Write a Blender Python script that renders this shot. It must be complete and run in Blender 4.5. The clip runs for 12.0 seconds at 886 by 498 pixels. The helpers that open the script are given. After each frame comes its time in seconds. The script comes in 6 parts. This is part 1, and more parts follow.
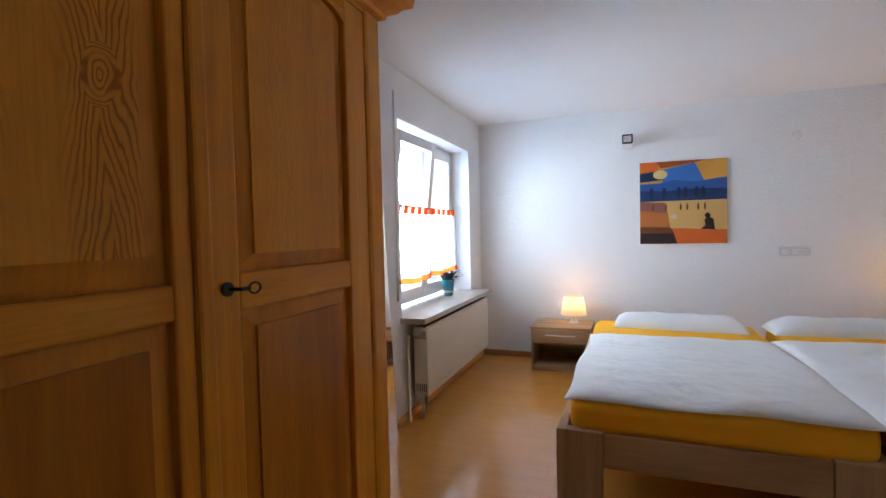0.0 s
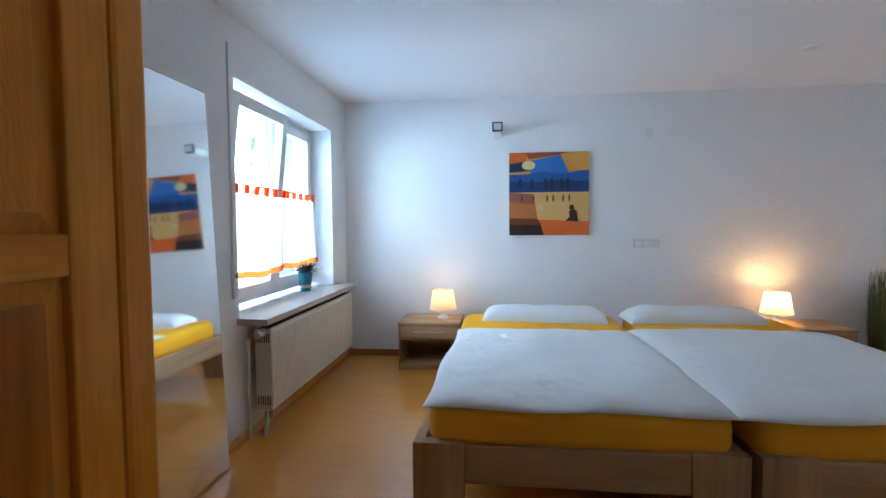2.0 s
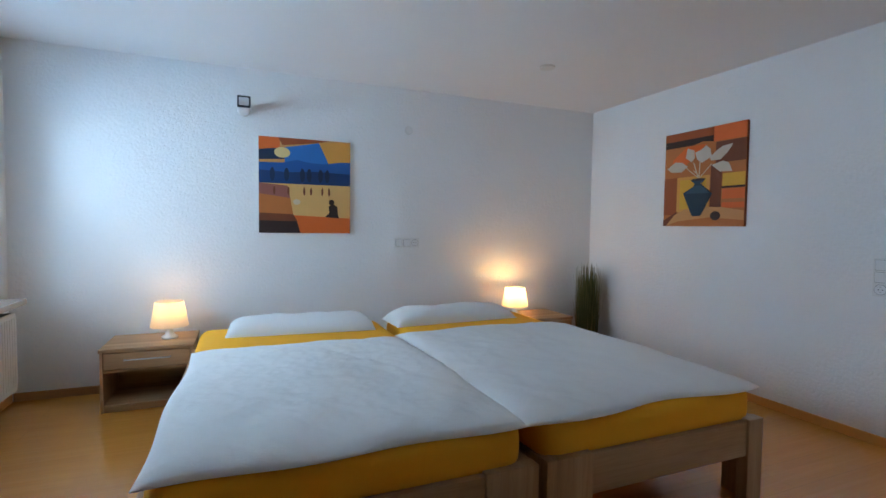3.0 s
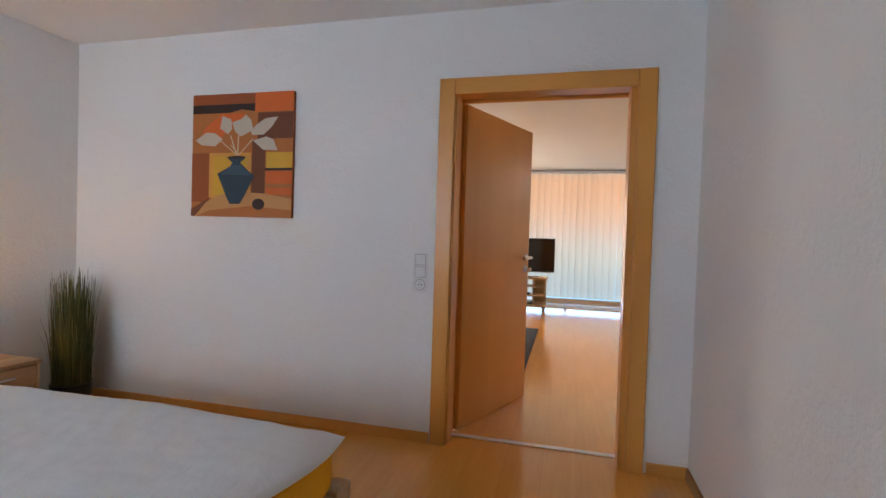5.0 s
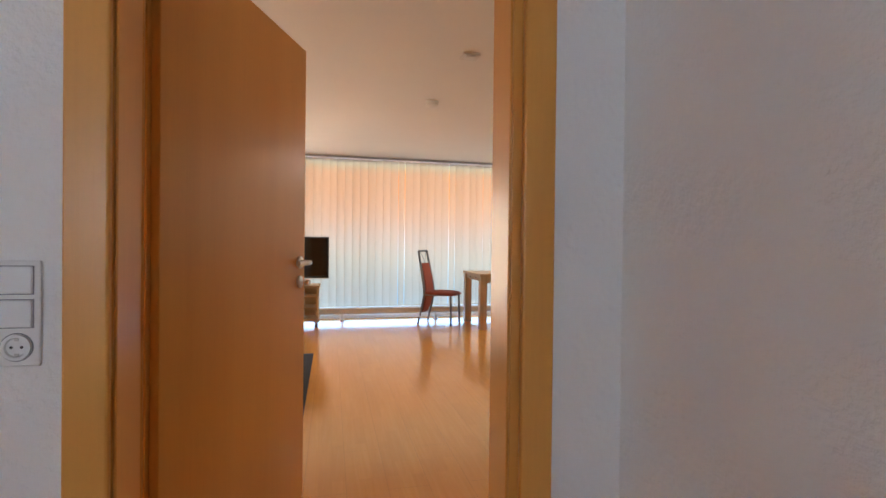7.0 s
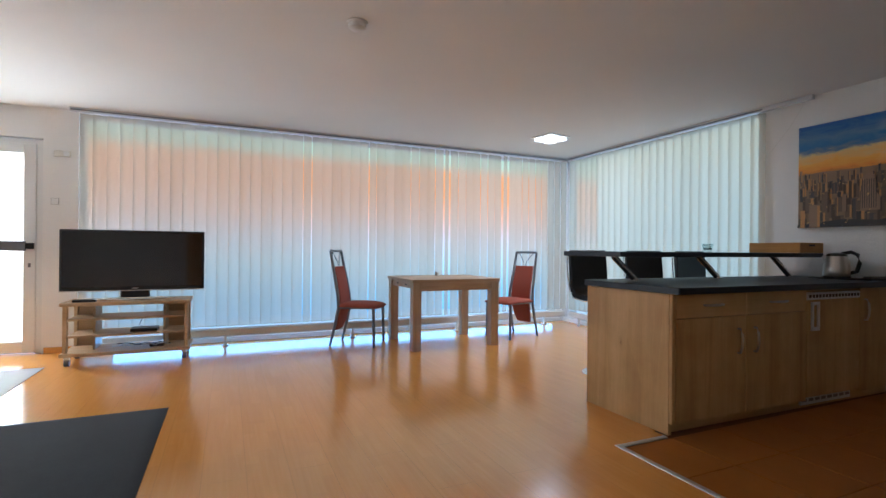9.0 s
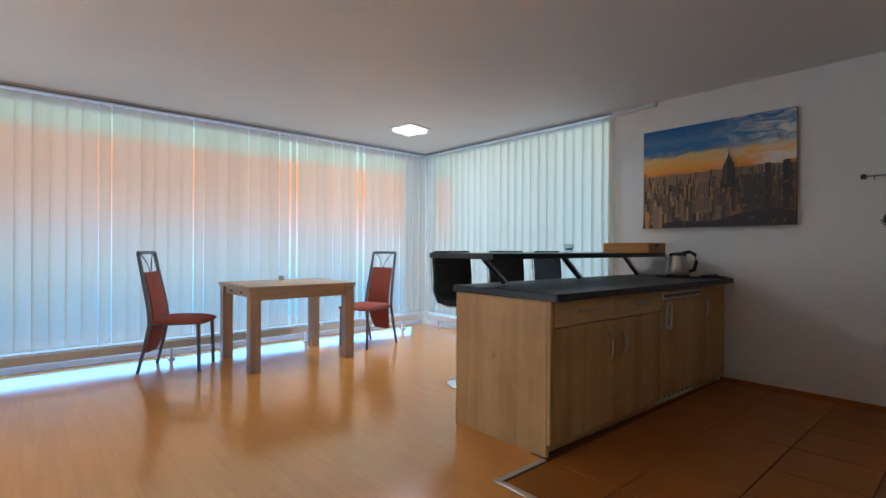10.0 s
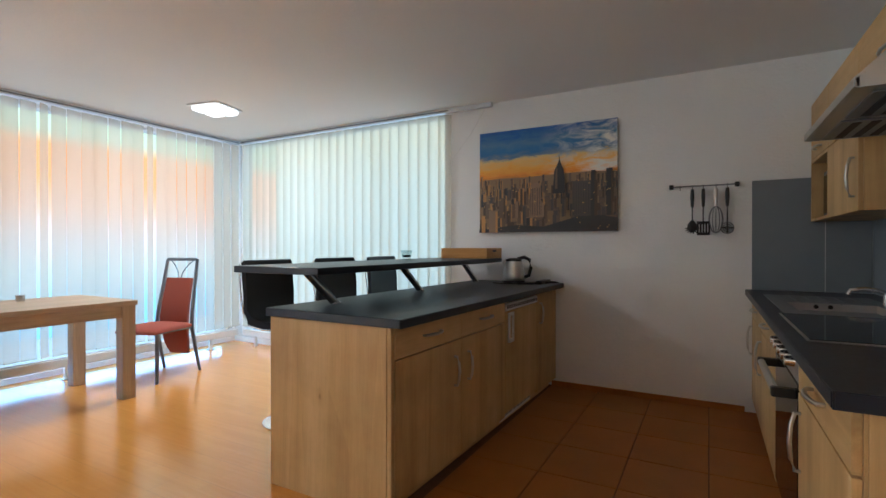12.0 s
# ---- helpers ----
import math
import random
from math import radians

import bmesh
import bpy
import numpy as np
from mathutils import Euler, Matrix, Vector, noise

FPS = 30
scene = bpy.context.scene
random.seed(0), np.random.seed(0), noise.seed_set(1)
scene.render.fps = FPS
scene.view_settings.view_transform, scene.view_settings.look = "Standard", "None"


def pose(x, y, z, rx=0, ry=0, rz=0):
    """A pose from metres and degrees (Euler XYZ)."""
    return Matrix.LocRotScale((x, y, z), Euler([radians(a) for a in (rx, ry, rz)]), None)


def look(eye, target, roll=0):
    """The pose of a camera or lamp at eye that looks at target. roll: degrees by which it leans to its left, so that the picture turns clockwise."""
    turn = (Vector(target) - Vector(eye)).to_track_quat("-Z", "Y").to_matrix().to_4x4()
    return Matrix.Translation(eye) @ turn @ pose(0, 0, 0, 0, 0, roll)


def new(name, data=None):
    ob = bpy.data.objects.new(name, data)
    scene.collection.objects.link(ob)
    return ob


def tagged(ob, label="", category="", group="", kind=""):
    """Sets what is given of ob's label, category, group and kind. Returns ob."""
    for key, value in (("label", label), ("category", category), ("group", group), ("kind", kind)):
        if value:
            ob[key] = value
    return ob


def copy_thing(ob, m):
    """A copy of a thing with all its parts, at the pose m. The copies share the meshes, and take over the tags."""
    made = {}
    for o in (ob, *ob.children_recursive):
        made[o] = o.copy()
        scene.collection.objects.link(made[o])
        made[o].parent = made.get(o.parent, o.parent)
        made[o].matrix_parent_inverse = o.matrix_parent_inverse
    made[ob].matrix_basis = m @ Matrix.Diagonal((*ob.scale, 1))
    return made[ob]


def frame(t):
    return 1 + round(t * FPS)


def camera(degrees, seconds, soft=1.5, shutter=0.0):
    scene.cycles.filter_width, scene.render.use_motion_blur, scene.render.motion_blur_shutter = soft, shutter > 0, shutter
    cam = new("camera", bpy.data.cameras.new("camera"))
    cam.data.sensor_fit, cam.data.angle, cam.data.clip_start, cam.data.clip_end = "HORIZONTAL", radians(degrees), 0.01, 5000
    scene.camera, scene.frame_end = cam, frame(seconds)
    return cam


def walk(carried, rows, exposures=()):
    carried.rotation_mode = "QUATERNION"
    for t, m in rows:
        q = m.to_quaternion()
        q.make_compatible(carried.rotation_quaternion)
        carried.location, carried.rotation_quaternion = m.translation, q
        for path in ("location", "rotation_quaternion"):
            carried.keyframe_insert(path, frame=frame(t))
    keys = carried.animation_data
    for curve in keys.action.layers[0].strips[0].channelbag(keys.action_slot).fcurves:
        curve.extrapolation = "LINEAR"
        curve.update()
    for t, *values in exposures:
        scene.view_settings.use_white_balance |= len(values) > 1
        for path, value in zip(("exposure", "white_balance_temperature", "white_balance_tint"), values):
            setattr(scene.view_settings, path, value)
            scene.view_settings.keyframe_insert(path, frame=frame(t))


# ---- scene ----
cam = camera(85.1, 12.0)
PATH = [
    (0, (1.179, 0.961, 1.331), (0.466, 2.829, 1.259), -1.3),
    (0.5, (1.19, 0.874, 1.336), (0.291, 2.659, 1.264), -1.6),
    (1, (1.223, 0.959, 1.318), (0.319, 2.741, 1.243), -1.7),
    (1.5, (1.238, 1.149, 1.29), (0.569, 3.032, 1.204), -1.3),
    (2, (1.212, 1.361, 1.268), (0.977, 3.345, 1.17), -0.4),
    (2.5, (1.155, 1.583, 1.245), (1.469, 3.556, 1.15), 0.3),
    (2.7, (1.142, 1.676, 1.243), (1.66, 3.605, 1.149), 0.5),
    (4.3, (1.584, 2.436, 1.181), (3.211, 3.599, 1.12), 1.6),
    (4.5, (1.647, 2.499, 1.198), (3.408, 3.446, 1.138), 1.7),
    (5, (1.933, 2.599, 1.175), (3.869, 3.098, 1.131), 1.8),
    (5.5, (2.271, 2.687, 1.156), (4.256, 2.933, 1.119), 1.8),
    (6, (2.612, 2.782, 1.144), (4.608, 2.674, 1.118), 1.3),
    (6.5, (2.973, 2.796, 1.138), (4.934, 2.401, 1.115), 1.1),
    (7, (3.380, 2.764, 1.133), (5.329, 2.314, 1.117), 0.64),
    (8.8, (4.731, 2.597, 1.032), (6.583, 1.843, 1.049), 0.6),
    (9, (4.84, 2.586, 1.069), (6.666, 1.771, 1.072), 0.5),
    (9.5, (5.081, 2.492, 1.096), (6.753, 1.395, 1.093), 0.4),
    (10, (5.324, 2.315, 1.095), (6.828, 0.997, 1.093), 0.3),
    (10.5, (5.485, 2.144, 1.107), (6.877, 0.708, 1.103), 0.2),
    (10.6, (5.509, 2.118, 1.11), (6.861, 0.644, 1.112), 0.2),
    (11, (5.591, 2.036, 1.133), (6.713, 0.381, 1.127), 0.2),
    (11.5, (5.653, 1.942, 1.148), (6.648, 0.207, 1.141), 0.2),
    (12, (5.673, 1.908, 1.164), (6.638, 0.157, 1.155), 0.0),
]
walk(cam, [(t, look(eye, target, roll)) for t, eye, target, roll in PATH],
     [(0.0, 0.82, 7000, 18), (1.0, 1.08, 6700, 15), (1.5, 0.95, 6100, 10), (2.0, 0.72, 5950, 7), (2.7, 0.52, 5900, 5), (4.3, 0.76, 7100, 15), (6.0, 0.68, 6900, 15),
      (7.0, 0.7, 7300, 18), (7.4, 0.68, 7000, 16), (8.8, 0.36, 5300, 8), (10.0, 0.4, 5200, 6), (12.0, 0.8, 5450, 5)])

# ---- world, sun, light ----
world = bpy.data.worlds.new("world")
scene.world = world
world.use_nodes = True
wn = world.node_tree.nodes
wn.clear()
sky = wn.new("ShaderNodeTexSky")
sky.sky_type, sky.sun_disc = "NISHITA", False
sky.sun_elevation, sky.sun_rotation = radians(64), radians(348)
wbg, wout = wn.new("ShaderNodeBackground"), wn.new("ShaderNodeOutputWorld")
wbg.inputs["Strength"].default_value = 0.14
world.node_tree.links.new(sky.outputs["Color"], wbg.inputs["Color"])
world.node_tree.links.new(wbg.outputs["Background"], wout.inputs["Surface"])

sun_data = bpy.data.lights.new("sun", "SUN")
sun_data.energy, sun_data.angle, sun_data.color = 2.0, radians(0.6), (1.0, 0.95, 0.88)
sun = new("sun", sun_data)
sun.matrix_world = look((-6, 28, 60), (0, 0, 0))


def area(name, eye, target, w, h, watts, colour):
    d = bpy.data.lights.new(name, "AREA")
    d.shape, d.size, d.size_y, d.energy, d.color = "RECTANGLE", w, h, watts, colour
    ob = new(name, d)
    ob.matrix_world = look(eye, target)
    return ob


# ---- materials ----
def nodes_of(name):
    m = bpy.data.materials.new(name)
    m.use_nodes = True
    nt = m.node_tree
    return m, nt, nt.nodes["Principled BSDF"]


def coords(nt, scale=(1, 1, 1), rot=(0, 0, 0), space="Object"):
    tc, mp = nt.nodes.new("ShaderNodeTexCoord"), nt.nodes.new("ShaderNodeMapping")
    mp.inputs["Scale"].default_value = scale
    mp.inputs["Rotation"].default_value = rot
    nt.links.new(tc.outputs[space], mp.inputs["Vector"])
    return mp.outputs["Vector"]


def noise_tex(nt, vec, scale, detail=4, rough=0.55, dist=0.0):
    n = nt.nodes.new("ShaderNodeTexNoise")
    n.inputs["Scale"].default_value, n.inputs["Detail"].default_value = scale, detail
    n.inputs["Roughness"].default_value, n.inputs["Distortion"].default_value = rough, dist
    nt.links.new(vec, n.inputs["Vector"])
    return n.outputs["Fac"]


def ramp(nt, fac, stops):
    r = nt.nodes.new("ShaderNodeValToRGB")
    els = r.color_ramp.elements
    while len(els) < len(stops):
        els.new(0.5)
    for e, (p, c) in zip(els, stops):
        e.position, e.color = p, (*c, 1)
    nt.links.new(fac, r.inputs["Fac"])
    return r.outputs["Color"]


def blend(nt, kind, fac, a, b):
    m = nt.nodes.new("ShaderNodeMix")
    m.data_type, m.blend_type = "RGBA", kind
    for i, v in ((0, fac), (6, a), (7, b)):
        if isinstance(v, (int, float)):
            m.inputs[i].default_value = v
        elif isinstance(v, tuple):
            m.inputs[i].default_value = (*v, 1)
        else:
            nt.links.new(v, m.inputs[i])
    return m.outputs[2]


def bumped(nt, bsdf, fac, strength, dist):
    b = nt.nodes.new("ShaderNodeBump")
    b.inputs["Strength"].default_value, b.inputs["Distance"].default_value = strength, dist
    nt.links.new(fac, b.inputs["Height"])
    nt.links.new(b.outputs["Normal"], bsdf.inputs["Normal"])


def shade(c, k):
    return tuple(min(1.0, v * k) for v in c)


def mat(name, col, rough=0.5, metal=0.0, var=0.12, scale=3.0, bump=0.0, bscale=80.0, bdist=0.002, coat=0.0, spec=0.5):
    m, nt, b = nodes_of(name)
    v = coords(nt)
    big, small = noise_tex(nt, v, scale, 3), noise_tex(nt, v, scale * 14, 4)
    c = blend(nt, "MIX", big, shade(col, 1 - var), shade(col, 1 + var))
    c = blend(nt, "MIX", small, c, shade(col, 1.0 + var * 0.3))
    nt.links.new(c, b.inputs["Base Color"])
    rr = nt.nodes.new("ShaderNodeMapRange")
    rr.inputs["To Min"].default_value, rr.inputs["To Max"].default_value = max(0.02, rough - 0.06), min(1, rough + 0.06)
    nt.links.new(small, rr.inputs["Value"])
    nt.links.new(rr.outputs["Result"], b.inputs["Roughness"])
    b.inputs["Metallic"].default_value, b.inputs["Coat Weight"].default_value = metal, coat
    b.inputs["Specular IOR Level"].default_value = spec
    if bump:
        bumped(nt, b, noise_tex(nt, v, bscale, 5), bump, bdist)
    return m


def wood(name, dark, mid, light, axis=2, rough=0.45, grain=1.0, bump=0.15, coat=0.0, cathedral=0.0, random_tint=0.0, pores=0.35, spec=0.25):
    """Timber with long streaks along one axis, fine pores, and, if wanted, arched figure."""
    m, nt, b = nodes_of(name)
    s = [9 * grain, 9 * grain, 9 * grain]
    s[axis] = 0.55 * grain
    v = coords(nt, tuple(s))
    f = [120.0, 120.0, 120.0]
    f[axis] = 5.0
    vf = coords(nt, tuple(f))
    streak = noise_tex(nt, v, 1.0, 6, 0.6, 0.6)
    c = ramp(nt, streak, [(0.28, dark), (0.5, mid), (0.72, light)])
    if cathedral:
        s2 = [4.2, 4.2, 4.2]
        s2[axis] = 0.85
        w = nt.nodes.new("ShaderNodeTexWave")
        w.wave_type, w.rings_direction = "RINGS", "SPHERICAL"
        w.inputs["Scale"].default_value, w.inputs["Distortion"].default_value = 2.6, 5.0
        w.inputs["Detail"].default_value, w.inputs["Detail Scale"].default_value = 2.0, 1.2
        nt.links.new(coords(nt, tuple(s2)), w.inputs["Vector"])
        c = blend(nt, "MULTIPLY", cathedral, c, ramp(nt, w.outputs["Fac"], [(0.0, (0.55, 0.45, 0.36)), (0.35, (0.95, 0.93, 0.9)), (1.0, (1, 1, 1))]))
    fine = noise_tex(nt, vf, 1.0, 4, 0.7)
    c = blend(nt, "MULTIPLY", pores, c, ramp(nt, fine, [(0.3, (0.62, 0.55, 0.48)), (0.55, (1, 1, 1))]))
    if random_tint:
        oi = nt.nodes.new("ShaderNodeObjectInfo")
        c = blend(nt, "MIX", random_tint, c, ramp(nt, oi.outputs["Random"], [(0.0, dark), (1.0, light)]))
    nt.links.new(c, b.inputs["Base Color"])
    b.inputs["Roughness"].default_value, b.inputs["Coat Weight"].default_value = rough, coat
    b.inputs["Specular IOR Level"].default_value = spec
    bumped(nt, b, fine, bump, 0.0015)
    return m


def calc(nt, op, a, b=0.0, c=0.0):
    n = nt.nodes.new("ShaderNodeMath")
    n.operation = op
    for i, v in enumerate((a, b, c)):
        if isinstance(v, (int, float)):
            n.inputs[i].default_value = v
        else:
            nt.links.new(v, n.inputs[i])
    return n.outputs[0]


def figured_oak(name, dark, mid, light, hearts, strength):
    """Flat-sawn oak: upright grain that opens into nested arches above and below each heart (y, z)."""
    m = wood(name, dark, mid, light, 2, 0.36, 0.8, 0.25, 0.0, pores=0.3, spec=0.2)
    nt = m.node_tree
    b = nt.nodes["Principled BSDF"]
    c = b.inputs["Base Color"].links[0].from_socket
    v = coords(nt)
    sep = nt.nodes.new("ShaderNodeSeparateXYZ")
    nt.links.new(v, sep.inputs[0])
    wob = calc(nt, "SUBTRACT", noise_tex(nt, coords(nt, (1, 9, 3.5)), 1.6, 3, 0.5), 0.5)
    fine = calc(nt, "SUBTRACT", noise_tex(nt, coords(nt, (1, 40, 14)), 1.0, 2, 0.5), 0.5)
    yy = calc(nt, "MULTIPLY_ADD", fine, 0.006, calc(nt, "MULTIPLY_ADD", wob, 0.055, sep.outputs["Y"]))
    for hy, hz in hearts:
        dy = calc(nt, "ABSOLUTE", calc(nt, "SUBTRACT", yy, hy))
        dz = calc(nt, "ABSOLUTE", calc(nt, "SUBTRACT", sep.outputs["Z"], hz))
        arch = calc(nt, "SUBTRACT", calc(nt, "MULTIPLY", dy, 92.0), calc(nt, "MULTIPLY", dz, 17.0))
        eye_y, eye_z = calc(nt, "MULTIPLY", dy, 125.0), calc(nt, "MULTIPLY", dz, 80.0)
        ring = calc(nt, "SQRT", calc(nt, "MULTIPLY_ADD", eye_y, eye_y, calc(nt, "MULTIPLY", eye_z, eye_z)))
        near = calc(nt, "SMOOTH_MIN", 1.0, calc(nt, "MAXIMUM", calc(nt, "MULTIPLY_ADD", ring, -0.75, 3.0), 0.0), 0.2)
        phase = calc(nt, "MULTIPLY_ADD", calc(nt, "SUBTRACT", ring, arch), near, arch)
        line = calc(nt, "MULTIPLY_ADD", calc(nt, "SINE", calc(nt, "MULTIPLY", phase, 6.2832)), 0.5, 0.5)
        mr = nt.nodes.new("ShaderNodeMapRange")
        mr.inputs["From Min"].default_value, mr.inputs["From Max"].default_value = 0.07, 0.04
        nt.links.new(dy, mr.inputs["Value"])
        c = blend(nt, "MULTIPLY", calc(nt, "MULTIPLY", mr.outputs["Result"], strength), c, ramp(nt, line, [(0.0, (0.56, 0.42, 0.26)), (0.45, (0.96, 0.94, 0.9)), (1.0, (1, 1, 1))]))
    nt.links.new(c, b.inputs["Base Color"])
    return m


def plaster_mat(name, col, strength, size):
    m, nt, b = nodes_of(name)
    v = coords(nt)
    big = noise_tex(nt, v, 0.8, 3)
    c = blend(nt, "MIX", big, shade(col, 0.95), shade(col, 1.03))
    nt.links.new(c, b.inputs["Base Color"])
    b.inputs["Roughness"].default_value = 0.9
    grain, lump = noise_tex(nt, v, size, 5, 0.65), noise_tex(nt, v, size * 0.25, 3)
    h = nt.nodes.new("ShaderNodeMath")
    h.operation = "ADD"
    nt.links.new(grain, h.inputs[0])
    nt.links.new(lump, h.inputs[1])
    bumped(nt, b, h.outputs[0], strength, 0.006)
    return m


def laminate_mat():
    """Beech laminate: boards 1.2 m by 0.19 m, each of three staves, satin finish."""
    m, nt, b = nodes_of("laminate")
    v = coords(nt)
    def bricks(w, h, mortar):
        t = nt.nodes.new("ShaderNodeTexBrick")
        t.inputs["Scale"].default_value = 1.0
        t.inputs["Brick Width"].default_value, t.inputs["Row Height"].default_value = w, h
        t.inputs["Mortar Size"].default_value, t.inputs["Mortar Smooth"].default_value = mortar, 0.1
        t.inputs["Color1"].default_value, t.inputs["Color2"].default_value = (0, 0, 0, 1), (1, 1, 1, 1)
        t.offset = 0.37
        nt.links.new(v, t.inputs["Vector"])
        return t
    stave, board = bricks(0.42, 0.064, 0.0), bricks(1.21, 0.192, 0.0012)
    grainv = coords(nt, (1.4, 26, 26))
    g = noise_tex(nt, grainv, 1.6, 6, 0.65, 0.5)
    c = ramp(nt, g, [(0.25, (0.75, 0.315, 0.055)), (0.5, (0.78, 0.345, 0.065)), (0.75, (0.81, 0.375, 0.08))])
    c = blend(nt, "MULTIPLY", 0.5, c, ramp(nt, stave.outputs["Color"], [(0.0, (0.90, 0.86, 0.82)), (1.0, (1, 1, 1))]))
    c = blend(nt, "MIX", board.outputs["Fac"], c, (0.62, 0.265, 0.055))
    nt.links.new(c, b.inputs["Base Color"])
    rr = nt.nodes.new("ShaderNodeMapRange")
    rr.inputs["To Min"].default_value, rr.inputs["To Max"].default_value = 0.13, 0.22
    nt.links.new(noise_tex(nt, v, 2.5, 4), rr.inputs["Value"])
    nt.links.new(rr.outputs["Result"], b.inputs["Roughness"])
    b.inputs["Coat Weight"].default_value, b.inputs["Coat Roughness"].default_value = 0.3, 0.14
    return m


def linen_mat():
    """White seersucker cotton: small puckers over a soft weave."""
    m, nt, b = nodes_of("white crinkled cotton")
    v = coords(nt)
    big = noise_tex(nt, v, 4, 3)
    nt.links.new(blend(nt, "MIX", big, (0.79, 0.79, 0.78), (0.85, 0.85, 0.84)), b.inputs["Base Color"])
    b.inputs["Roughness"].default_value = 0.9
    pucker = noise_tex(nt, coords(nt, (38, 85, 60)), 1.0, 4, 0.6, 1.2)
    ridge = calc(nt, "SUBTRACT", 1.0, calc(nt, "ABSOLUTE", calc(nt, "MULTIPLY_ADD", noise_tex(nt, coords(nt, (6, 15, 10)), 1.0, 3, 0.5, 1.5), 2.0, -1.0)))
    bumped(nt, b, calc(nt, "MULTIPLY_ADD", ridge, 0.7, pucker), 0.24, 0.009)
    return m


def knotty_mat(name, axis):
    """Oak decor: upright boards of differing tone, cloudy streaks and a few small knots."""
    m = wood(name, (0.48, 0.30, 0.12), (0.65, 0.43, 0.185), (0.76, 0.535, 0.26), axis, 0.42, 0.62, 0.08, pores=0.22)
    nt = m.node_tree
    b = nt.nodes["Principled BSDF"]
    c = b.inputs["Base Color"].links[0].from_socket
    s = [7.5, 7.5, 7.5]
    s[axis] = 0.35
    board = nt.nodes.new("ShaderNodeTexVoronoi")
    board.inputs["Scale"].default_value = 1.0
    nt.links.new(coords(nt, tuple(s)), board.inputs["Vector"])
    c = blend(nt, "MULTIPLY", 0.4, c, ramp(nt, board.outputs["Color"], [(0.0, (0.72, 0.68, 0.64)), (0.5, (0.95, 0.93, 0.9)), (1.0, (1.0, 1.0, 1.0))]))
    k = [5.2, 5.2, 5.2]
    k[axis] = 2.4
    knot = nt.nodes.new("ShaderNodeTexVoronoi")
    knot.inputs["Scale"].default_value = 1.0
    wob = noise_tex(nt, coords(nt), 16, 3, 0.6)
    nt.links.new(coords(nt, tuple(k)), knot.inputs["Vector"])
    near = calc(nt, "MULTIPLY_ADD", wob, 0.09, knot.outputs["Distance"])
    c = blend(nt, "MULTIPLY", 0.7, c, ramp(nt, near, [(0.05, (0.45, 0.36, 0.28)), (0.085, (0.85, 0.8, 0.74)), (0.16, (1, 1, 1))]))
    cloud = noise_tex(nt, coords(nt), 3.2, 4, 0.6)
    c = blend(nt, "MULTIPLY", 0.6, c, ramp(nt, cloud, [(0.35, (0.74, 0.68, 0.62)), (0.62, (1, 1, 1))]))
    nt.links.new(c, b.inputs["Base Color"])
    return m


def sheer_mat(name, col, clear, scatter):
    """Woven cloth that lets the brightness behind it shine through."""
    m, nt, b = nodes_of(name)
    out = nt.nodes["Material Output"]
    tr, tl, df = (nt.nodes.new("ShaderNodeBsdf" + k) for k in ("Transparent", "Translucent", "Diffuse"))
    v = coords(nt, (140, 140, 3))
    weave = noise_tex(nt, v, 1.0, 3)
    c = blend(nt, "MIX", weave, shade(col, 0.93), col)
    oi = nt.nodes.new("ShaderNodeObjectInfo")
    c = blend(nt, "MULTIPLY", 1.0, c, ramp(nt, oi.outputs["Random"], [(0.0, (0.93, 0.92, 0.90)), (1.0, (1, 1, 1))]))
    for n in (tr, tl, df):
        nt.links.new(c, n.inputs["Color"])
    m1, m2 = nt.nodes.new("ShaderNodeMixShader"), nt.nodes.new("ShaderNodeMixShader")
    m1.inputs["Fac"].default_value, m2.inputs["Fac"].default_value = scatter, clear
    nt.links.new(df.outputs[0], m1.inputs[1])
    nt.links.new(tl.outputs[0], m1.inputs[2])
    nt.links.new(m1.outputs[0], m2.inputs[1])
    nt.links.new(tr.outputs[0], m2.inputs[2])
    nt.links.new(m2.outputs[0], out.inputs["Surface"])
    nt.nodes.remove(b)
    return m


def pane_mat(name, tint=(0.95, 0.98, 0.97)):
    m, nt, b = nodes_of(name)
    out = nt.nodes["Material Output"]
    tr, gl, mx = (nt.nodes.new(k) for k in ("ShaderNodeBsdfTransparent", "ShaderNodeBsdfGlossy", "ShaderNodeMixShader"))
    tr.inputs["Color"].default_value, gl.inputs["Roughness"].default_value = (*tint, 1), 0.02
    mx.inputs["Fac"].default_value = 0.012
    nt.links.new(tr.outputs[0], mx.inputs[1])
    nt.links.new(gl.outputs[0], mx.inputs[2])
    nt.links.new(mx.outputs[0], out.inputs["Surface"])
    nt.nodes.remove(b)
    return m


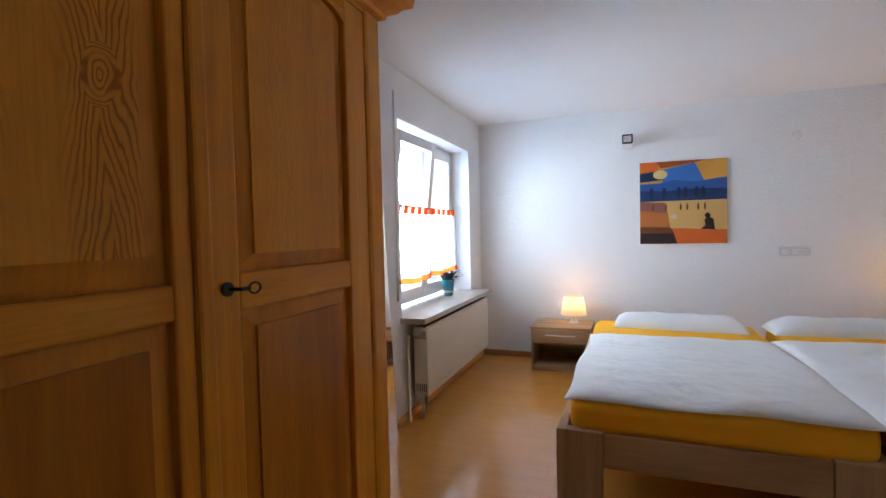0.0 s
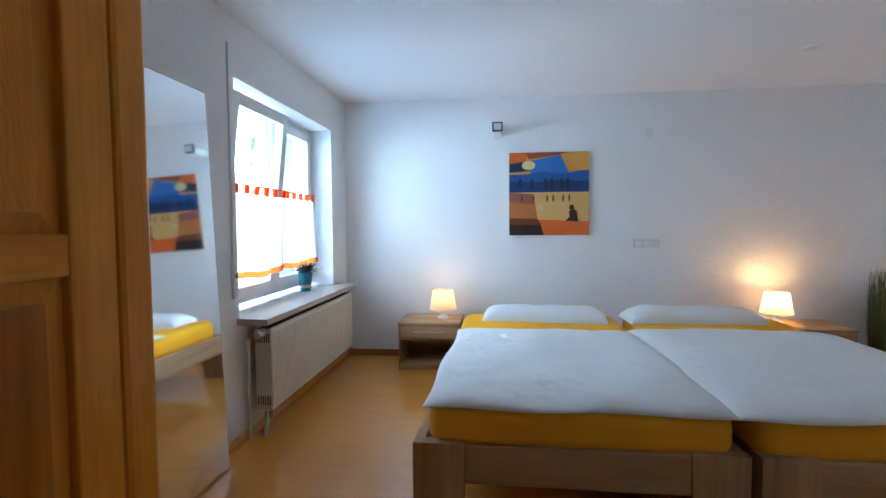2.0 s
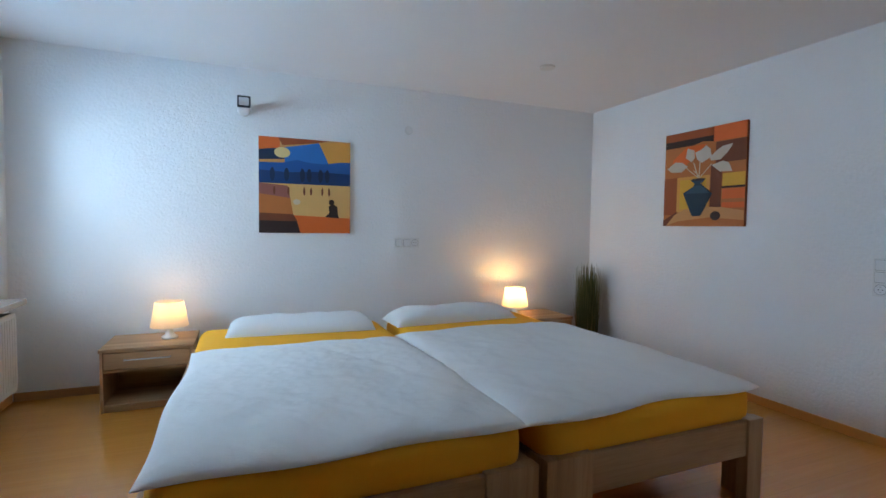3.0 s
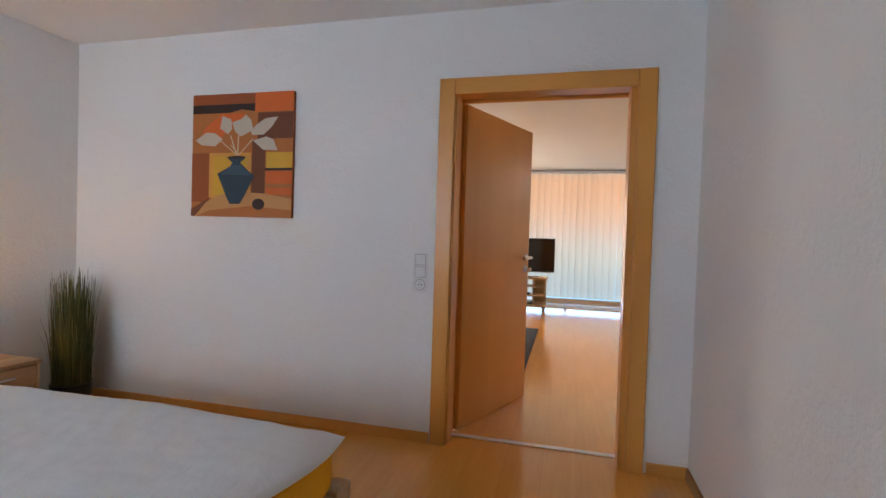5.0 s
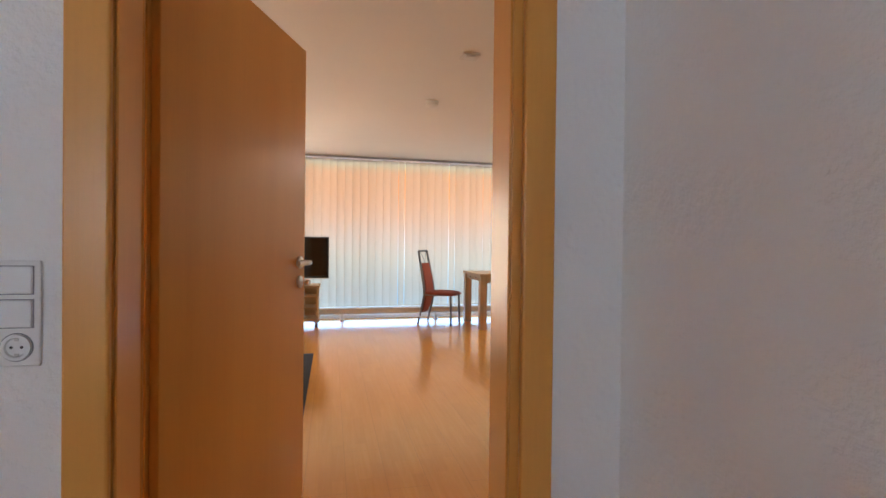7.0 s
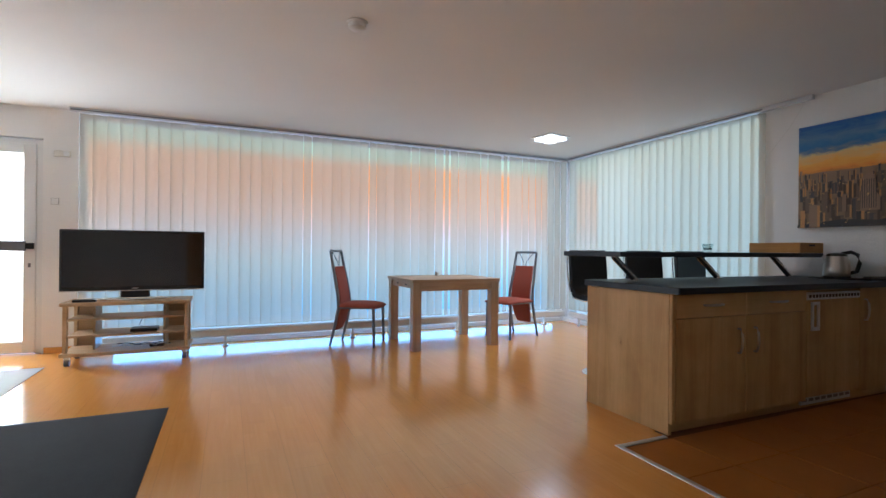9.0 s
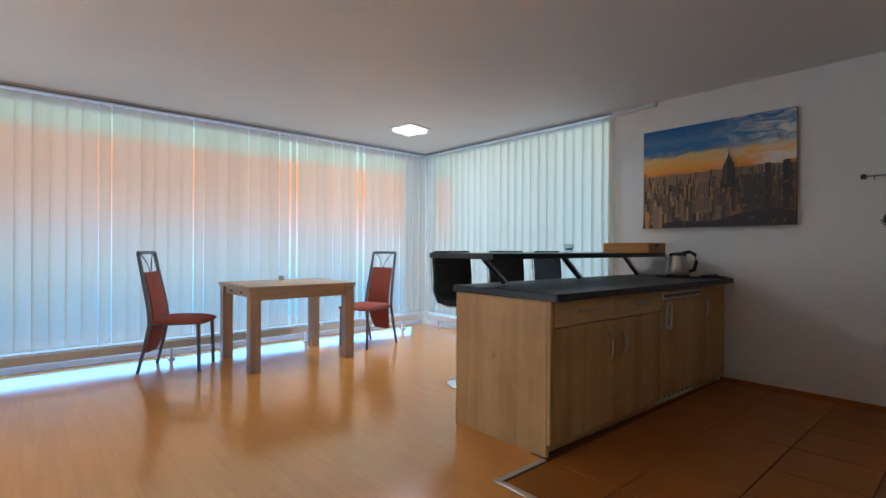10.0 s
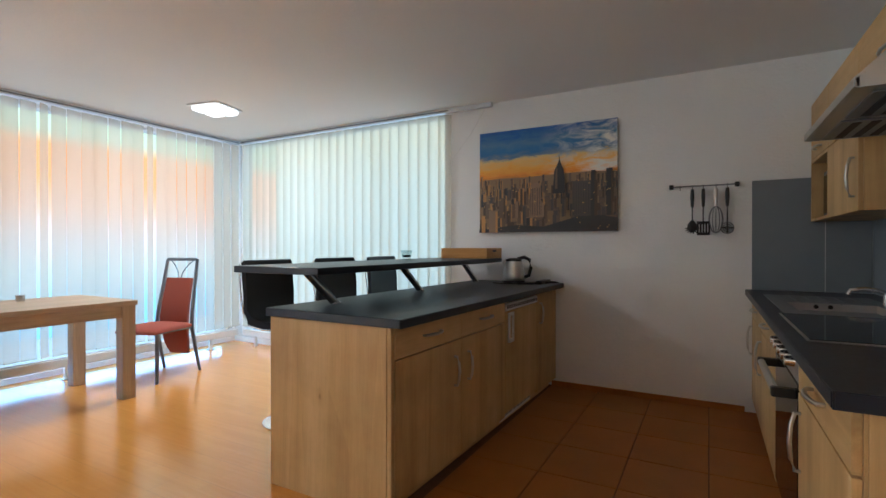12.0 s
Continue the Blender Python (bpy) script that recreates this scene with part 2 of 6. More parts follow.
def glow_mat(name, stops, strength, z0, z1, blotch=0.0, blotch_col=(0.5, 0.7, 0.55), emit=True):
    """A distant bright prospect whose colour changes with height."""
    m, nt, b = nodes_of(name)
    out = nt.nodes["Material Output"]
    v = coords(nt)
    sep, mr = nt.nodes.new("ShaderNodeSeparateXYZ"), nt.nodes.new("ShaderNodeMapRange")
    nt.links.new(v, sep.inputs[0])
    mr.inputs["From Min"].default_value, mr.inputs["From Max"].default_value = z0, z1
    nt.links.new(sep.outputs["Z"], mr.inputs["Value"])
    c = ramp(nt, mr.outputs["Result"], stops)
    if blotch:
        n = noise_tex(nt, v, 2.2, 6, 0.7)
        c = blend(nt, "MIX", ramp(nt, n, [(0.50, (0, 0, 0)), (0.57, (blotch, blotch, blotch))]), c, blotch_col)
    e = nt.nodes.new("ShaderNodeEmission")
    nt.links.new(c, e.inputs["Color"])
    e.inputs["Strength"].default_value = strength
    nt.links.new(e.outputs[0], out.inputs["Surface"])
    nt.nodes.remove(b)
    return m


def lamp_mat(name, col, strength):
    m, nt, b = nodes_of(name)
    b.inputs["Base Color"].default_value = (*col, 1)
    b.inputs["Emission Color"].default_value = (*col, 1)
    b.inputs["Emission Strength"].default_value = strength
    return m


M = {}
M["wall"] = plaster_mat("white roughcast plaster", (0.89, 0.89, 0.88), 0.65, 50)
M["ceiling"] = plaster_mat("white ceiling plaster", (0.89, 0.89, 0.88), 0.25, 40)
M["laminate"] = laminate_mat()
M["beech"] = wood("beech veneer", (0.75, 0.33, 0.072), (0.79, 0.36, 0.084), (0.82, 0.39, 0.095), 2, 0.3, 0.5, 0.03, 0.0, pores=0.08, spec=0.4)
M["beech_y"] = wood("beech veneer lying", (0.75, 0.33, 0.072), (0.79, 0.36, 0.084), (0.82, 0.39, 0.095), 1, 0.3, 0.5, 0.03, 0.0, pores=0.08, spec=0.4)
M["oak"] = wood("stained solid oak", (0.72, 0.265, 0.022), (0.88, 0.35, 0.032), (0.94, 0.42, 0.05), 2, 0.36, 1.0, 0.25, 0.0, spec=0.2)
M["oak_y"] = wood("stained solid oak lying", (0.72, 0.265, 0.022), (0.88, 0.35, 0.032), (0.94, 0.42, 0.05), 1, 0.36, 1.0, 0.25, 0.0, spec=0.2)
OAK = (0.76, 0.29, 0.025), (0.88, 0.355, 0.033), (0.94, 0.42, 0.048)
M["oak_fig"] = figured_oak("stained oak with arched figure", *OAK, [(1.27, 1.57), (1.46, 1.575)], 0.95)
M["oak_fig_low"] = figured_oak("stained oak with faint figure", *OAK, [(1.86, 1.45), (2.02, 1.66)], 0.22)
M["oak_low"] = figured_oak("stained oak with faint figure, darker tones", (0.34, 0.105, 0.011), (0.56, 0.19, 0.019), (0.74, 0.28, 0.03), [(1.26, 0.95), (1.88, 0.75)], 0.25)
M["oak_bevel"] = wood("stained oak panel bevel", (0.62, 0.23, 0.022), (0.78, 0.30, 0.03), (0.86, 0.36, 0.04), 2, 0.38, spec=0.2)
M["sonoma"] = wood("sawn pale oak decor", (0.34, 0.20, 0.10), (0.47, 0.295, 0.155), (0.57, 0.38, 0.22), 0, 0.55, 1.2, 0.2)
M["sonoma_z"] = wood("sawn pale oak decor upright", (0.34, 0.20, 0.10), (0.47, 0.295, 0.155), (0.57, 0.38, 0.22), 2, 0.55, 1.2, 0.2)
M["sonoma_y"] = wood("sawn pale oak decor deep", (0.34, 0.20, 0.10), (0.47, 0.295, 0.155), (0.57, 0.38, 0.22), 1, 0.55, 1.2, 0.2)
M["kit"] = knotty_mat("knotty oak kitchen front", 2)
M["kit_y"] = knotty_mat("knotty oak kitchen drawer", 1)
M["worktop"] = mat("anthracite worktop", (0.019, 0.024, 0.035), 0.38, 0, 0.3, 6, 0.12, 240, 0.001, spec=0.35)
M["terracotta"] = mat("terracotta tile", (0.37, 0.13, 0.018), 0.48, 0, 0.45, 3.2, 0.3, 24, 0.003, spec=0.3)
M["grout"] = mat("brown tile grout", (0.17, 0.075, 0.032), 0.9, 0, 0.25, 20)
M["slate"] = mat("blue grey splashback", (0.19, 0.215, 0.24), 0.5, 0, 0.2, 4)
M["white"] = mat("white lacquer", (0.80, 0.80, 0.78), 0.35, 0, 0.03)
M["pvc"] = mat("white window plastic", (0.82, 0.83, 0.83), 0.3, 0, 0.02)
M["radiator"] = mat("cream radiator enamel", (0.78, 0.76, 0.70), 0.35, 0, 0.03)
M["gap"] = mat("grey shadow gap", (0.30, 0.30, 0.31), 0.8)
M["grille"] = mat("dark slot", (0.05, 0.05, 0.05), 0.8)
M["marble"] = mat("pale polished stone sill", (0.50, 0.43, 0.37), 0.10, 0, 0.25, 14)
M["chrome"] = mat("polished chrome", (0.84, 0.84, 0.85), 0.22, 1.0, 0.03)
M["steel"] = mat("brushed steel", (0.60, 0.59, 0.57), 0.3, 1.0, 0.08)
M["greymetal"] = mat("grey powder coated tube", (0.20, 0.21, 0.23), 0.4, 0.4, 0.06)
M["alu"] = mat("pale aluminium profile", (0.66, 0.67, 0.68), 0.35, 0.6, 0.04)
M["black"] = mat("black plastic", (0.012, 0.012, 0.013), 0.35, 0, 0.2)
M["blackglass"] = mat("black glass", (0.006, 0.006, 0.008), 0.06, 0, 0.1)
M["leather"] = mat("black imitation leather", (0.011, 0.011, 0.014), 0.5, 0, 0.2, 6, 0.2, 150, spec=0.25)
M["yellow"] = mat("yellow jersey sheet", (0.97, 0.45, 0.010), 0.85, 0, 0.08, 3, 0.25, 300, 0.001)
M["linen"] = linen_mat()
M["redcloth"] = mat("brick red upholstery", (0.33, 0.075, 0.045), 0.9, 0, 0.14, 8, 0.3, 260, 0.001)
M["rug"] = mat("charcoal woven rug", (0.018, 0.020, 0.025), 0.95, 0, 0.5, 20, 0.8, 120, 0.004)
M["mat"] = mat("pale grey door mat", (0.42, 0.44, 0.47), 0.6, 0, 0.12, 10, 0.4, 160)
M["teal"] = mat("turquoise glazed pot", (0.015, 0.17, 0.22), 0.2, 0, 0.15, 10)
M["box"] = wood("honey bamboo box", (0.46, 0.21, 0.05), (0.55, 0.27, 0.075), (0.62, 0.33, 0.10), 0, 0.5, 1.5, 0.1)
M["orange"] = sheer_mat("orange cotton band", (0.86, 0.15, 0.022), 0.0, 0.55)
M["green"] = mat("dry green grass blade", (0.075, 0.085, 0.018), 0.7, 0, 0.35, 9)
M["straw"] = mat("straw coloured grass blade", (0.27, 0.20, 0.07), 0.7, 0, 0.3, 9)
M["leaf"] = mat("dark leaf", (0.02, 0.045, 0.04), 0.6, 0, 0.3)
M["petal"] = mat("pink flower petal", (0.62, 0.06, 0.14), 0.7)
M["petal2"] = mat("pale lilac petal", (0.45, 0.45, 0.62), 0.7)
M["tvstand"] = wood("maple decor", (0.50, 0.35, 0.20), (0.60, 0.44, 0.27), (0.68, 0.52, 0.34), 1, 0.45, 1.2, 0.08)
M["table"] = wood("light oak decor", (0.40, 0.28, 0.17), (0.52, 0.38, 0.25), (0.62, 0.47, 0.32), 1, 0.35, 1.1, 0.1)
M["table_z"] = wood("light oak decor upright", (0.40, 0.28, 0.17), (0.52, 0.38, 0.25), (0.62, 0.47, 0.32), 2, 0.4, 1.1, 0.1)
M["paving"] = mat("pale terrace slab", (0.36, 0.46, 0.58), 0.85, 0, 0.2, 2)
M["pane"] = pane_mat("clear window pane")
M["frosted"] = sheer_mat("frosted door glass", (0.93, 0.95, 0.93), 0.45, 0.8)
M["blind"] = sheer_mat("vertical blind cloth", (0.90, 0.85, 0.74), 0.42, 0.68)
M["curtain"] = sheer_mat("sheer white curtain", (0.92, 0.94, 0.95), 0.35, 0.7)
M["shade"] = sheer_mat("cream lamp shade", (0.93, 0.82, 0.66), 0.02, 0.75)
M["mirror"] = mat("mirror silver", (0.88, 0.9, 0.9), 0.015, 1.0, 0.0)
M["clear"] = pane_mat("drinking glass", (0.86, 0.9, 0.9))
M["bulb"] = lamp_mat("warm bulb", (1.0, 0.72, 0.36), 5)
M["led"] = lamp_mat("lit ceiling lamp diffuser", (1.0, 0.96, 0.92), 1.15)


# ---- mesh helpers ----
def finish(bm, mats, smooth=None):
    me = bpy.data.meshes.new("mesh")
    bmesh.ops.recalc_face_normals(bm, faces=bm.faces)
    if smooth is not None:
        for f in bm.faces:
            f.smooth = True
        for e in bm.edges:
            if len(e.link_faces) == 2 and e.calc_face_angle(0) > radians(smooth):
                e.smooth = False
    bm.to_mesh(me)
    bm.free()
    for m in (mats if isinstance(mats, (list, tuple)) else [mats]):
        me.materials.append(m)
    return me


def part(name, bm, material, parent=None, label="", smooth=None):
    ob = new(name, finish(bm, material, smooth))
    ob.parent = parent
    return tagged(ob, label)


def thing(name, label, category, at=(0, 0, 0), turn=0, group="", kind=""):
    ob = new(name)
    ob.empty_display_size = 0.1
    ob.matrix_basis = pose(*at, 0, 0, turn)
    return tagged(ob, label, category, group, kind)


def slab(bm, x0, x1, y0, y1, z0, z1, bevel=0.0, idx=0):
    vs = [bm.verts.new((x, y, z)) for z in (z0, z1) for x, y in ((x0, y0), (x1, y0), (x1, y1), (x0, y1))]
    fs = [bm.faces.new([vs[i] for i in q]) for q in ((3, 2, 1, 0), (4, 5, 6, 7), (0, 1, 5, 4), (1, 2, 6, 5), (2, 3, 7, 6), (3, 0, 4, 7))]
    for f in fs:
        f.material_index = idx
    if bevel:
        es = list({e for f in fs for e in f.edges})
        bmesh.ops.bevel(bm, geom=es, offset=bevel, segments=2, affect="EDGES", profile=0.5)


def box(name, dims, material, parent=None, bevel=0.003, label=""):
    bm = bmesh.new()
    slab(bm, *dims, bevel)
    return part(name, bm, material, parent, label)


def ring(bm, c, n, r, seg, up=None):
    n = Vector(n).normalized()
    a = n.cross(Vector(up) if up else (Vector((0, 0, 1)) if abs(n.z) < 0.9 else Vector((1, 0, 0)))).normalized()
    b = n.cross(a)
    return [bm.verts.new(Vector(c) + r * (math.cos(2 * math.pi * i / seg) * a + math.sin(2 * math.pi * i / seg) * b)) for i in range(seg)]


def tube(bm, pts, r, seg=10, cap=True):
    pts = [Vector(p) for p in pts]
    rs = r if isinstance(r, (list, tuple)) else [r] * len(pts)
    rings = []
    for i, p in enumerate(pts):
        d = (pts[min(i + 1, len(pts) - 1)] - pts[max(i - 1, 0)])
        rings.append(ring(bm, p, d, rs[i], seg))
    for a, b in zip(rings, rings[1:]):
        for i in range(seg):
            bm.faces.new((a[i], a[(i + 1) % seg], b[(i + 1) % seg], b[i]))
    if cap:
        bm.faces.new(rings[0][::-1])
        bm.faces.new(rings[-1])


def lathe(bm, prof, seg=24, c=(0, 0)):
    rows = []
    for r, z in prof:
        rows.append([bm.verts.new((c[0] + r * math.cos(2 * math.pi * i / seg), c[1] + r * math.sin(2 * math.pi * i / seg), z)) for i in range(seg)])
    for a, b in zip(rows, rows[1:]):
        for i in range(seg):
            bm.faces.new((a[i], a[(i + 1) % seg], b[(i + 1) % seg], b[i]))
    return rows


def turned(name, prof, material, parent, seg=24, c=(0, 0), label="", capped=True):
    bm = bmesh.new()
    rows = lathe(bm, prof, seg, c)
    if capped:
        bm.faces.new(rows[0][::-1])
        bm.faces.new(rows[-1])
    return part(name, bm, material, parent, label, smooth=40)


def piped(name, pts, r, material, parent, seg=10, label=""):
    bm = bmesh.new()
    tube(bm, pts, r, seg)
    return part(name, bm, material, parent, label, smooth=50)


def arc(c, r, a0, a1, n, plane="xz"):
    out = []
    for i in range(n + 1):
        a = radians(a0 + (a1 - a0) * i / n)
        u, w = r * math.cos(a), r * math.sin(a)
        out.append((c[0] + u, c[1], c[2] + w) if plane == "xz" else (c[0], c[1] + u, c[2] + w) if plane == "yz" else (c[0] + u, c[1] + w, c[2]))
    return out


def cushion(bm, x0, x1, y0, y1, z0, thick, nx, ny, px=6, py=6, wrinkle=0.01, freq=5.0, seed=0.0, edge=None):
    """A soft closed form: flat below, swelling above, with folds."""
    top, low = [], []
    for j in range(ny + 1):
        rt, rl = [], []
        for i in range(nx + 1):
            u, v = 2 * i / nx - 1, 2 * j / ny - 1
            x, y = x0 + (x1 - x0) * i / nx, y0 + (y1 - y0) * j / ny
            if edge:
                dx, dy = edge(u, v)
                x, y = x + dx, y + dy
            h = max(0.0, (1 - abs(u) ** px)) ** 0.5 * max(0.0, (1 - abs(v) ** py)) ** 0.5
            w = noise.fractal(Vector((x * freq + seed, y * freq, seed)), 0.8, 2.1, 4)
            fold = abs(noise.noise(Vector((x * freq * 0.55 + y * freq * 0.3 + seed, y * freq * 0.25, seed + 3)))) ** 0.7
            crease = abs(noise.noise(Vector((x * freq * 3.1 + y * freq + seed, y * freq * 3.6 - x * freq * 1.2, seed + 9))))
            ripple = (1 - abs(noise.noise(Vector((x * freq * 1.3 - y * freq * 2.2 + seed, y * freq * 0.7 + x * freq * 0.5, seed + 17))))) ** 6
            z = z0 + thick * h + wrinkle * (w + 1.2 * fold - 0.12 * crease + 0.16 * ripple) * (0.25 + 0.75 * h)
            vt = bm.verts.new((x, y, max(z, z0 + 0.004)))
            rt.append(vt)
            rl.append(bm.verts.new((x, y, z0)))
        top.append(rt)
        low.append(rl)
    for j in range(ny):
        for i in range(nx):
            bm.faces.new((top[j][i], top[j][i + 1], top[j + 1][i + 1], top[j + 1][i]))
            bm.faces.new((low[j][i], low[j + 1][i], low[j + 1][i + 1], low[j][i + 1]))
    for j in range(ny):
        for i in (0, nx):
            bm.faces.new((top[j][i], top[j + 1][i], low[j + 1][i], low[j][i]))
    for i in range(nx):
        for j in (0, ny):
            bm.faces.new((top[j][i], low[j][i], low[j][i + 1], top[j][i + 1]))


def setting(ob, label, category):
    return tagged(ob, label, category, kind="structure")

# ---- the large structure ----
CEIL = 2.45
BW, BE, BN, BS = -0.29, 4.585, 5.955, 1.97      # bedroom: west, east, north faces, and the wall block south of the door
LW, LE, LS, LN = 4.75, 10.85, -2.10, 6.0        # living room faces
DY0, DY1, DH = 2.30, 3.235, 2.0                 # clear door opening
WY0, WY1, WZ0, WZ1 = 3.98, 5.57, 0.74, 2.12     # bedroom window opening


def wall(name, blocks, label):
    bm = bmesh.new()
    for b in blocks:
        slab(bm, *b)
    return setting(part(name, bm, M["wall"]), label, "wall")


wall("wall_west", [(-0.65, BW, -0.7, WY0, 0, CEIL), (-0.65, BW, WY1, 6.2, 0, CEIL), (-0.65, BW, WY0, WY1, 0, WZ0 - 0.04), (-0.65, BW, WY0, WY1, WZ1, CEIL)],
     "white roughcast bedroom wall round the window")
wall("wall_north", [(BW, 4.75, BN, 6.2, 0, CEIL), (4.75, 11.2, LN, 6.2, 0, CEIL)], "white roughcast wall behind the bed heads")
wall("wall_middle", [(BE, LW, DY1 + 0.03, BN, 0, CEIL), (BE, LW, -2.10, DY0 - 0.03, 0, CEIL), (BE, LW, DY0 - 0.03, DY1 + 0.03, DH + 0.03, CEIL)],
     "white roughcast wall between bedroom and living room")
wall("wall_recess", [(2.2, BE, -0.7, BS, 0, CEIL)], "white roughcast wall block beside the bedroom door")
wall("wall_back", [(-0.65, 2.2, -0.9, -0.7, 0, CEIL)], "white plaster wall closing the bedroom")
wall("wall_south", [(4.585, 7.86, LS - 0.25, LS, 0, CEIL), (7.86, 10.82, LS - 0.25, LS, 2.435, CEIL), (7.86, 10.82, LS - 0.25, LS, -0.1, 0.06), (10.82, 11.2, LS - 0.25, LS, 0, CEIL)],
     "white roughcast kitchen wall with a window behind blinds")
wall("wall_east", [(LE, 11.2, LS, -2.07, 0, CEIL), (LE, 11.2, -2.07, 3.98, 2.435, CEIL), (LE, 11.2, -2.07, 3.98, -0.1, 0.05), (LE, 11.2, 3.98, 4.27, 0, CEIL), (LE, 11.2, 4.27, 5.27, 2.14, CEIL), (LE, 11.2, 5.27, 6.0, 0, CEIL)],
     "white plaster wall with a wide glazed front")

bm = bmesh.new()
slab(bm, -0.65, 11.2, -2.35, 6.2, CEIL, CEIL + 0.2)
setting(part("ceiling", bm, M["ceiling"]), "white plastered ceiling over both rooms", "ceiling")
bm = bmesh.new()
slab(bm, -0.65, 11.2, 0.62, 6.2, -0.2, 0.0)
slab(bm, -0.65, 5.0, -2.35, 0.62, -0.2, 0.0)
slab(bm, 6.96, 11.2, -2.35, 0.26, -0.2, 0.0)
slab(bm, 6.855, 11.2, 0.26, 0.62, -0.2, 0.0)
floor = setting(part("floor", bm, M["laminate"]), "satin beech laminate floor", "floor")

# terracotta kitchen floor: bed of grout, tiles on it
bm = bmesh.new()
slab(bm, 5.0, 6.96, -2.35, 0.26, -0.2, -0.006)
slab(bm, 5.0, 6.855, 0.26, 0.62, -0.2, -0.006)
kitchen_floor = setting(part("kitchen_floor", bm, M["grout"]), "terracotta tiled kitchen floor with brown joints", "floor")
box("floor_trim", (4.75, 6.875, 0.605, 0.635, -0.002, 0.006), M["alu"], kitchen_floor, 0.002, "aluminium edging strip")
box("floor_trim", (6.84, 6.87, 0.27, 0.605, -0.002, 0.006), M["alu"], kitchen_floor, 0.002, "aluminium edging strip")

# terrace and prospects outside
bm = bmesh.new()
slab(bm, -60, 80, -60, 80, -0.42, -0.3)
setting(part("ground", bm, M["paving"]), "pale paved ground outside", "ground")


def prospect(name, pts, material, label):
    bm = bmesh.new()
    bm.faces.new([bm.verts.new(p) for p in pts])
    return setting(part(name, bm, material), label, "backdrop")


M["east_view"] = glow_mat("sunlit orange front and pale terrace", [(0.0, (0.26, 0.58, 1.0)), (0.14, (0.36, 0.66, 1.0)), (0.26, (0.64, 0.82, 1.0)), (0.36, (0.85, 0.76, 0.86)), (0.46, (1.0, 0.56, 0.42)), (0.56, (1.0, 0.44, 0.20)), (0.66, (1.0, 0.43, 0.19)), (0.70, (0.66, 0.74, 0.56)), (1.0, (0.60, 0.78, 0.70))], 0.95, -0.6, 4.6)
M["south_view"] = glow_mat("pale garden haze", [(0.0, (0.62, 0.82, 1.0)), (0.45, (0.74, 0.90, 0.97)), (0.62, (0.84, 0.93, 0.92)), (0.75, (0.90, 0.90, 0.76)), (1.0, (0.92, 0.88, 0.74))], 0.9, -0.6, 4.6)
M["west_view"] = glow_mat("bright garden", [(0.0, (0.56, 0.75, 1.0)), (1.0, (0.62, 0.80, 1.0))], 16.0, -0.5, 6.0, 1.0, (0.022, 0.034, 0.036))
prospect("backdrop_east", [(15, -6.5, -0.3), (15, 12, -0.3), (15, 12, 5), (15, -6.5, 5)], M["east_view"], "sunlit orange building front beyond the terrace")
prospect("backdrop_south", [(4, -6.5, -0.3), (15, -6.5, -0.3), (15, -6.5, 5), (4, -6.5, 5)], M["south_view"], "pale bright garden beyond the window")
prospect("backdrop_west", [(-5, -4, -0.3), (-5, 14, -0.3), (-5, 14, 6), (-5, -4, 6)], M["west_view"], "overexposed garden with pale foliage")


# baseboards
def skirting(runs):
    for x0, x1, y0, y1 in runs:
        bm = bmesh.new()
        slab(bm, x0, x1, y0, y1, 0, 0.058, 0.004)
        setting(part("baseboard", bm, M["beech_y"] if x1 - x0 < y1 - y0 else M["oak_skirt"]), "beech skirting board along the wall", "baseboard")


M["oak_skirt"] = wood("beech skirting", (0.36, 0.17, 0.055), (0.43, 0.21, 0.07), (0.48, 0.25, 0.09), 0, 0.4, 1.4, 0.05)
skirting([(BE - 0.016, BE, 3.335, BN), (BE - 0.016, BE, BS, 2.17), (BW + 0.016, BE - 0.016, BN - 0.016, BN), (BW, BW + 0.016, 3.1, BN - 0.016),
          (2.2, BE - 0.016, BS, BS + 0.016), (LE - 0.016, LE, 4.0, 4.25), (LW, LW + 0.016, 3.335, LN), (LW, LW + 0.016, 0.64, 2.17)])
bm = bmesh.new()
slab(bm, 5.45, 6.83, LS, LS + 0.014, 0, 0.04, 0.003)
setting(part("baseboard", bm, M["terracotta"]), "terracotta skirting tile along the kitchen wall", "baseboard")


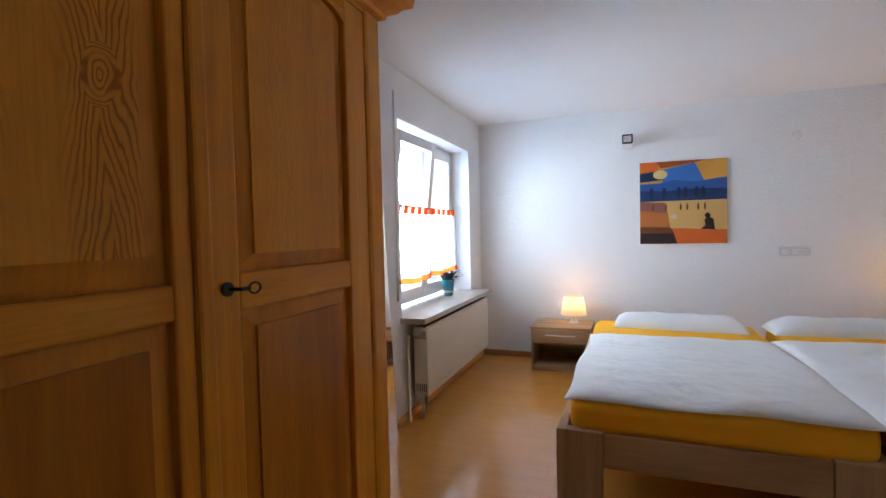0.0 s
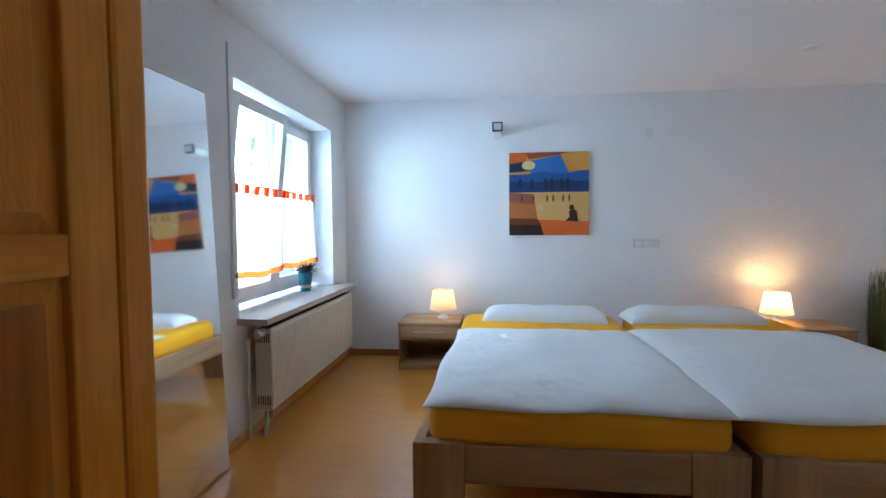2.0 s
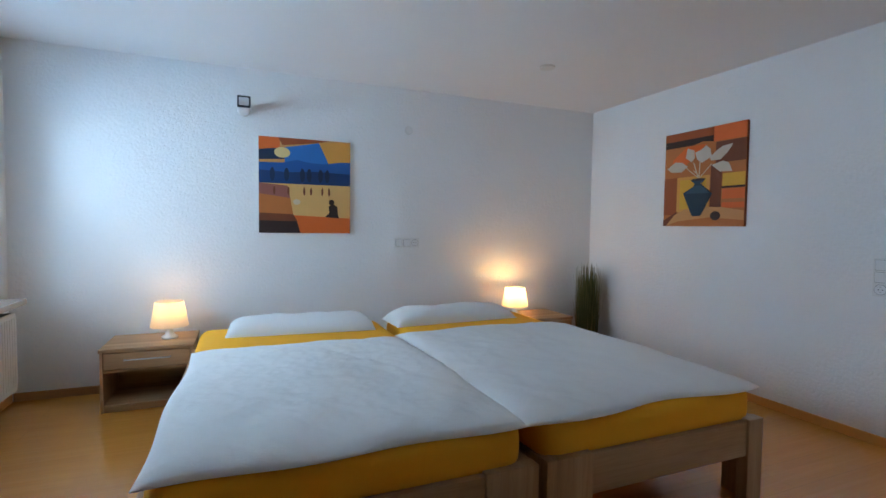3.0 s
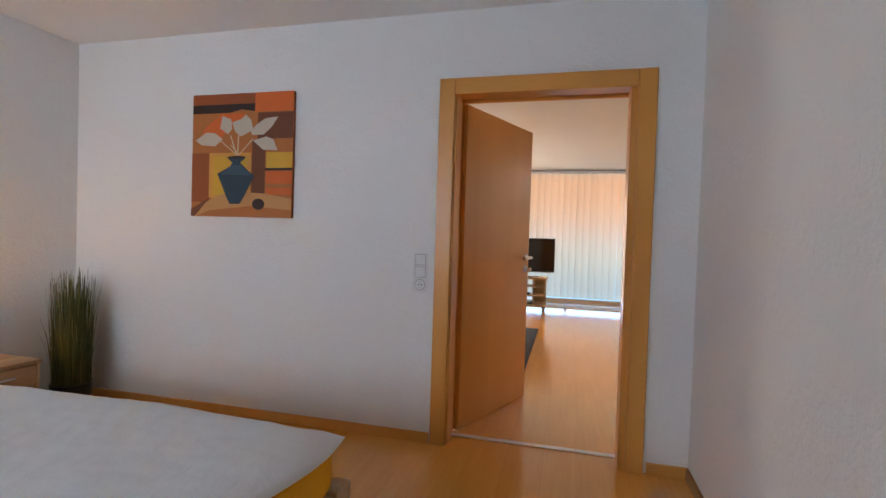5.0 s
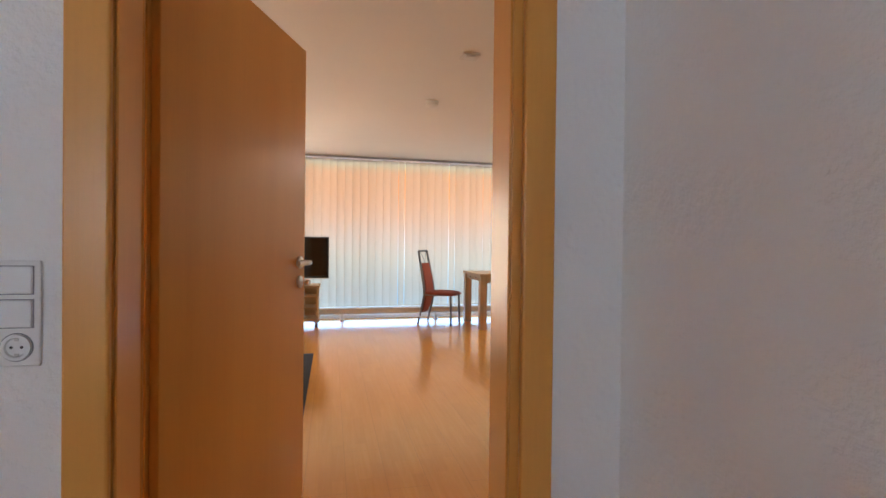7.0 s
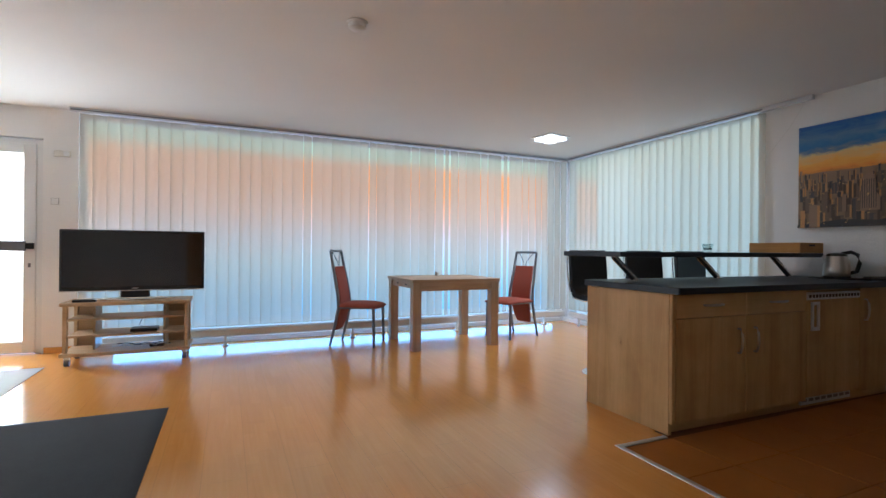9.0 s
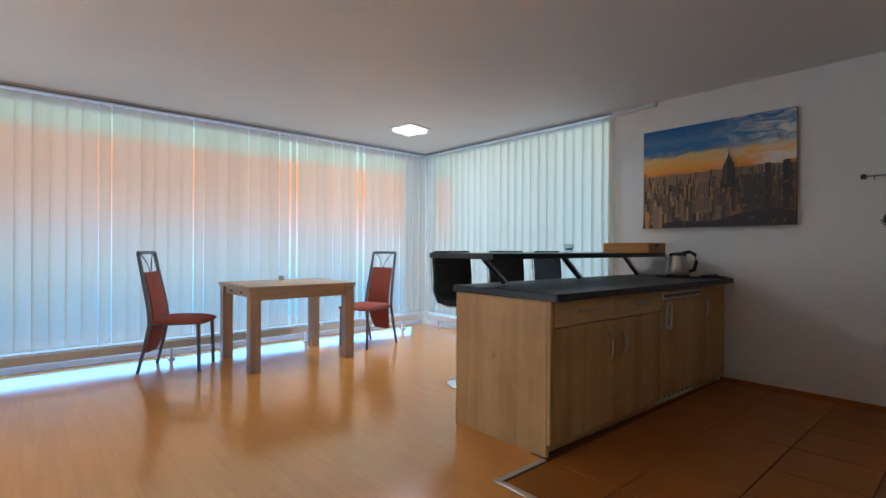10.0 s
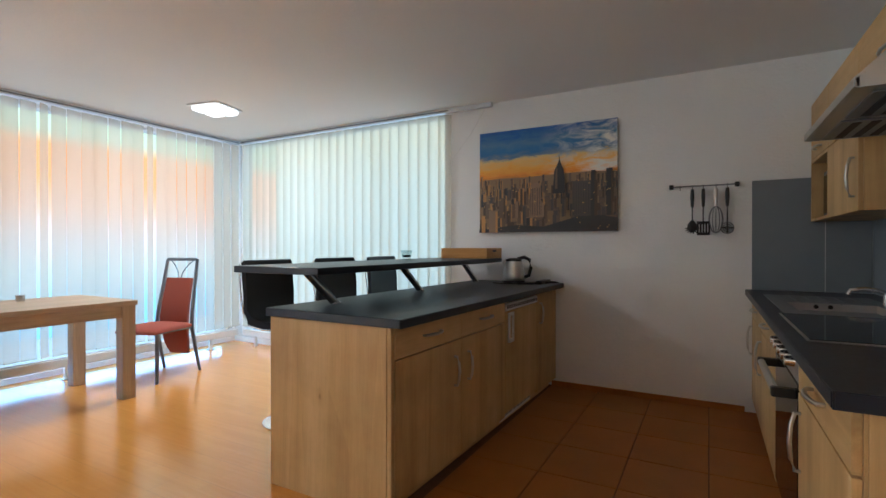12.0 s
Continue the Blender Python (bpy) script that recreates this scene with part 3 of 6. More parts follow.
# ---- bedroom door ----
def bedroom_door():
    d = thing("door_1", "open beech veneered door in a beech frame", "door", kind="structure")
    for x0, x1 in ((BE - 0.022, BE), (LW, LW + 0.022)):
        box("casing", (x0, x1, DY0 - 0.115, DY0 - 0.025, 0, DH + 0.07), M["beech"], d, 0.006)
        box("casing", (x0, x1, DY1 + 0.0, DY1 + 0.09, 0, DH + 0.07), M["beech"], d, 0.006)
        box("casing", (x0, x1, DY0 - 0.025, DY1 + 0.0, DH - 0.02, DH + 0.07), M["beech_y"], d, 0.006)
    box("jamb", (BE, LW, DY0 - 0.028, DY0, 0, DH), M["beech"], d, 0.002)
    box("jamb", (BE, LW, DY1, DY1 + 0.028, 0, DH), M["beech"], d, 0.002)
    box("jamb", (BE, LW, DY0 - 0.028, DY1 + 0.028, DH, DH + 0.028), M["beech_y"], d, 0.002)
    # rebate on the living room side, in which the leaf closes
    box("rebate_strip", (BE + 0.002, LW - 0.028, DY0, DY0 + 0.008, 0, DH - 0.008), M["beech"], d, 0.003)
    box("rebate_strip", (BE + 0.002, LW - 0.028, DY1 - 0.008, DY1, 0, DH - 0.008), M["beech"], d, 0.003)
    box("rebate_strip", (BE + 0.002, LW - 0.028, DY0, DY1, DH - 0.008, DH), M["beech_y"], d, 0.003)
    box("threshold", (LW - 0.035, LW + 0.005, DY0, DY1, 0, 0.006), M["alu"], d, 0.002, "aluminium threshold strip")
    return d


def door_leaf():
    ang = math.degrees(math.atan2(2.88 - 3.206, 5.607 - 4.787))
    d = thing("door_leaf", "flush beech veneered door leaf standing ajar", "door", (4.787, 3.206, 0), ang, kind="structure")
    box("leaf", (0, 0.882, 0.0, 0.028, 0.008, DH - 0.016), M["beech"], d, 0.003)
    box("overlap_lip", (-0.014, 0.895, 0.028, 0.042, 0.008, DH - 0.004), M["beech"], d, 0.003)
    for z in (0.25, 1.75):
        bm = bmesh.new()
        tube(bm, [(-0.02, 0.045, z - 0.045), (-0.02, 0.045, z + 0.045)], 0.008)
        part("hinge", bm, M["chrome"], d, "chrome hinge", smooth=40)
    hx = 0.828
    for side, y in ((-1, 0.0), (1, 0.042)):
        turn = Euler((radians(-90 * side), 0, 0)).to_matrix().to_4x4()
        for name, z in (("rose", 1.052), ("key_rose", 0.967)):
            turned(name, [(0.0, 0), (0.027, 0), (0.027, 0.007), (0.023, 0.010), (0.0, 0.010)], M["steel"], d, 24, label="brushed steel rose", capped=False).matrix_basis = Matrix.Translation((hx, y, z)) @ turn
        yy = y + side * 0.055
        piped("lever", [(hx, y + side * 0.006, 1.052), (hx, yy - side * 0.014, 1.052), (hx - 0.004, yy - side * 0.004, 1.052), (hx - 0.016, yy, 1.052), (hx - 0.07, yy, 1.051), (hx - 0.125, yy, 1.050)], 0.0105, M["steel"], d, 14, "brushed steel lever handle")
    bm = bmesh.new()
    slab(bm, hx - 0.003, hx + 0.003, -0.035, 0.0, 0.963, 0.971, 0.001)
    slab(bm, hx - 0.012, hx + 0.012, -0.05, -0.032, 0.955, 0.979, 0.003)
    part("key", bm, M["chrome"], d, "small steel key")
    box("lock_plate", (0.8815, 0.8835, 0.004, 0.024, 0.9, 1.12), M["steel"], d, 0.0005, "steel lock plate")
    return d


bedroom_door()
door_leaf()


# ---- bedroom window ----
def sash(name, parent, y0, y1, z0, z1, x, tilt=0.0):
    hold = new(name)
    hold.parent = parent
    hold.matrix_basis = Matrix.Translation((x, 0, z0)) @ Euler((0, radians(tilt), 0)).to_matrix().to_4x4()
    h, w = z1 - z0, 0.075
    bm = bmesh.new()
    for b in ((-0.03, 0.03, y0, y0 + w, 0, h), (-0.03, 0.03, y1 - w, y1, 0, h), (-0.03, 0.03, y0 + w, y1 - w, 0, w), (-0.03, 0.03, y0 + w, y1 - w, h - w, h)):
        slab(bm, *b, 0.006)
    part("sash_frame", bm, M["pvc"], hold)
    p = box("pane", (-0.006, 0.006, y0 + w, y1 - w, w, h - w), M["pane"], hold, 0)
    p.visible_shadow = False
    return hold


def half_curtain(parent, y0, y1, seed, x=0.055):
    """Cafe curtain on a thin rod, with orange tabs and hem; local to its sash."""
    rod_z, low = 0.73, 0.14
    piped("curtain_rod", [(x, y0 - 0.02, rod_z), (x, y1 + 0.02, rod_z)], 0.004, M["orange"], parent, 8, "thin orange rod")
    nx = 60
    def cloth(z0, z1, nz):
        bm = bmesh.new()
        rows = []
        for k in range(nz + 1):
            z = z0 + (z1 - z0) * k / nz
            spread = (rod_z - z) / rod_z
            row = []
            for i in range(nx + 1):
                u = i / nx
                y = y0 + (y1 - y0) * u + 0.05 * spread * (u - 0.5)
                wave = math.sin(u * 30 + seed) * 0.010 + math.sin(u * 13 + seed * 2) * 0.012 * spread
                row.append(bm.verts.new((x + 0.012 + wave + 0.02 * spread, y, z + 0.012 * spread * math.sin(u * 7 + seed))))
            rows.append(row)
        for a, b in zip(rows, rows[1:]):
            for i in range(nx):
                bm.faces.new((a[i], a[i + 1], b[i + 1], b[i]))
        return bm
    part("curtain_cloth", cloth(low + 0.045, rod_z - 0.05, 8), M["curtain"], parent, "sheer white cafe curtain", smooth=80)
    part("curtain_hem", cloth(low, low + 0.045, 2), M["orange"], parent, "orange hem", smooth=80)
    n = 6
    for i in range(n):
        y = y0 + 0.03 + (y1 - y0 - 0.06) * i / (n - 1)
        box("curtain_tab", (x - 0.006, x + 0.012, y - 0.02, y + 0.02, rod_z - 0.055, rod_z + 0.006), M["orange"], parent, 0.003)


win = thing("window_1", "white plastic casement window with one sash tilted open", "window", kind="structure")
ZF0, ZF1, XF = WZ0 + 0.02, WZ1, -0.52
bm = bmesh.new()
for b in ((XF - 0.04, XF + 0.03, WY0, WY0 + 0.06, ZF0, ZF1), (XF - 0.04, XF + 0.03, WY1 - 0.06, WY1, ZF0, ZF1), (XF - 0.04, XF + 0.03, WY0 + 0.06, WY1 - 0.06, ZF0, ZF0 + 0.06),
          (XF - 0.04, XF + 0.03, WY0 + 0.06, WY1 - 0.06, ZF1 - 0.06, ZF1), (XF - 0.04, XF + 0.03, 4.745, 4.805, ZF0 + 0.06, ZF1 - 0.06)):
    slab(bm, *b, 0.005)
part("window_frame", bm, M["pvc"], win)
left = sash("tilted_sash", win, WY0 + 0.045, 4.76, ZF0 + 0.045, ZF1 - 0.045, XF + 0.035, 6.5)
right = sash("closed_sash", win, 4.79, WY1 - 0.045, ZF0 + 0.045, ZF1 - 0.045, XF + 0.03)
half_curtain(left, WY0 + 0.07, 4.74, 0.4)
half_curtain(right, 4.81, WY1 - 0.07, 2.1)
for h, y, z in ((left, 4.72, 0.62), (right, 4.83, 0.62)):
    bm = bmesh.new()
    slab(bm, 0.03, 0.045, y - 0.014, y + 0.014, z - 0.03, z + 0.03, 0.003)
    slab(bm, 0.05, 0.066, y - 0.009, y + 0.009, z - 0.12, z + 0.01, 0.004)
    slab(bm, 0.04, 0.055, y - 0.008, y + 0.008, z - 0.008, z + 0.008, 0.002)
    part("window_handle", bm, M["white"], h, "white window handle")
bm = bmesh.new()
slab(bm, XF + 0.03, -0.105, WY0 - 0.03, 5.70, WZ0 - 0.038, WZ0, 0.004)
setting(part("window_sill", bm, M["marble"]), "polished pale stone window sill", "sill")

belt = thing("shutter_belt", "white roller shutter belt guide beside the window", "shutter belt", (BW, 3.925, 0))
box("belt_strip", (0.0, 0.012, -0.011, 0.011, 1.02, 2.29), M["white"], belt, 0.003)
box("winder_box", (0.0, 0.02, -0.022, 0.022, 0.86, 1.03), M["white"], belt, 0.006)
box("belt_slot", (0.02, 0.026, -0.008, 0.008, 0.98, 1.0), M["black"], belt, 0.001, "dark belt slot")


# ---- radiator ----
def radiator():
    r = thing("radiator", "cream enamelled panel radiator under the window sill", "radiator", (BW, 4.06, 0))
    L, z0, z1 = 1.56, 0.17, 0.665
    n = 47
    step = L / n
    box("front_panel", (0.138, 0.152, 0, L, z0, z1), M["radiator"], r, 0.004)
    bm = bmesh.new()
    slab(bm, 0.150, 0.1555, 0.003, step - 0.003, z0 + 0.03, z1 - 0.03, 0.002)
    rib = finish(bm, M["radiator"])
    for i in range(n):
        o = new("rib", rib)
        o.parent, o.location = r, (0, i * step, 0)
    box("back_panel", (0.05, 0.062, 0.01, L - 0.01, z0, z1), M["radiator"], r, 0.004)
    bm = bmesh.new()
    slab(bm, 0.05, 0.15, -0.004, 0.0, z0 + 0.005, z1 - 0.005, 0.001)
    part("side_cover", bm, M["radiator"], r)
    for zc in (z0 + 0.06, z1 - 0.06):
        for k in range(6):
            box("slot", (0.062 + k * 0.0145, 0.069 + k * 0.0145, -0.006, -0.003, zc - 0.028, zc + 0.028), M["grille"], r, 0.001)
    box("top_grille", (0.05, 0.15, 0, L, z1 - 0.012, z1 - 0.004), M["grille"], r, 0, "dark convector grille")
    piped("valve", [(0.10, -0.07, z1 - 0.025), (0.10, 0.02, z1 - 0.025)], [0.026, 0.022], M["white"], r, 16, "white thermostat valve")
    piped("feed_pipe", [(0.10, 0.02, z1 - 0.03), (0.07, -0.02, z1 - 0.05), (0.03, -0.045, z1 - 0.06), (0.03, -0.05, 0.0)], 0.011, M["radiator"], r, 10)
    piped("return_pipe", [(0.10, 0.05, z0 + 0.02), (0.10, 0.03, 0.1), (0.09, 0.02, 0.0)], 0.013, M["radiator"], r, 10)
    box("return_valve", (0.08, 0.12, 0.03, 0.07, 0.1, 0.15), M["greymetal"], r, 0.006, "grey return valve")
    for y in (0.35, L - 0.3):
        box("bracket", (0.0, 0.055, y - 0.015, y + 0.015, 0.3, 0.5), M["radiator"], r, 0.002)
    return r


radiator()


# ---- flower pot on the sill ----
def flower_pot():
    p = thing("flower_pot", "turquoise glazed pot of small faded flowers on the sill", "plant", (-0.37, 5.13, WZ0))
    turned("pot", [(0.0, 0.0), (0.042, 0.0), (0.044, 0.02), (0.058, 0.135), (0.062, 0.15), (0.052, 0.15), (0.05, 0.12), (0.0, 0.12)], M["teal"], p, 28, capped=False)
    turned("pot_band", [(0.046, 0.03), (0.0485, 0.032), (0.0505, 0.05), (0.048, 0.052)], M["marble"], p, 28, label="pale band", capped=False)
    rnd = random.Random(4)
    bm = bmesh.new()
    for i in range(70):
        a, l = rnd.uniform(0, 6.28), rnd.uniform(0.05, 0.16)
        base = Vector((0.02 * math.cos(a), 0.02 * math.sin(a), 0.12))
        tip = base + Vector((math.cos(a) * l * 0.9, math.sin(a) * l * 0.9, rnd.uniform(0.03, 0.12)))
        side = Vector((-math.sin(a), math.cos(a), 0.3)) * rnd.uniform(0.006, 0.013)
        mid = (base + tip) / 2 + Vector((0, 0, 0.03))
        vs = [bm.verts.new(q) for q in (base, mid - side, tip, mid + side)]
        bm.faces.new(vs)
    part("leaves", bm, M["leaf"], p)
    for k, m in enumerate(("petal", "petal2")):
        bm = bmesh.new()
        for i in range(11 if k else 7):
            a, l = rnd.uniform(0, 6.28), rnd.uniform(0.06, 0.15)
            if not k:
                a = rnd.uniform(3.6, 5.4)
            c = Vector((math.cos(a) * l, math.sin(a) * l, 0.15 + rnd.uniform(0.0, 0.07)))
            for j in range(5):
                b = j * 1.257
                u = Vector((math.cos(b), math.sin(b), 0.4)) * 0.017
                s = Vector((-math.sin(b), math.cos(b), 0.0)) * 0.007
                bm.faces.new([bm.verts.new(q) for q in (c, c + u * 0.6 - s, c + u, c + u * 0.6 + s)])
        part("blossoms", bm, M[m], p, "faded blossoms")
    return p


flower_pot()


# ---- leaning mirror ----
mir = thing("wall_mirror", "tall frameless mirror leaning against the wall", "mirror", (-0.198, 3.285, 0))
box("backing", (-0.012, 0.0, -0.42, 0.40, 0.0, 1.945), M["black"], mir, 0.002, "black mirror edge")
box("mirror_glass", (0.001, 0.004, -0.416, 0.396, 0.004, 1.941), M["mirror"], mir, 0.001, "silvered glass")
mir.matrix_basis = pose(-0.198, 3.285, 0.004, 0, -2.3, 0)


# ---- wardrobe ----
def panel_door(parent, name, y0, y1, stile_l, stile_r, z0, z1, zr0, zr1, x, hinge_left):
    d = new(name)
    d.parent = parent
    t = 0.024
    o0, o1 = y0 + stile_l, y1 - stile_r
    box("stile", (x - t, x, y0, o0, z0, z1), M["oak"], d, 0.005)
    box("stile", (x - t, x, o1, y1, z0, z1), M["oak"], d, 0.005)
    for a, b in ((z0, z0 + 0.11), (zr0, zr1), (z1 - 0.03, z1)):
        box("rail", (x - t, x - 0.001, o0, o1, a, b), M["oak_y"], d, 0.005)
    for k, (a, b) in enumerate(((z0 + 0.11, zr0), (zr1, z1 - 0.03))):
        # fielded panel: a flat field standing proud of a border that falls away to the frame
        low = 0.05 if k and hinge_left else 0.036
        field = [(o0 + 0.048, a + low), (o1 - 0.048, a + low), (o1 - 0.048, b - 0.04), (o0 + 0.048, b - 0.04)]
        rim = [(o0, a), (o1, a), (o1, b), (o0, b)]
        bm = bmesh.new()
        outer = [bm.verts.new((x - 0.019, yy, zz)) for yy, zz in rim]
        inner = [bm.verts.new((x - 0.010, yy, zz)) for yy, zz in field]
        for i in range(4):
            j = (i + 1) % 4
            bm.faces.new((outer[i], outer[j], inner[j], inner[i]))
        part("panel_border", bm, M["oak_bevel"], d)
        bm = bmesh.new()
        slab(bm, x - 0.012, x - 0.004, o0 + 0.048, o1 - 0.048, a + low, b - 0.04)
        # lower panels take darker, redder colours than the upper ones
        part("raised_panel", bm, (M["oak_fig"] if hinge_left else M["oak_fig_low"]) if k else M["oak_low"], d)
    # arched filler under the top rail
    bm = bmesh.new()
    n, rise, top_z = 14, 0.032, z1 - 0.03
    front, rear = [], []
    for i in range(n + 1):
        u = 2 * i / n - 1
        yy, zz = o0 + (o1 - o0) * i / n, top_z - rise * (0.25 * u * u + 0.75 * u ** 6)
        front.append((bm.verts.new((x - 0.001, yy, top_z)), bm.verts.new((x - 0.001, yy, zz - 0.006))))
        rear.append((bm.verts.new((x - t, yy, top_z)), bm.verts.new((x - t, yy, zz - 0.006))))
    for i in range(n):
        bm.faces.new((front[i][0], front[i][1], front[i + 1][1], front[i + 1][0]))
        bm.faces.new((rear[i][0], rear[i + 1][0], rear[i + 1][1], rear[i][1]))
        bm.faces.new((front[i][1], rear[i][1], rear[i + 1][1], front[i + 1][1]))
    part("arched_rail", bm, M["oak_y"], d)
    return d


def wardrobe():
    w = thing("wardrobe", "stained solid oak wardrobe with panelled doors and a key", "wardrobe", (0, 0, 0))
    x, y0, y1, h = 0.455, 0.90, 2.33, 2.0
    box("side_panel", (-0.17, x - 0.03, y0, y0 + 0.03, 0.0, h), M["oak"], w, 0.004)
    box("side_panel", (-0.17, x - 0.03, y1 - 0.03, y1, 0.0, h), M["oak"], w, 0.004)
    box("back_panel", (-0.17, -0.15, y0 + 0.03, y1 - 0.03, 0.02, h), M["oak"], w, 0.002)
    box("bottom", (-0.15, x - 0.03, y0 + 0.03, y1 - 0.03, 0.0, 0.09), M["oak_y"], w, 0.003)
    box("top_board", (-0.17, x - 0.028, y0, y1, h, h + 0.02), M["oak_y"], w, 0.003)
    box("corner_post", (x - 0.03, x + 0.004, y1 - 0.09, y1 + 0.004, 0.0, h), M["oak"], w, 0.014)
    box("corner_post", (x - 0.03, x + 0.004, y0 - 0.004, y0 + 0.055, 0.0, h), M["oak"], w, 0.008)
    box("plinth", (x - 0.03, x, y0 + 0.055, y1 - 0.09, 0.0, 0.085), M["oak_y"], w, 0.004)
    box("frieze", (x - 0.03, x, y0 + 0.055, y1 - 0.09, 1.985, h), M["oak_y"], w, 0.002)
    dl = panel_door(w, "left_door", y0 + 0.06, 1.606, 0.115, 0.040, 0.09, 1.98, 1.187, 1.250, x, True)
    dr = panel_door(w, "right_door", 1.638, y1 - 0.093, 0.078, 0.105, 0.09, 1.98, 1.182, 1.258, x, False)
    bm = bmesh.new()
    slab(bm, x - 0.02, x + 0.010, 1.606, 1.645, 0.09, 1.98, 0.008)
    part("cover_strip", bm, M["oak"], dl, "rounded oak cover strip")
    bm = bmesh.new()
    ring_pts = [(x + 0.03 + 0.0, 1.695 + 0.016 * math.cos(a * 0.5236) + 0.028, 1.228 + 0.011 * math.sin(a * 0.5236)) for a in range(13)]
    tube(bm, ring_pts, 0.0022, 6, False)
    tube(bm, [(x, 1.683, 1.229), (x + 0.032, 1.686, 1.229), (x + 0.032, 1.707, 1.229)], 0.004, 8)
    part("key", bm, M["black"], dr, "black iron key")
    bm = bmesh.new()
    tube(bm, [(x - 0.001, 1.68, 1.229), (x + 0.006, 1.68, 1.229)], 0.014, 14)
    part("escutcheon", bm, M["black"], dr, "black iron escutcheon")
    # stepped and coved cornice
    bm = bmesh.new()
    prof = [(0.0, 0.0), (0.018, 0.006), (0.022, 0.02), (0.045, 0.03), (0.062, 0.048), (0.085, 0.058), (0.09, 0.09), (0.0, 0.09)]
    path = [(-0.17, y1, (0, 1)), (x, y1, (1, 1)), (x, y0, (1, -1)), (-0.17, y0, (0, -1))]
    rows = []
    for px, py, (dx, dy) in path:
        rows.append([bm.verts.new((px + dx * o, py + dy * o, h - 0.005 + z)) for o, z in prof])
    for a, b in zip(rows, rows[1:]):
        for i in range(len(prof)):
            j = (i + 1) % len(prof)
            bm.faces.new((a[i], a[j], b[j], b[i]))
    for r in (rows[0], rows[-1]):
        bm.faces.new(r)
    part("cornice", bm, M["oak_y"], w)
    return w


wardrobe()


# ---- beds ----
def bed(x0, x1, far_leg, label):
    y0, y1 = 3.25, 5.44
    b = thing("single_bed", label, "bed", (x0, y0, 0), group="two beds side by side")
    w, l, top = x1 - x0, y1 - y0, 0.388
    for xx, lw, n in ((0, 0.21, 0), (w - far_leg, far_leg, 1)):
        box("leg", (xx, xx + lw, -0.004, 0.05, 0, top + 0.004), M["sonoma_z"], b, 0.004)
        box("leg", (xx, xx + lw, l - 0.05, l, 0, top), M["sonoma_z"], b, 0.004)
        sx = xx if n == 0 else w - 0.045
        box("leg_side", (sx, sx + 0.045, 0.05, 0.16, 0, top - 0.002), M["sonoma_z"], b, 0.003)
    box("foot_rail", (0.21, w - far_leg, 0.006, 0.042, 0.225, top - 0.006), M["sonoma"], b, 0.004)
    box("head_rail", (0.21, w - far_leg, l - 0.045, l - 0.01, 0.225, top), M["sonoma"], b, 0.004)
    for sx in (0.004, w - 0.04):
        box("side_rail", (sx, sx + 0.036, 0.16, l - 0.05, 0.225, top - 0.006), M["sonoma_y"], b, 0.004)
    for i in range(14):
        yy = 0.12 + i * (l - 0.24) / 13
        box("slat", (0.045, w - 0.045, yy - 0.03, yy + 0.03, 0.335, 0.35), M["sonoma"], b, 0.002)
    return b


def mattress(x0, x1, y0, y1):
    m = thing("mattress", "mattress in a yellow fitted sheet on the bed", "mattress", ((x0 + x1) / 2, (y0 + y1) / 2, 0.358), group="mattresses")
    bm = bmesh.new()
    hw, hl, h = (x1 - x0) / 2, (y1 - y0) / 2, 0.168
    slab(bm, -hw, hw, -hl, hl, 0, h)
    vert = [e for e in bm.edges if abs(e.verts[0].co.z - e.verts[1].co.z) > 0.1]
    bmesh.ops.bevel(bm, geom=vert, offset=0.085, segments=6, affect="EDGES", profile=0.5)
    rim = [e for e in bm.edges if abs(e.verts[0].co.z - e.verts[1].co.z) < 1e-5 and len(e.link_faces) == 2 and e.calc_face_angle(0) > 0.5]
    bmesh.ops.bevel(bm, geom=rim, offset=0.055, segments=5, affect="EDGES", profile=0.5)
    part("fitted_sheet", bm, M["yellow"], m, smooth=50)
    return m


def soft(name, label, category, args, material, smooth=60, turn=0, group=""):
    bm = bmesh.new()
    x0, x1, y0, y1, z0 = args["x0"], args["x1"], args["y0"], args["y1"], args["z0"]
    cx, cy = (x0 + x1) / 2, (y0 + y1) / 2
    rest = {k: v for k, v in args.items() if k not in ("x0", "x1", "y0", "y1", "z0")}
    cushion(bm, x0 - cx, x1 - cx, y0 - cy, y1 - cy, 0, **rest)
    ob = new(name, finish(bm, material, smooth))
    ob.matrix_basis = pose(cx, cy, z0, 0, 0, turn)
    return tagged(ob, label, category, group)


bed(0.858, 2.148, 0.21, "sawn oak decor bed with broad legs beside the radiator")
bed(2.184, 3.352, 0.095, "sawn oak decor bed with broad legs beside the potted grass")
mattress(0.912, 2.118, 3.275, 5.42)
mattress(2.185, 3.338, 3.275, 5.42)
soft("duvet", "white crinkled cotton duvet spread on the yellow sheet", "duvet",
     dict(x0=0.905, x1=2.115, y0=3.28, y1=4.76, z0=0.522, thick=0.034, nx=150, ny=180, px=10, py=10, wrinkle=0.013, freq=3.0, seed=1.3,
          edge=lambda u, v: (0.010 * math.sin(v * 5 + u) - 0.016 * u * v, 0.012 * math.sin(u * 6))), M["linen"], group="duvets")
soft("duvet", "white crinkled cotton duvet with a turned corner on the yellow sheet", "duvet",
     dict(x0=2.10, x1=3.365, y0=3.28, y1=4.83, z0=0.522, thick=0.038, nx=150, ny=180, px=10, py=10, wrinkle=0.012, freq=2.4, seed=7.7,
          edge=lambda u, v: (0.012 * math.sin(v * 4 + 1 + u), 0.025 * math.sin(u * 5 + 1) - (0.05 * max(0, -u - 0.5)))), M["linen"], group="duvets")
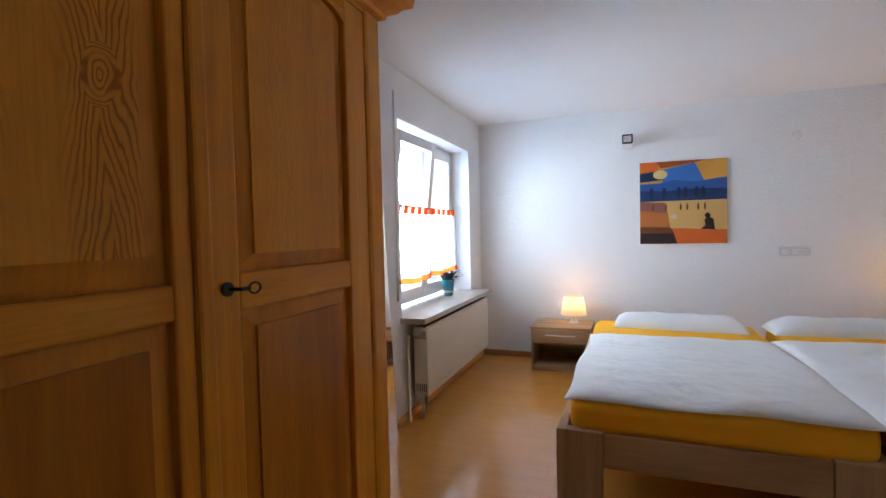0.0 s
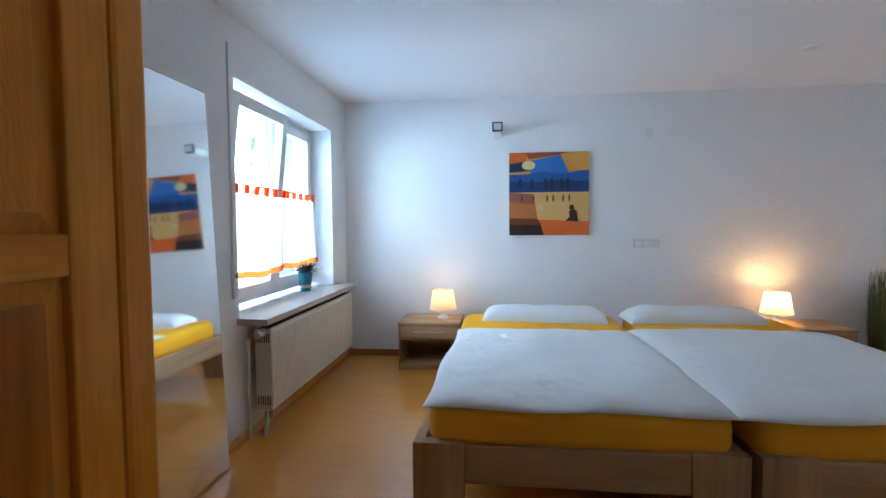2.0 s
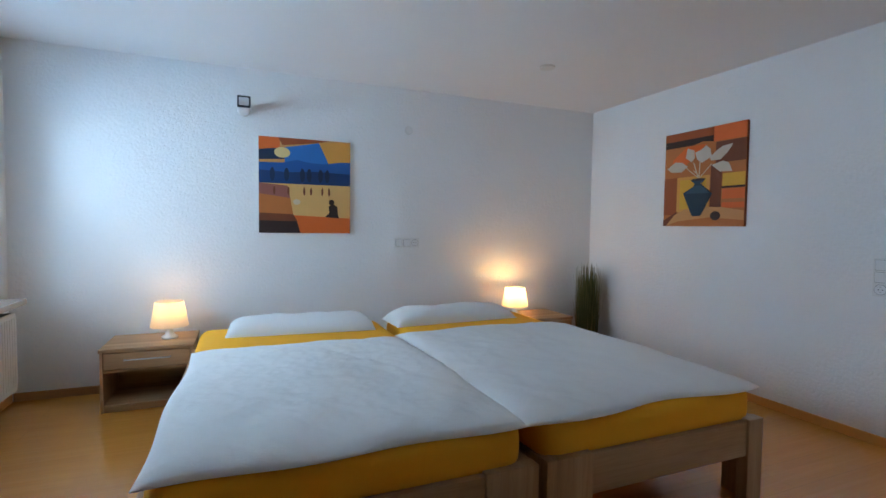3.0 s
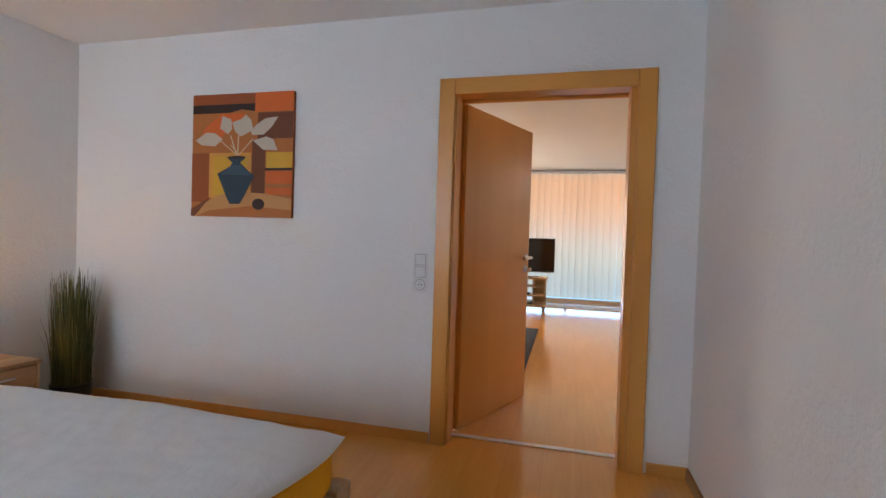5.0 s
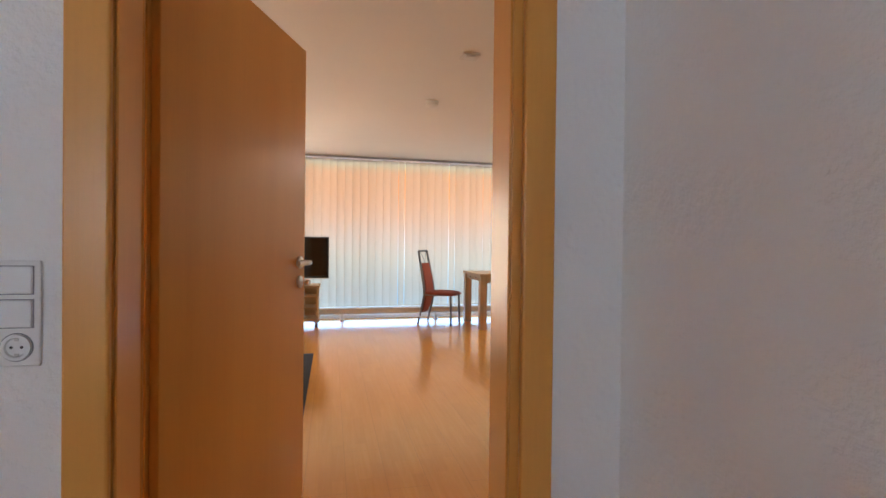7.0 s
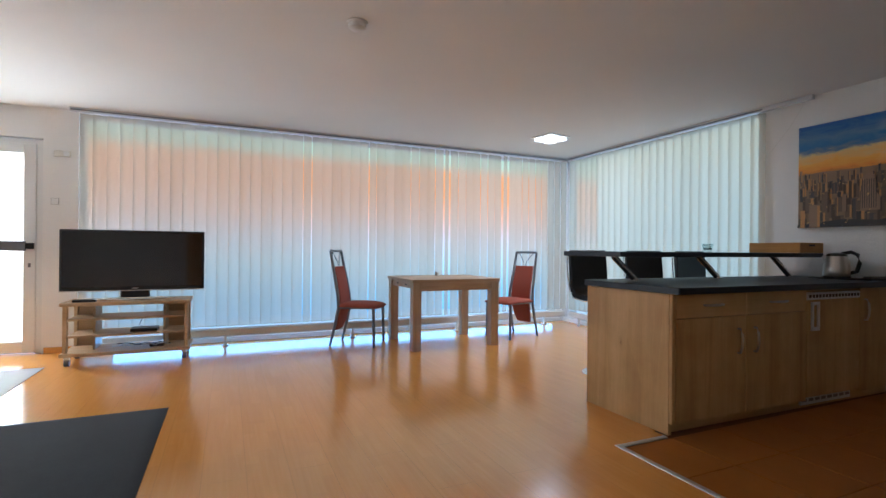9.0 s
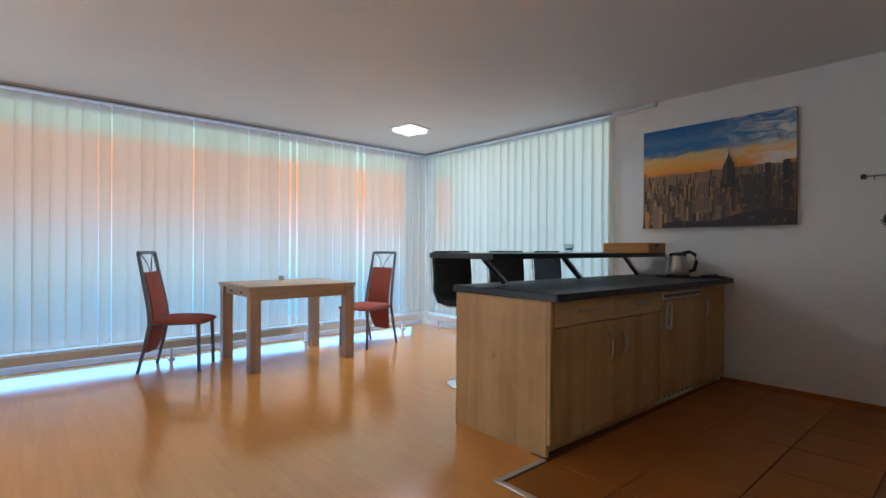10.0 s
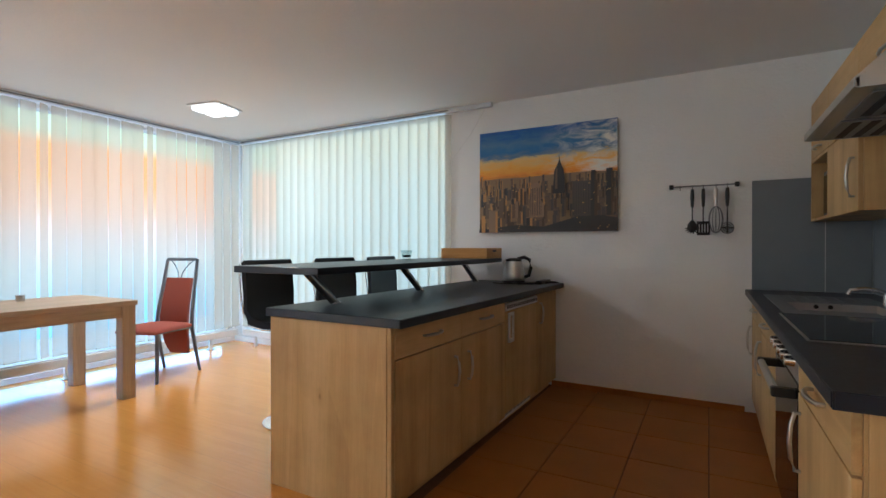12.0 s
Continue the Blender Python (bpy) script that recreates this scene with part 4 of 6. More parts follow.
soft("pillow", "plump white cotton pillow with pleated folds", "pillow",
     dict(x0=1.08, x1=2.03, y0=5.05, y1=5.40, z0=0.524, thick=0.10, nx=60, ny=26, px=7, py=2.2, wrinkle=0.009, freq=7.0, seed=3.1), M["linen"], turn=-4, group="pillows")
soft("pillow", "plump smooth white cotton pillow", "pillow",
     dict(x0=2.17, x1=3.17, y0=5.07, y1=5.42, z0=0.524, thick=0.105, nx=50, ny=24, px=6, py=2.2, wrinkle=0.010, freq=5.0, seed=9.4), M["linen"], turn=3, group="pillows")


# ---- nightstands and lamps ----
def nightstand(x0, x1, label):
    y0, y1, h = 5.48, 5.925, 0.42
    n = thing("nightstand", label, "nightstand", (x0, y0, 0), group="nightstands")
    w, l = x1 - x0, y1 - y0
    box("top", (-0.006, w + 0.006, -0.006, l, h - 0.024, h), M["sonoma"], n, 0.003)
    box("side", (0, 0.018, 0.002, l, 0.0, h - 0.024), M["sonoma_z"], n, 0.002)
    box("side", (w - 0.018, w, 0.002, l, 0.0, h - 0.024), M["sonoma_z"], n, 0.002)
    box("back", (0.018, w - 0.018, l - 0.01, l, 0.03, h - 0.024), M["sonoma"], n, 0.0)
    box("bottom", (0.018, w - 0.018, 0.01, l - 0.01, 0.03, 0.05), M["sonoma"], n, 0.002)
    box("plinth", (0.018, w - 0.018, 0.02, 0.035, 0.0, 0.03), M["sonoma"], n, 0.0)
    box("shelf", (0.018, w - 0.018, 0.01, l - 0.01, 0.262, 0.278), M["sonoma"], n, 0.0)
    d = box("drawer", (0.021, w - 0.021, 0.0, 0.018, 0.284, h - 0.03), M["sonoma"], n, 0.002)
    hz = 0.345
    piped("handle", [(w / 2 - 0.13, 0.0, hz), (w / 2 - 0.13, -0.02, hz), (w / 2 + 0.13, -0.02, hz), (w / 2 + 0.13, 0.0, hz)], 0.005, M["alu"], d, 8, "aluminium bar handle")
    return n


def table_lamp(x, y, z, watts):
    t = thing("table_lamp", "small lit table lamp with a cream shade on a nightstand", "lamp", (x, y, z), group="bedside lamps")
    turned("base", [(0.0, 0.0), (0.05, 0.0), (0.052, 0.012), (0.03, 0.03), (0.02, 0.06), (0.028, 0.08), (0.016, 0.10), (0.01, 0.13), (0.0, 0.13)], M["white"], t, 24, capped=False)
    turned("shade", [(0.122, 0.088), (0.09, 0.262)], M["shade"], t, 32, capped=False)
    turned("bulb", [(0.0, 0.13), (0.012, 0.14), (0.024, 0.175), (0.02, 0.2), (0.0, 0.21)], M["bulb"], t, 16, capped=False)
    d = bpy.data.lights.new("lamp_glow", "POINT")
    d.energy, d.color, d.shadow_soft_size = watts, (1.0, 0.55, 0.2), 0.03
    lo = new("lamp_glow", d)
    lo.location = (x, y, z + 0.235)
    return t


nightstand(0.325, 0.862, "open fronted sawn oak nightstand with one drawer")
nightstand(3.47, 4.01, "sawn oak nightstand with one drawer beside the potted grass")
table_lamp(0.695, 5.71, 0.42, 0.75)
table_lamp(3.53, 5.71, 0.42, 4.5)


# ---- potted grass in the corner ----
def tall_grass():
    p = thing("artificial_grass", "tall bundle of dry green artificial grass in the corner", "plant", (4.365, 5.70, 0))
    turned("pot", [(0.0, 0.0), (0.10, 0.0), (0.118, 0.16), (0.11, 0.16), (0.105, 0.14), (0.0, 0.14)], M["black"], p, 20, label="dark pot", capped=False)
    rnd = random.Random(8)
    for m, n in (("green", 620), ("straw", 150)):
        bm = bmesh.new()
        for i in range(n):
            a, r = rnd.uniform(0, 6.28), 0.105 * math.sqrt(rnd.random())
            h = rnd.uniform(0.45, 0.93) * (1 - 0.6 * r)
            out = rnd.uniform(0.0, 0.04) + (0.05 if rnd.random() < 0.1 else 0)
            b0 = Vector((r * math.cos(a), r * math.sin(a), 0.12))
            d = Vector((math.cos(a + rnd.uniform(-1, 1)), math.sin(a + rnd.uniform(-1, 1)), 0))
            s = Vector((-d.y, d.x, 0)) * rnd.uniform(0.003, 0.006)
            pts = [b0 + d * out * k * k + Vector((0, 0, (h - 0.12) * k)) for k in (0, 0.4, 0.75, 1)]
            l = [bm.verts.new(q - s * (1 - 0.25 * i2)) for i2, q in enumerate(pts)]
            rr = [bm.verts.new(q + s * (1 - 0.25 * i2)) for i2, q in enumerate(pts)]
            for k in range(3):
                bm.faces.new((l[k], rr[k], rr[k + 1], l[k + 1]))
        tagged(part("blades", bm, M[m], p, "dry grass blades"), kind="stuff")
    return p


tall_grass()


# ---- paintings ----
def flat_col(name, col):
    return mat(name, col, 0.55, 0, 0.14, 9, 0.25, 220, 0.001)


def canvas(name, label, w, h, depth, shapes, at, turn, edge_mat):
    """A stretched canvas standing in its own xz plane, facing -y; each colour field lies a hair over the last."""
    c = thing(name, label, "painting", at, turn)
    box("stretcher", (0, w, 0, depth, 0, h), edge_mat, c, 0.003, "wrapped canvas edge")
    bm = bmesh.new()
    mats, slots = [], {}
    step = min(0.00025, 0.012 / len(shapes))
    for k, (mt, poly) in enumerate(shapes):
        if mt.name not in slots:
            slots[mt.name] = len(mats)
            mats.append(mt)
        y = -0.0006 - step * k
        f = bm.faces.new([bm.verts.new((px * w, y, pz * h)) for px, pz in poly])
        f.material_index = slots[mt.name]
    me = bpy.data.meshes.new("mesh")
    bm.to_mesh(me)
    bm.free()
    for m in mats:
        me.materials.append(m)
    o = new("painted_picture", me)
    o.parent = c
    if len(shapes) > 300:
        tagged(o, kind="stuff")
    return c


def rect(a, b, c, d):
    return [(a, c), (b, c), (b, d), (a, d)]


def oval(cx, cz, rx, rz, n=20, a0=0, a1=360):
    return [(cx + rx * math.cos(radians(a0 + (a1 - a0) * i / n)), cz + rz * math.sin(radians(a0 + (a1 - a0) * i / n))) for i in range(n)]


C = {n: flat_col("paint " + n, c) for n, c in {
    "blue": (0.035, 0.17, 0.50), "midblue": (0.02, 0.10, 0.33), "deep": (0.012, 0.045, 0.15), "navy": (0.010, 0.028, 0.075), "orange": (0.72, 0.14, 0.02), "amber": (0.72, 0.34, 0.06),
    "ochre": (0.62, 0.30, 0.10), "sand": (0.70, 0.42, 0.14), "gold": (0.72, 0.40, 0.035), "mauve": (0.30, 0.10, 0.075), "brown": (0.17, 0.045, 0.014), "rust": (0.33, 0.075, 0.014), "dark": (0.030, 0.013, 0.010),
    "moon": (0.80, 0.62, 0.26), "cream": (0.66, 0.54, 0.36), "bone": (0.60, 0.52, 0.42), "terra": (0.50, 0.16, 0.035), "pot": (0.018, 0.045, 0.075), "potl": (0.035, 0.085, 0.13), "wrap": (0.60, 0.52, 0.42)}.items()}

beach = [(C["ochre"], rect(0, 1, 0, 1)), (C["orange"], rect(0, 0.22, 0.86, 1)), (C["rust"], [(0.2, 1), (0.75, 1), (0.65, 0.97), (0.25, 0.92)]), (C["navy"], [(0, 0.76), (0.3, 0.78), (0.27, 0.9), (0, 0.865)]),
         (C["blue"], [(0.27, 0.72), (0.72, 0.72), (0.78, 0.78), (0.65, 0.97), (0.27, 0.9)]), (C["amber"], [(0.64, 0.975), (1, 0.99), (1, 0.78), (0.75, 0.755)]), (C["moon"], oval(0.245, 0.845, 0.085, 0.055)),
         (C["midblue"], [(0, 0.52), (1, 0.52), (1, 0.78), (0.88, 0.775), (0.7, 0.745), (0.55, 0.75), (0.4, 0.775), (0.25, 0.74), (0, 0.735)]), (C["deep"], [(0, 0.52), (1, 0.52), (1, 0.65), (0.6, 0.66), (0.3, 0.64), (0, 0.655)]),
         (C["sand"], rect(0, 1, 0.16, 0.52)), (C["mauve"], [(0, 0.4), (0.33, 0.37), (0.3, 0.5), (0, 0.52)]), (C["terra"], [(0, 0.2), (0.36, 0.2), (0.33, 0.37), (0, 0.41)]), (C["orange"], [(0.36, 0.19), (1, 0.165), (1, 0), (0.43, 0)]),
         (C["brown"], [(0, 0.13), (0.41, 0.12), (0.36, 0.2), (0, 0.21)]), (C["dark"], [(0, 0), (0.44, 0), (0.4, 0.125), (0, 0.13)]), (C["cream"], oval(0.4, 0.33, 0.04, 0.03))]
for tx in (0.14, 0.29, 0.46, 0.535, 0.66, 0.735):
    beach += [(C["navy"], oval(tx, 0.615, 0.027, 0.072, 12)), (C["brown"], oval(tx + 0.02, 0.445, 0.012, 0.045, 10))]
beach += [(C["dark"], [(0.71, 0.175), (0.87, 0.165), (0.86, 0.2), (0.85, 0.29), (0.80, 0.32), (0.75, 0.29), (0.76, 0.22)]), (C["dark"], oval(0.785, 0.335, 0.032, 0.032, 12))]
canvas("painting", "square canvas painting of a moonlit orange and blue shore", 0.725, 0.765, 0.024, beach, (1.297, BN - 0.024, 1.17), 0, C["wrap"])

still = [(C["terra"], rect(0, 1, 0, 1)), (C["rust"], rect(0, 0.66, 0.9, 1)), (C["dark"], [(0, 0.845), (0.38, 0.845), (0.5, 0.87), (0.64, 0.85), (0.64, 0.915), (0, 0.915)]), (C["orange"], rect(0.63, 1, 0.845, 1)),
         (C["orange"], [(0.08, 0.6), (0.3, 0.65), (0.55, 0.84), (0.3, 0.84), (0.12, 0.72)]), (C["brown"], rect(0.66, 1, 0.63, 0.84)), (C["rust"], rect(0, 0.18, 0.12, 0.52)), (C["amber"], [(0.18, 0.15), (0.6, 0.15), (0.6, 0.52), (0.18, 0.52)]),
         (C["gold"], rect(0.22, 0.56, 0.18, 0.49)), (C["brown"], rect(0.61, 0.74, 0.15, 0.62)), (C["gold"], rect(0.75, 1, 0.395, 0.52)), (C["dark"], rect(0.74, 1, 0.375, 0.395)), (C["orange"], rect(0.75, 1, 0.18, 0.37)), (C["terra"], rect(0.75, 1, 0.235, 0.27)),
         (C["brown"], [(0, 0), (0.1, 0), (0.2, 0.16), (0.0, 0.06)]), (C["ochre"], [(0.04, 0), (1, 0), (1, 0.15), (0.75, 0.19), (0.55, 0.2), (0.3, 0.18), (0.16, 0.12)]), (C["terra"], [(0.04, 0), (1, 0), (1, 0.06), (0.6, 0.09), (0.2, 0.05)])]
for a, b, c2, d2 in ((0.46, 0.5, 0.3, 0.615), (0.46, 0.5, 0.395, 0.66), (0.47, 0.5, 0.475, 0.66), (0.48, 0.5, 0.62, 0.63), (0.47, 0.52, 0.4, 0.58)):
    still.append((C["cream"], [(a - 0.006, b), (a + 0.006, b), (c2 + 0.006, d2), (c2 - 0.006, d2)]))
for lf in ([(0.04, 0.625), (0.15, 0.69), (0.24, 0.68), (0.32, 0.63), (0.24, 0.575), (0.1, 0.585)], [(0.31, 0.82), (0.4, 0.79), (0.41, 0.71), (0.37, 0.67), (0.29, 0.72)],
           [(0.41, 0.765), (0.5, 0.79), (0.545, 0.825), (0.6, 0.78), (0.62, 0.7), (0.5, 0.65), (0.44, 0.69)], [(0.61, 0.66), (0.72, 0.66), (0.8, 0.72), (0.86, 0.8), (0.74, 0.79), (0.65, 0.74), (0.6, 0.69)], [(0.62, 0.615), (0.75, 0.645), (0.82, 0.62), (0.86, 0.535), (0.72, 0.54)]):
    still.append((C["bone"], lf))
still += [(C["pot"], [(0.4, 0.105), (0.5, 0.105), (0.54, 0.16), (0.64, 0.33), (0.52, 0.42), (0.5, 0.44), (0.56, 0.485), (0.36, 0.485), (0.42, 0.44), (0.4, 0.41), (0.27, 0.35), (0.36, 0.17)]),
          (C["potl"], [(0.3, 0.345), (0.62, 0.335), (0.5, 0.42), (0.42, 0.42)]), (C["dark"], oval(0.46, 0.482, 0.09, 0.012)), (C["dark"], oval(0.685, 0.105, 0.06, 0.045))]
canvas("painting", "canvas still life of pale leaves in a blue vase", 0.73, 0.775, 0.024, still, (BE - 0.024, 4.97, 1.27), -90, C["rust"])


# ---- small bedroom fittings ----
def plate(name, label, category, at, turn, units, vertical=True, u=0.071):
    """A white wall plate with switches and sockets, in its own xz plane, facing -y."""
    p = thing(name, label, category, at, turn)
    n = len(units)
    w, h = (u + 0.012, u * n + 0.012) if vertical else (u * n + 0.012, u + 0.012)
    box("cover_plate", (-w / 2, w / 2, -0.0105, 0, -h / 2, h / 2), M["white"], p, 0.003)
    for i, k in enumerate(units):
        c = (i - (n - 1) / 2) * u
        cx, cz = (0, -c) if vertical else (c, 0)
        if k == "switch":
            bm = bmesh.new()
            slab(bm, cx - 0.029, cx + 0.029, -0.017, -0.010, cz - 0.029, cz + 0.029, 0.003)
            part("rocker", bm, M["pvc"], p, "white rocker")
            box("rocker_gap", (cx - 0.031, cx + 0.031, -0.0115, -0.010, cz - 0.031, cz + 0.031), M["gap"], p, 0.0, "thin grey gap")
        else:
            o = turned("socket_well", [(0.0275, 0.0), (0.0275, 0.006), (0.021, 0.006), (0.019, 0.001), (0.0, 0.001)], M["pvc"], p, 24, capped=False, label="round socket")
            o.matrix_basis = Matrix.Translation((cx, -0.0111, cz)) @ Euler((radians(90), 0, 0)).to_matrix().to_4x4()
            o2 = turned("socket_ring", [(0.0285, 0.0), (0.0305, 0.0), (0.0305, 0.002), (0.0285, 0.002)], M["gap"], p, 28, capped=False, label="thin shadow ring")
            o2.matrix_basis = Matrix.Translation((cx, -0.0106, cz)) @ Euler((radians(90), 0, 0)).to_matrix().to_4x4()
            box("earth_clip", (cx - 0.004, cx + 0.004, -0.0135, -0.012, cz + 0.013, cz + 0.019), M["steel"], p, 0.0005, "steel earth clip")
            box("earth_clip", (cx - 0.004, cx + 0.004, -0.0135, -0.012, cz - 0.019, cz - 0.013), M["steel"], p, 0.0005, "steel earth clip")
            for s in (-1, 1):
                q = turned("pin_hole", [(0.0, 0.0), (0.003, 0.0), (0.003, 0.001), (0.0, 0.001)], M["black"], p, 8, capped=False, label="dark hole")
                q.matrix_basis = Matrix.Translation((cx + s * 0.0095, -0.0127, cz)) @ Euler((radians(90), 0, 0)).to_matrix().to_4x4()
    return p


plate("wall_switch", "white plate with two rockers and a socket beside the door", "switch", (BE, 3.41, 0.978), -90, ["switch", "switch", "socket"])
plate("wall_switch", "white triple plate with rockers and a socket over the bed", "switch", (2.537, BN, 1.09), 0, ["switch", "switch", "socket"], False, 0.075)

spot = thing("wall_spotlight", "white wall spotlight with a dark square front", "light", (1.19, BN, 2.13))
box("body", (-0.042, 0.042, -0.23, -0.03, -0.05, 0.03), M["white"], spot, 0.015)
box("front_glass", (-0.046, 0.046, -0.25, -0.228, -0.035, 0.05), M["black"], spot, 0.008, "dark lens hood")
box("lens", (-0.034, 0.034, -0.253, -0.249, -0.022, 0.036), M["alu"], spot, 0.004, "grey lens")
turned("wall_rose", [(0.0, 0), (0.05, 0), (0.045, 0.03), (0.0, 0.035)], M["white"], spot, 20, capped=False).matrix_basis = Euler((radians(90), 0, 0)).to_matrix().to_4x4()
hk = thing("smoke_sensor", "small round white sensor on the wall", "sensor", (2.55, BN, 2.09))
turned("cap", [(0.0, 0), (0.038, 0), (0.034, 0.012), (0.0, 0.014)], M["white"], hk, 20, capped=False).matrix_basis = Euler((radians(90), 0, 0)).to_matrix().to_4x4()
cs = thing("ceiling_light", "flat unlit cream ceiling light in the bedroom", "light", (3.30, 4.935, CEIL))
turned("cap", [(0.0, 0), (0.06, 0), (0.055, -0.012), (0.0, -0.014)], M["radiator"], cs, 24, capped=False)

# ---- living room: glazing and blinds ----
def glazed_front(name, label, a0, a1, z0, z1, n, along, plane):
    w = thing(name, label, "window", kind="structure")
    def b(u0, u1, d0, d1, c0, c1):
        return (plane + d0, plane + d1, u0, u1, c0, c1) if along == "y" else (u0, u1, plane + d0, plane + d1, c0, c1)
    box("window_frame", b(a0, a1, -0.035, 0.035, z0, z0 + 0.05), M["pvc"], w, 0.004)
    box("window_frame", b(a0, a1, -0.035, 0.035, z1 - 0.03, z1), M["pvc"], w, 0.004)
    for i in range(n + 1):
        u = a0 + (a1 - a0) * i / n
        u0, u1 = max(a0, u - 0.035), min(a1, u + 0.035)
        box("mullion", b(u0, u1, -0.035, 0.035, z0 + 0.05, z1 - 0.03), M["pvc"], w, 0.004)
    for i in range(n):
        u0, u1 = a0 + (a1 - a0) * i / n + 0.035, a0 + (a1 - a0) * (i + 1) / n - 0.035
        p = box("pane", b(u0, u1, -0.008, 0.008, z0 + 0.05, z1 - 0.03), M["pane"], w, 0)
        p.visible_shadow = False
    return w


glazed_front("window_2", "wide white framed window front to the terrace", -2.07, 3.98, 0.05, 2.435, 1, "y", LE + 0.12)
glazed_front("window_3", "white framed window behind vertical blinds", 7.86, 10.82, 0.06, 2.435, 1, "x", LS - 0.12)


def vertical_blind(name, label, start, length, along, seed, gaps):
    """Head rail with hanging cloth slats, each slightly turned, and weights at the foot."""
    v = thing(name, label, "blind", (start[0], start[1], 0), group="vertical blinds")
    d = (0, 1) if along == "y" else (1, 0)
    rail = (-0.02, 0.02, 0, length, CEIL - 0.042, CEIL - 0.002) if along == "y" else (0, length, -0.02, 0.02, CEIL - 0.042, CEIL - 0.002)
    box("head_rail", rail, M["alu"], v, 0.003, "pale aluminium head rail")
    groove = (-0.022, -0.019, 0.01, length - 0.01, CEIL - 0.03, CEIL - 0.018) if along == "y" else (0.01, length - 0.01, 0.019, 0.022, CEIL - 0.03, CEIL - 0.018)
    box("rail_groove", groove, M["greymetal"], v, 0.0, "dark groove")
    rnd = random.Random(seed)
    pitch, wide, top, low = 0.113, 0.129, CEIL - 0.058, 0.205
    def cloth():
        bm = bmesh.new()
        cols = []
        nseg = 6
        for i in range(nseg + 1):
            u = i / nseg - 0.5
            cols.append([bm.verts.new((0.012 * (1 - 4 * u * u) , u * wide, z)) for z in (low, (low + top) / 2, top)])
        for a, b in zip(cols, cols[1:]):
            for k in range(2):
                bm.faces.new((a[k], b[k], b[k + 1], a[k + 1]))
        return finish(bm, M["blind"], 80)
    me = cloth()
    bmw = bmesh.new()
    slab(bmw, 0.0, 0.012, -wide / 2 + 0.004, wide / 2 - 0.004, low, low + 0.012, 0.001)
    weight = finish(bmw, M["blind"])
    n = int((length - 0.04) / pitch)
    for i in range(n):
        o = new("slat", me)
        o.parent = v
        s = 0.06 + pitch * i
        tilt = 14 + rnd.uniform(-3, 3) + gaps.get(i, 0)
        o.matrix_basis = (pose(0, s, 0, rnd.uniform(-0.15, 0.15), rnd.uniform(-0.1, 0.1), 180 + tilt) if along == "y" else pose(s, 0, 0, 0, rnd.uniform(-0.12, 0.12), 90 + tilt))
        g = new("slat_weight", weight)
        g.parent = o
    return v


vertical_blind("vertical_blind", "cream cloth vertical blind along the terrace front", (10.70, -2.06), 6.08, "y", 3, {9: 22, 17: 26, 26: 18, 33: 24, 42: 16})
south_blind = vertical_blind("vertical_blind", "cream cloth vertical blind over the kitchen side window", (7.78, -2.055), 2.87, "x", 5, {14: -16})
box("rail_end", (-0.42, 0.0, -0.02, 0.02, CEIL - 0.042, CEIL - 0.002), M["alu"], south_blind, 0.003, "projecting end of the head rail")
piped("pull_cord", [(-0.36, 0.0, CEIL - 0.04), (-0.2, -0.03, 2.2), (0.02, -0.035, 1.95)], 0.0025, M["white"], south_blind, 6, "thin slanting cord")

# daylight that comes in below the blinds
area("terrace_light", (10.76, 0.9, 0.10), (9.76, 0.9, 0.04), 5.5, 0.16, 10, (0.20, 0.52, 1.0))

# low heating rail along the glazed front
conv = thing("convector", "low white heating rail on short feet under the blinds", "convector", (10.585, -1.95, 0))
box("heating_rail", (0.0, 0.05, 0, 4.9, 0.115, 0.185), M["white"], conv, 0.006)
box("heating_rail", (0.06, 0.075, 0, 4.9, 0.10, 0.19), M["alu"], conv, 0.003)
for k in range(4):
    y = 0.35 + k * 1.4
    bm = bmesh.new()
    slab(bm, 0.012, 0.04, y - 0.014, y + 0.014, 0.012, 0.12, 0.004)
    slab(bm, -0.002, 0.055, y - 0.03, y + 0.03, 0.0, 0.014, 0.004)
    part("foot", bm, M["white"], conv)
south_conv = thing("convector", "low white heating rail under the side window blinds", "convector", (8.2, -2.0, 0))
box("heating_rail", (0, 2.3, 0.0, 0.05, 0.115, 0.185), M["white"], south_conv, 0.006)
for k in range(3):
    box("foot", (0.2 + k * 0.95, 0.23 + k * 0.95, 0.01, 0.04, 0.0, 0.12), M["white"], south_conv, 0.004)


# ---- terrace door ----
td = thing("door_2", "white framed terrace door with bright frosted glass", "door", kind="structure")
x = LE + 0.03
for b in ((x, x + 0.07, 4.275, 4.335, 0, 2.13), (x, x + 0.07, 5.205, 5.265, 0, 2.13), (x, x + 0.07, 4.335, 5.205, 2.07, 2.13)):
    box("door_frame", b, M["pvc"], td, 0.004)
leafp = new("leaf")
leafp.parent = td
for b in ((x - 0.02, x + 0.045, 4.325, 4.425, 0.015, 2.085), (x - 0.02, x + 0.045, 5.115, 5.215, 0.015, 2.085), (x - 0.02, x + 0.045, 4.425, 5.115, 0.015, 0.13), (x - 0.02, x + 0.045, 4.425, 5.115, 1.985, 2.085)):
    box("leaf_frame", b, M["pvc"], leafp, 0.006)
box("glass", (x + 0.005, x + 0.02, 4.425, 5.115, 0.13, 1.985), M["frosted"], leafp, 0, "frosted bright pane").visible_shadow = False
area("door_daylight", (LE + 0.13, 4.77, 1.06), (5.0, 3.0, 1.3), 0.68, 1.82, 42, (1.0, 0.93, 0.82))
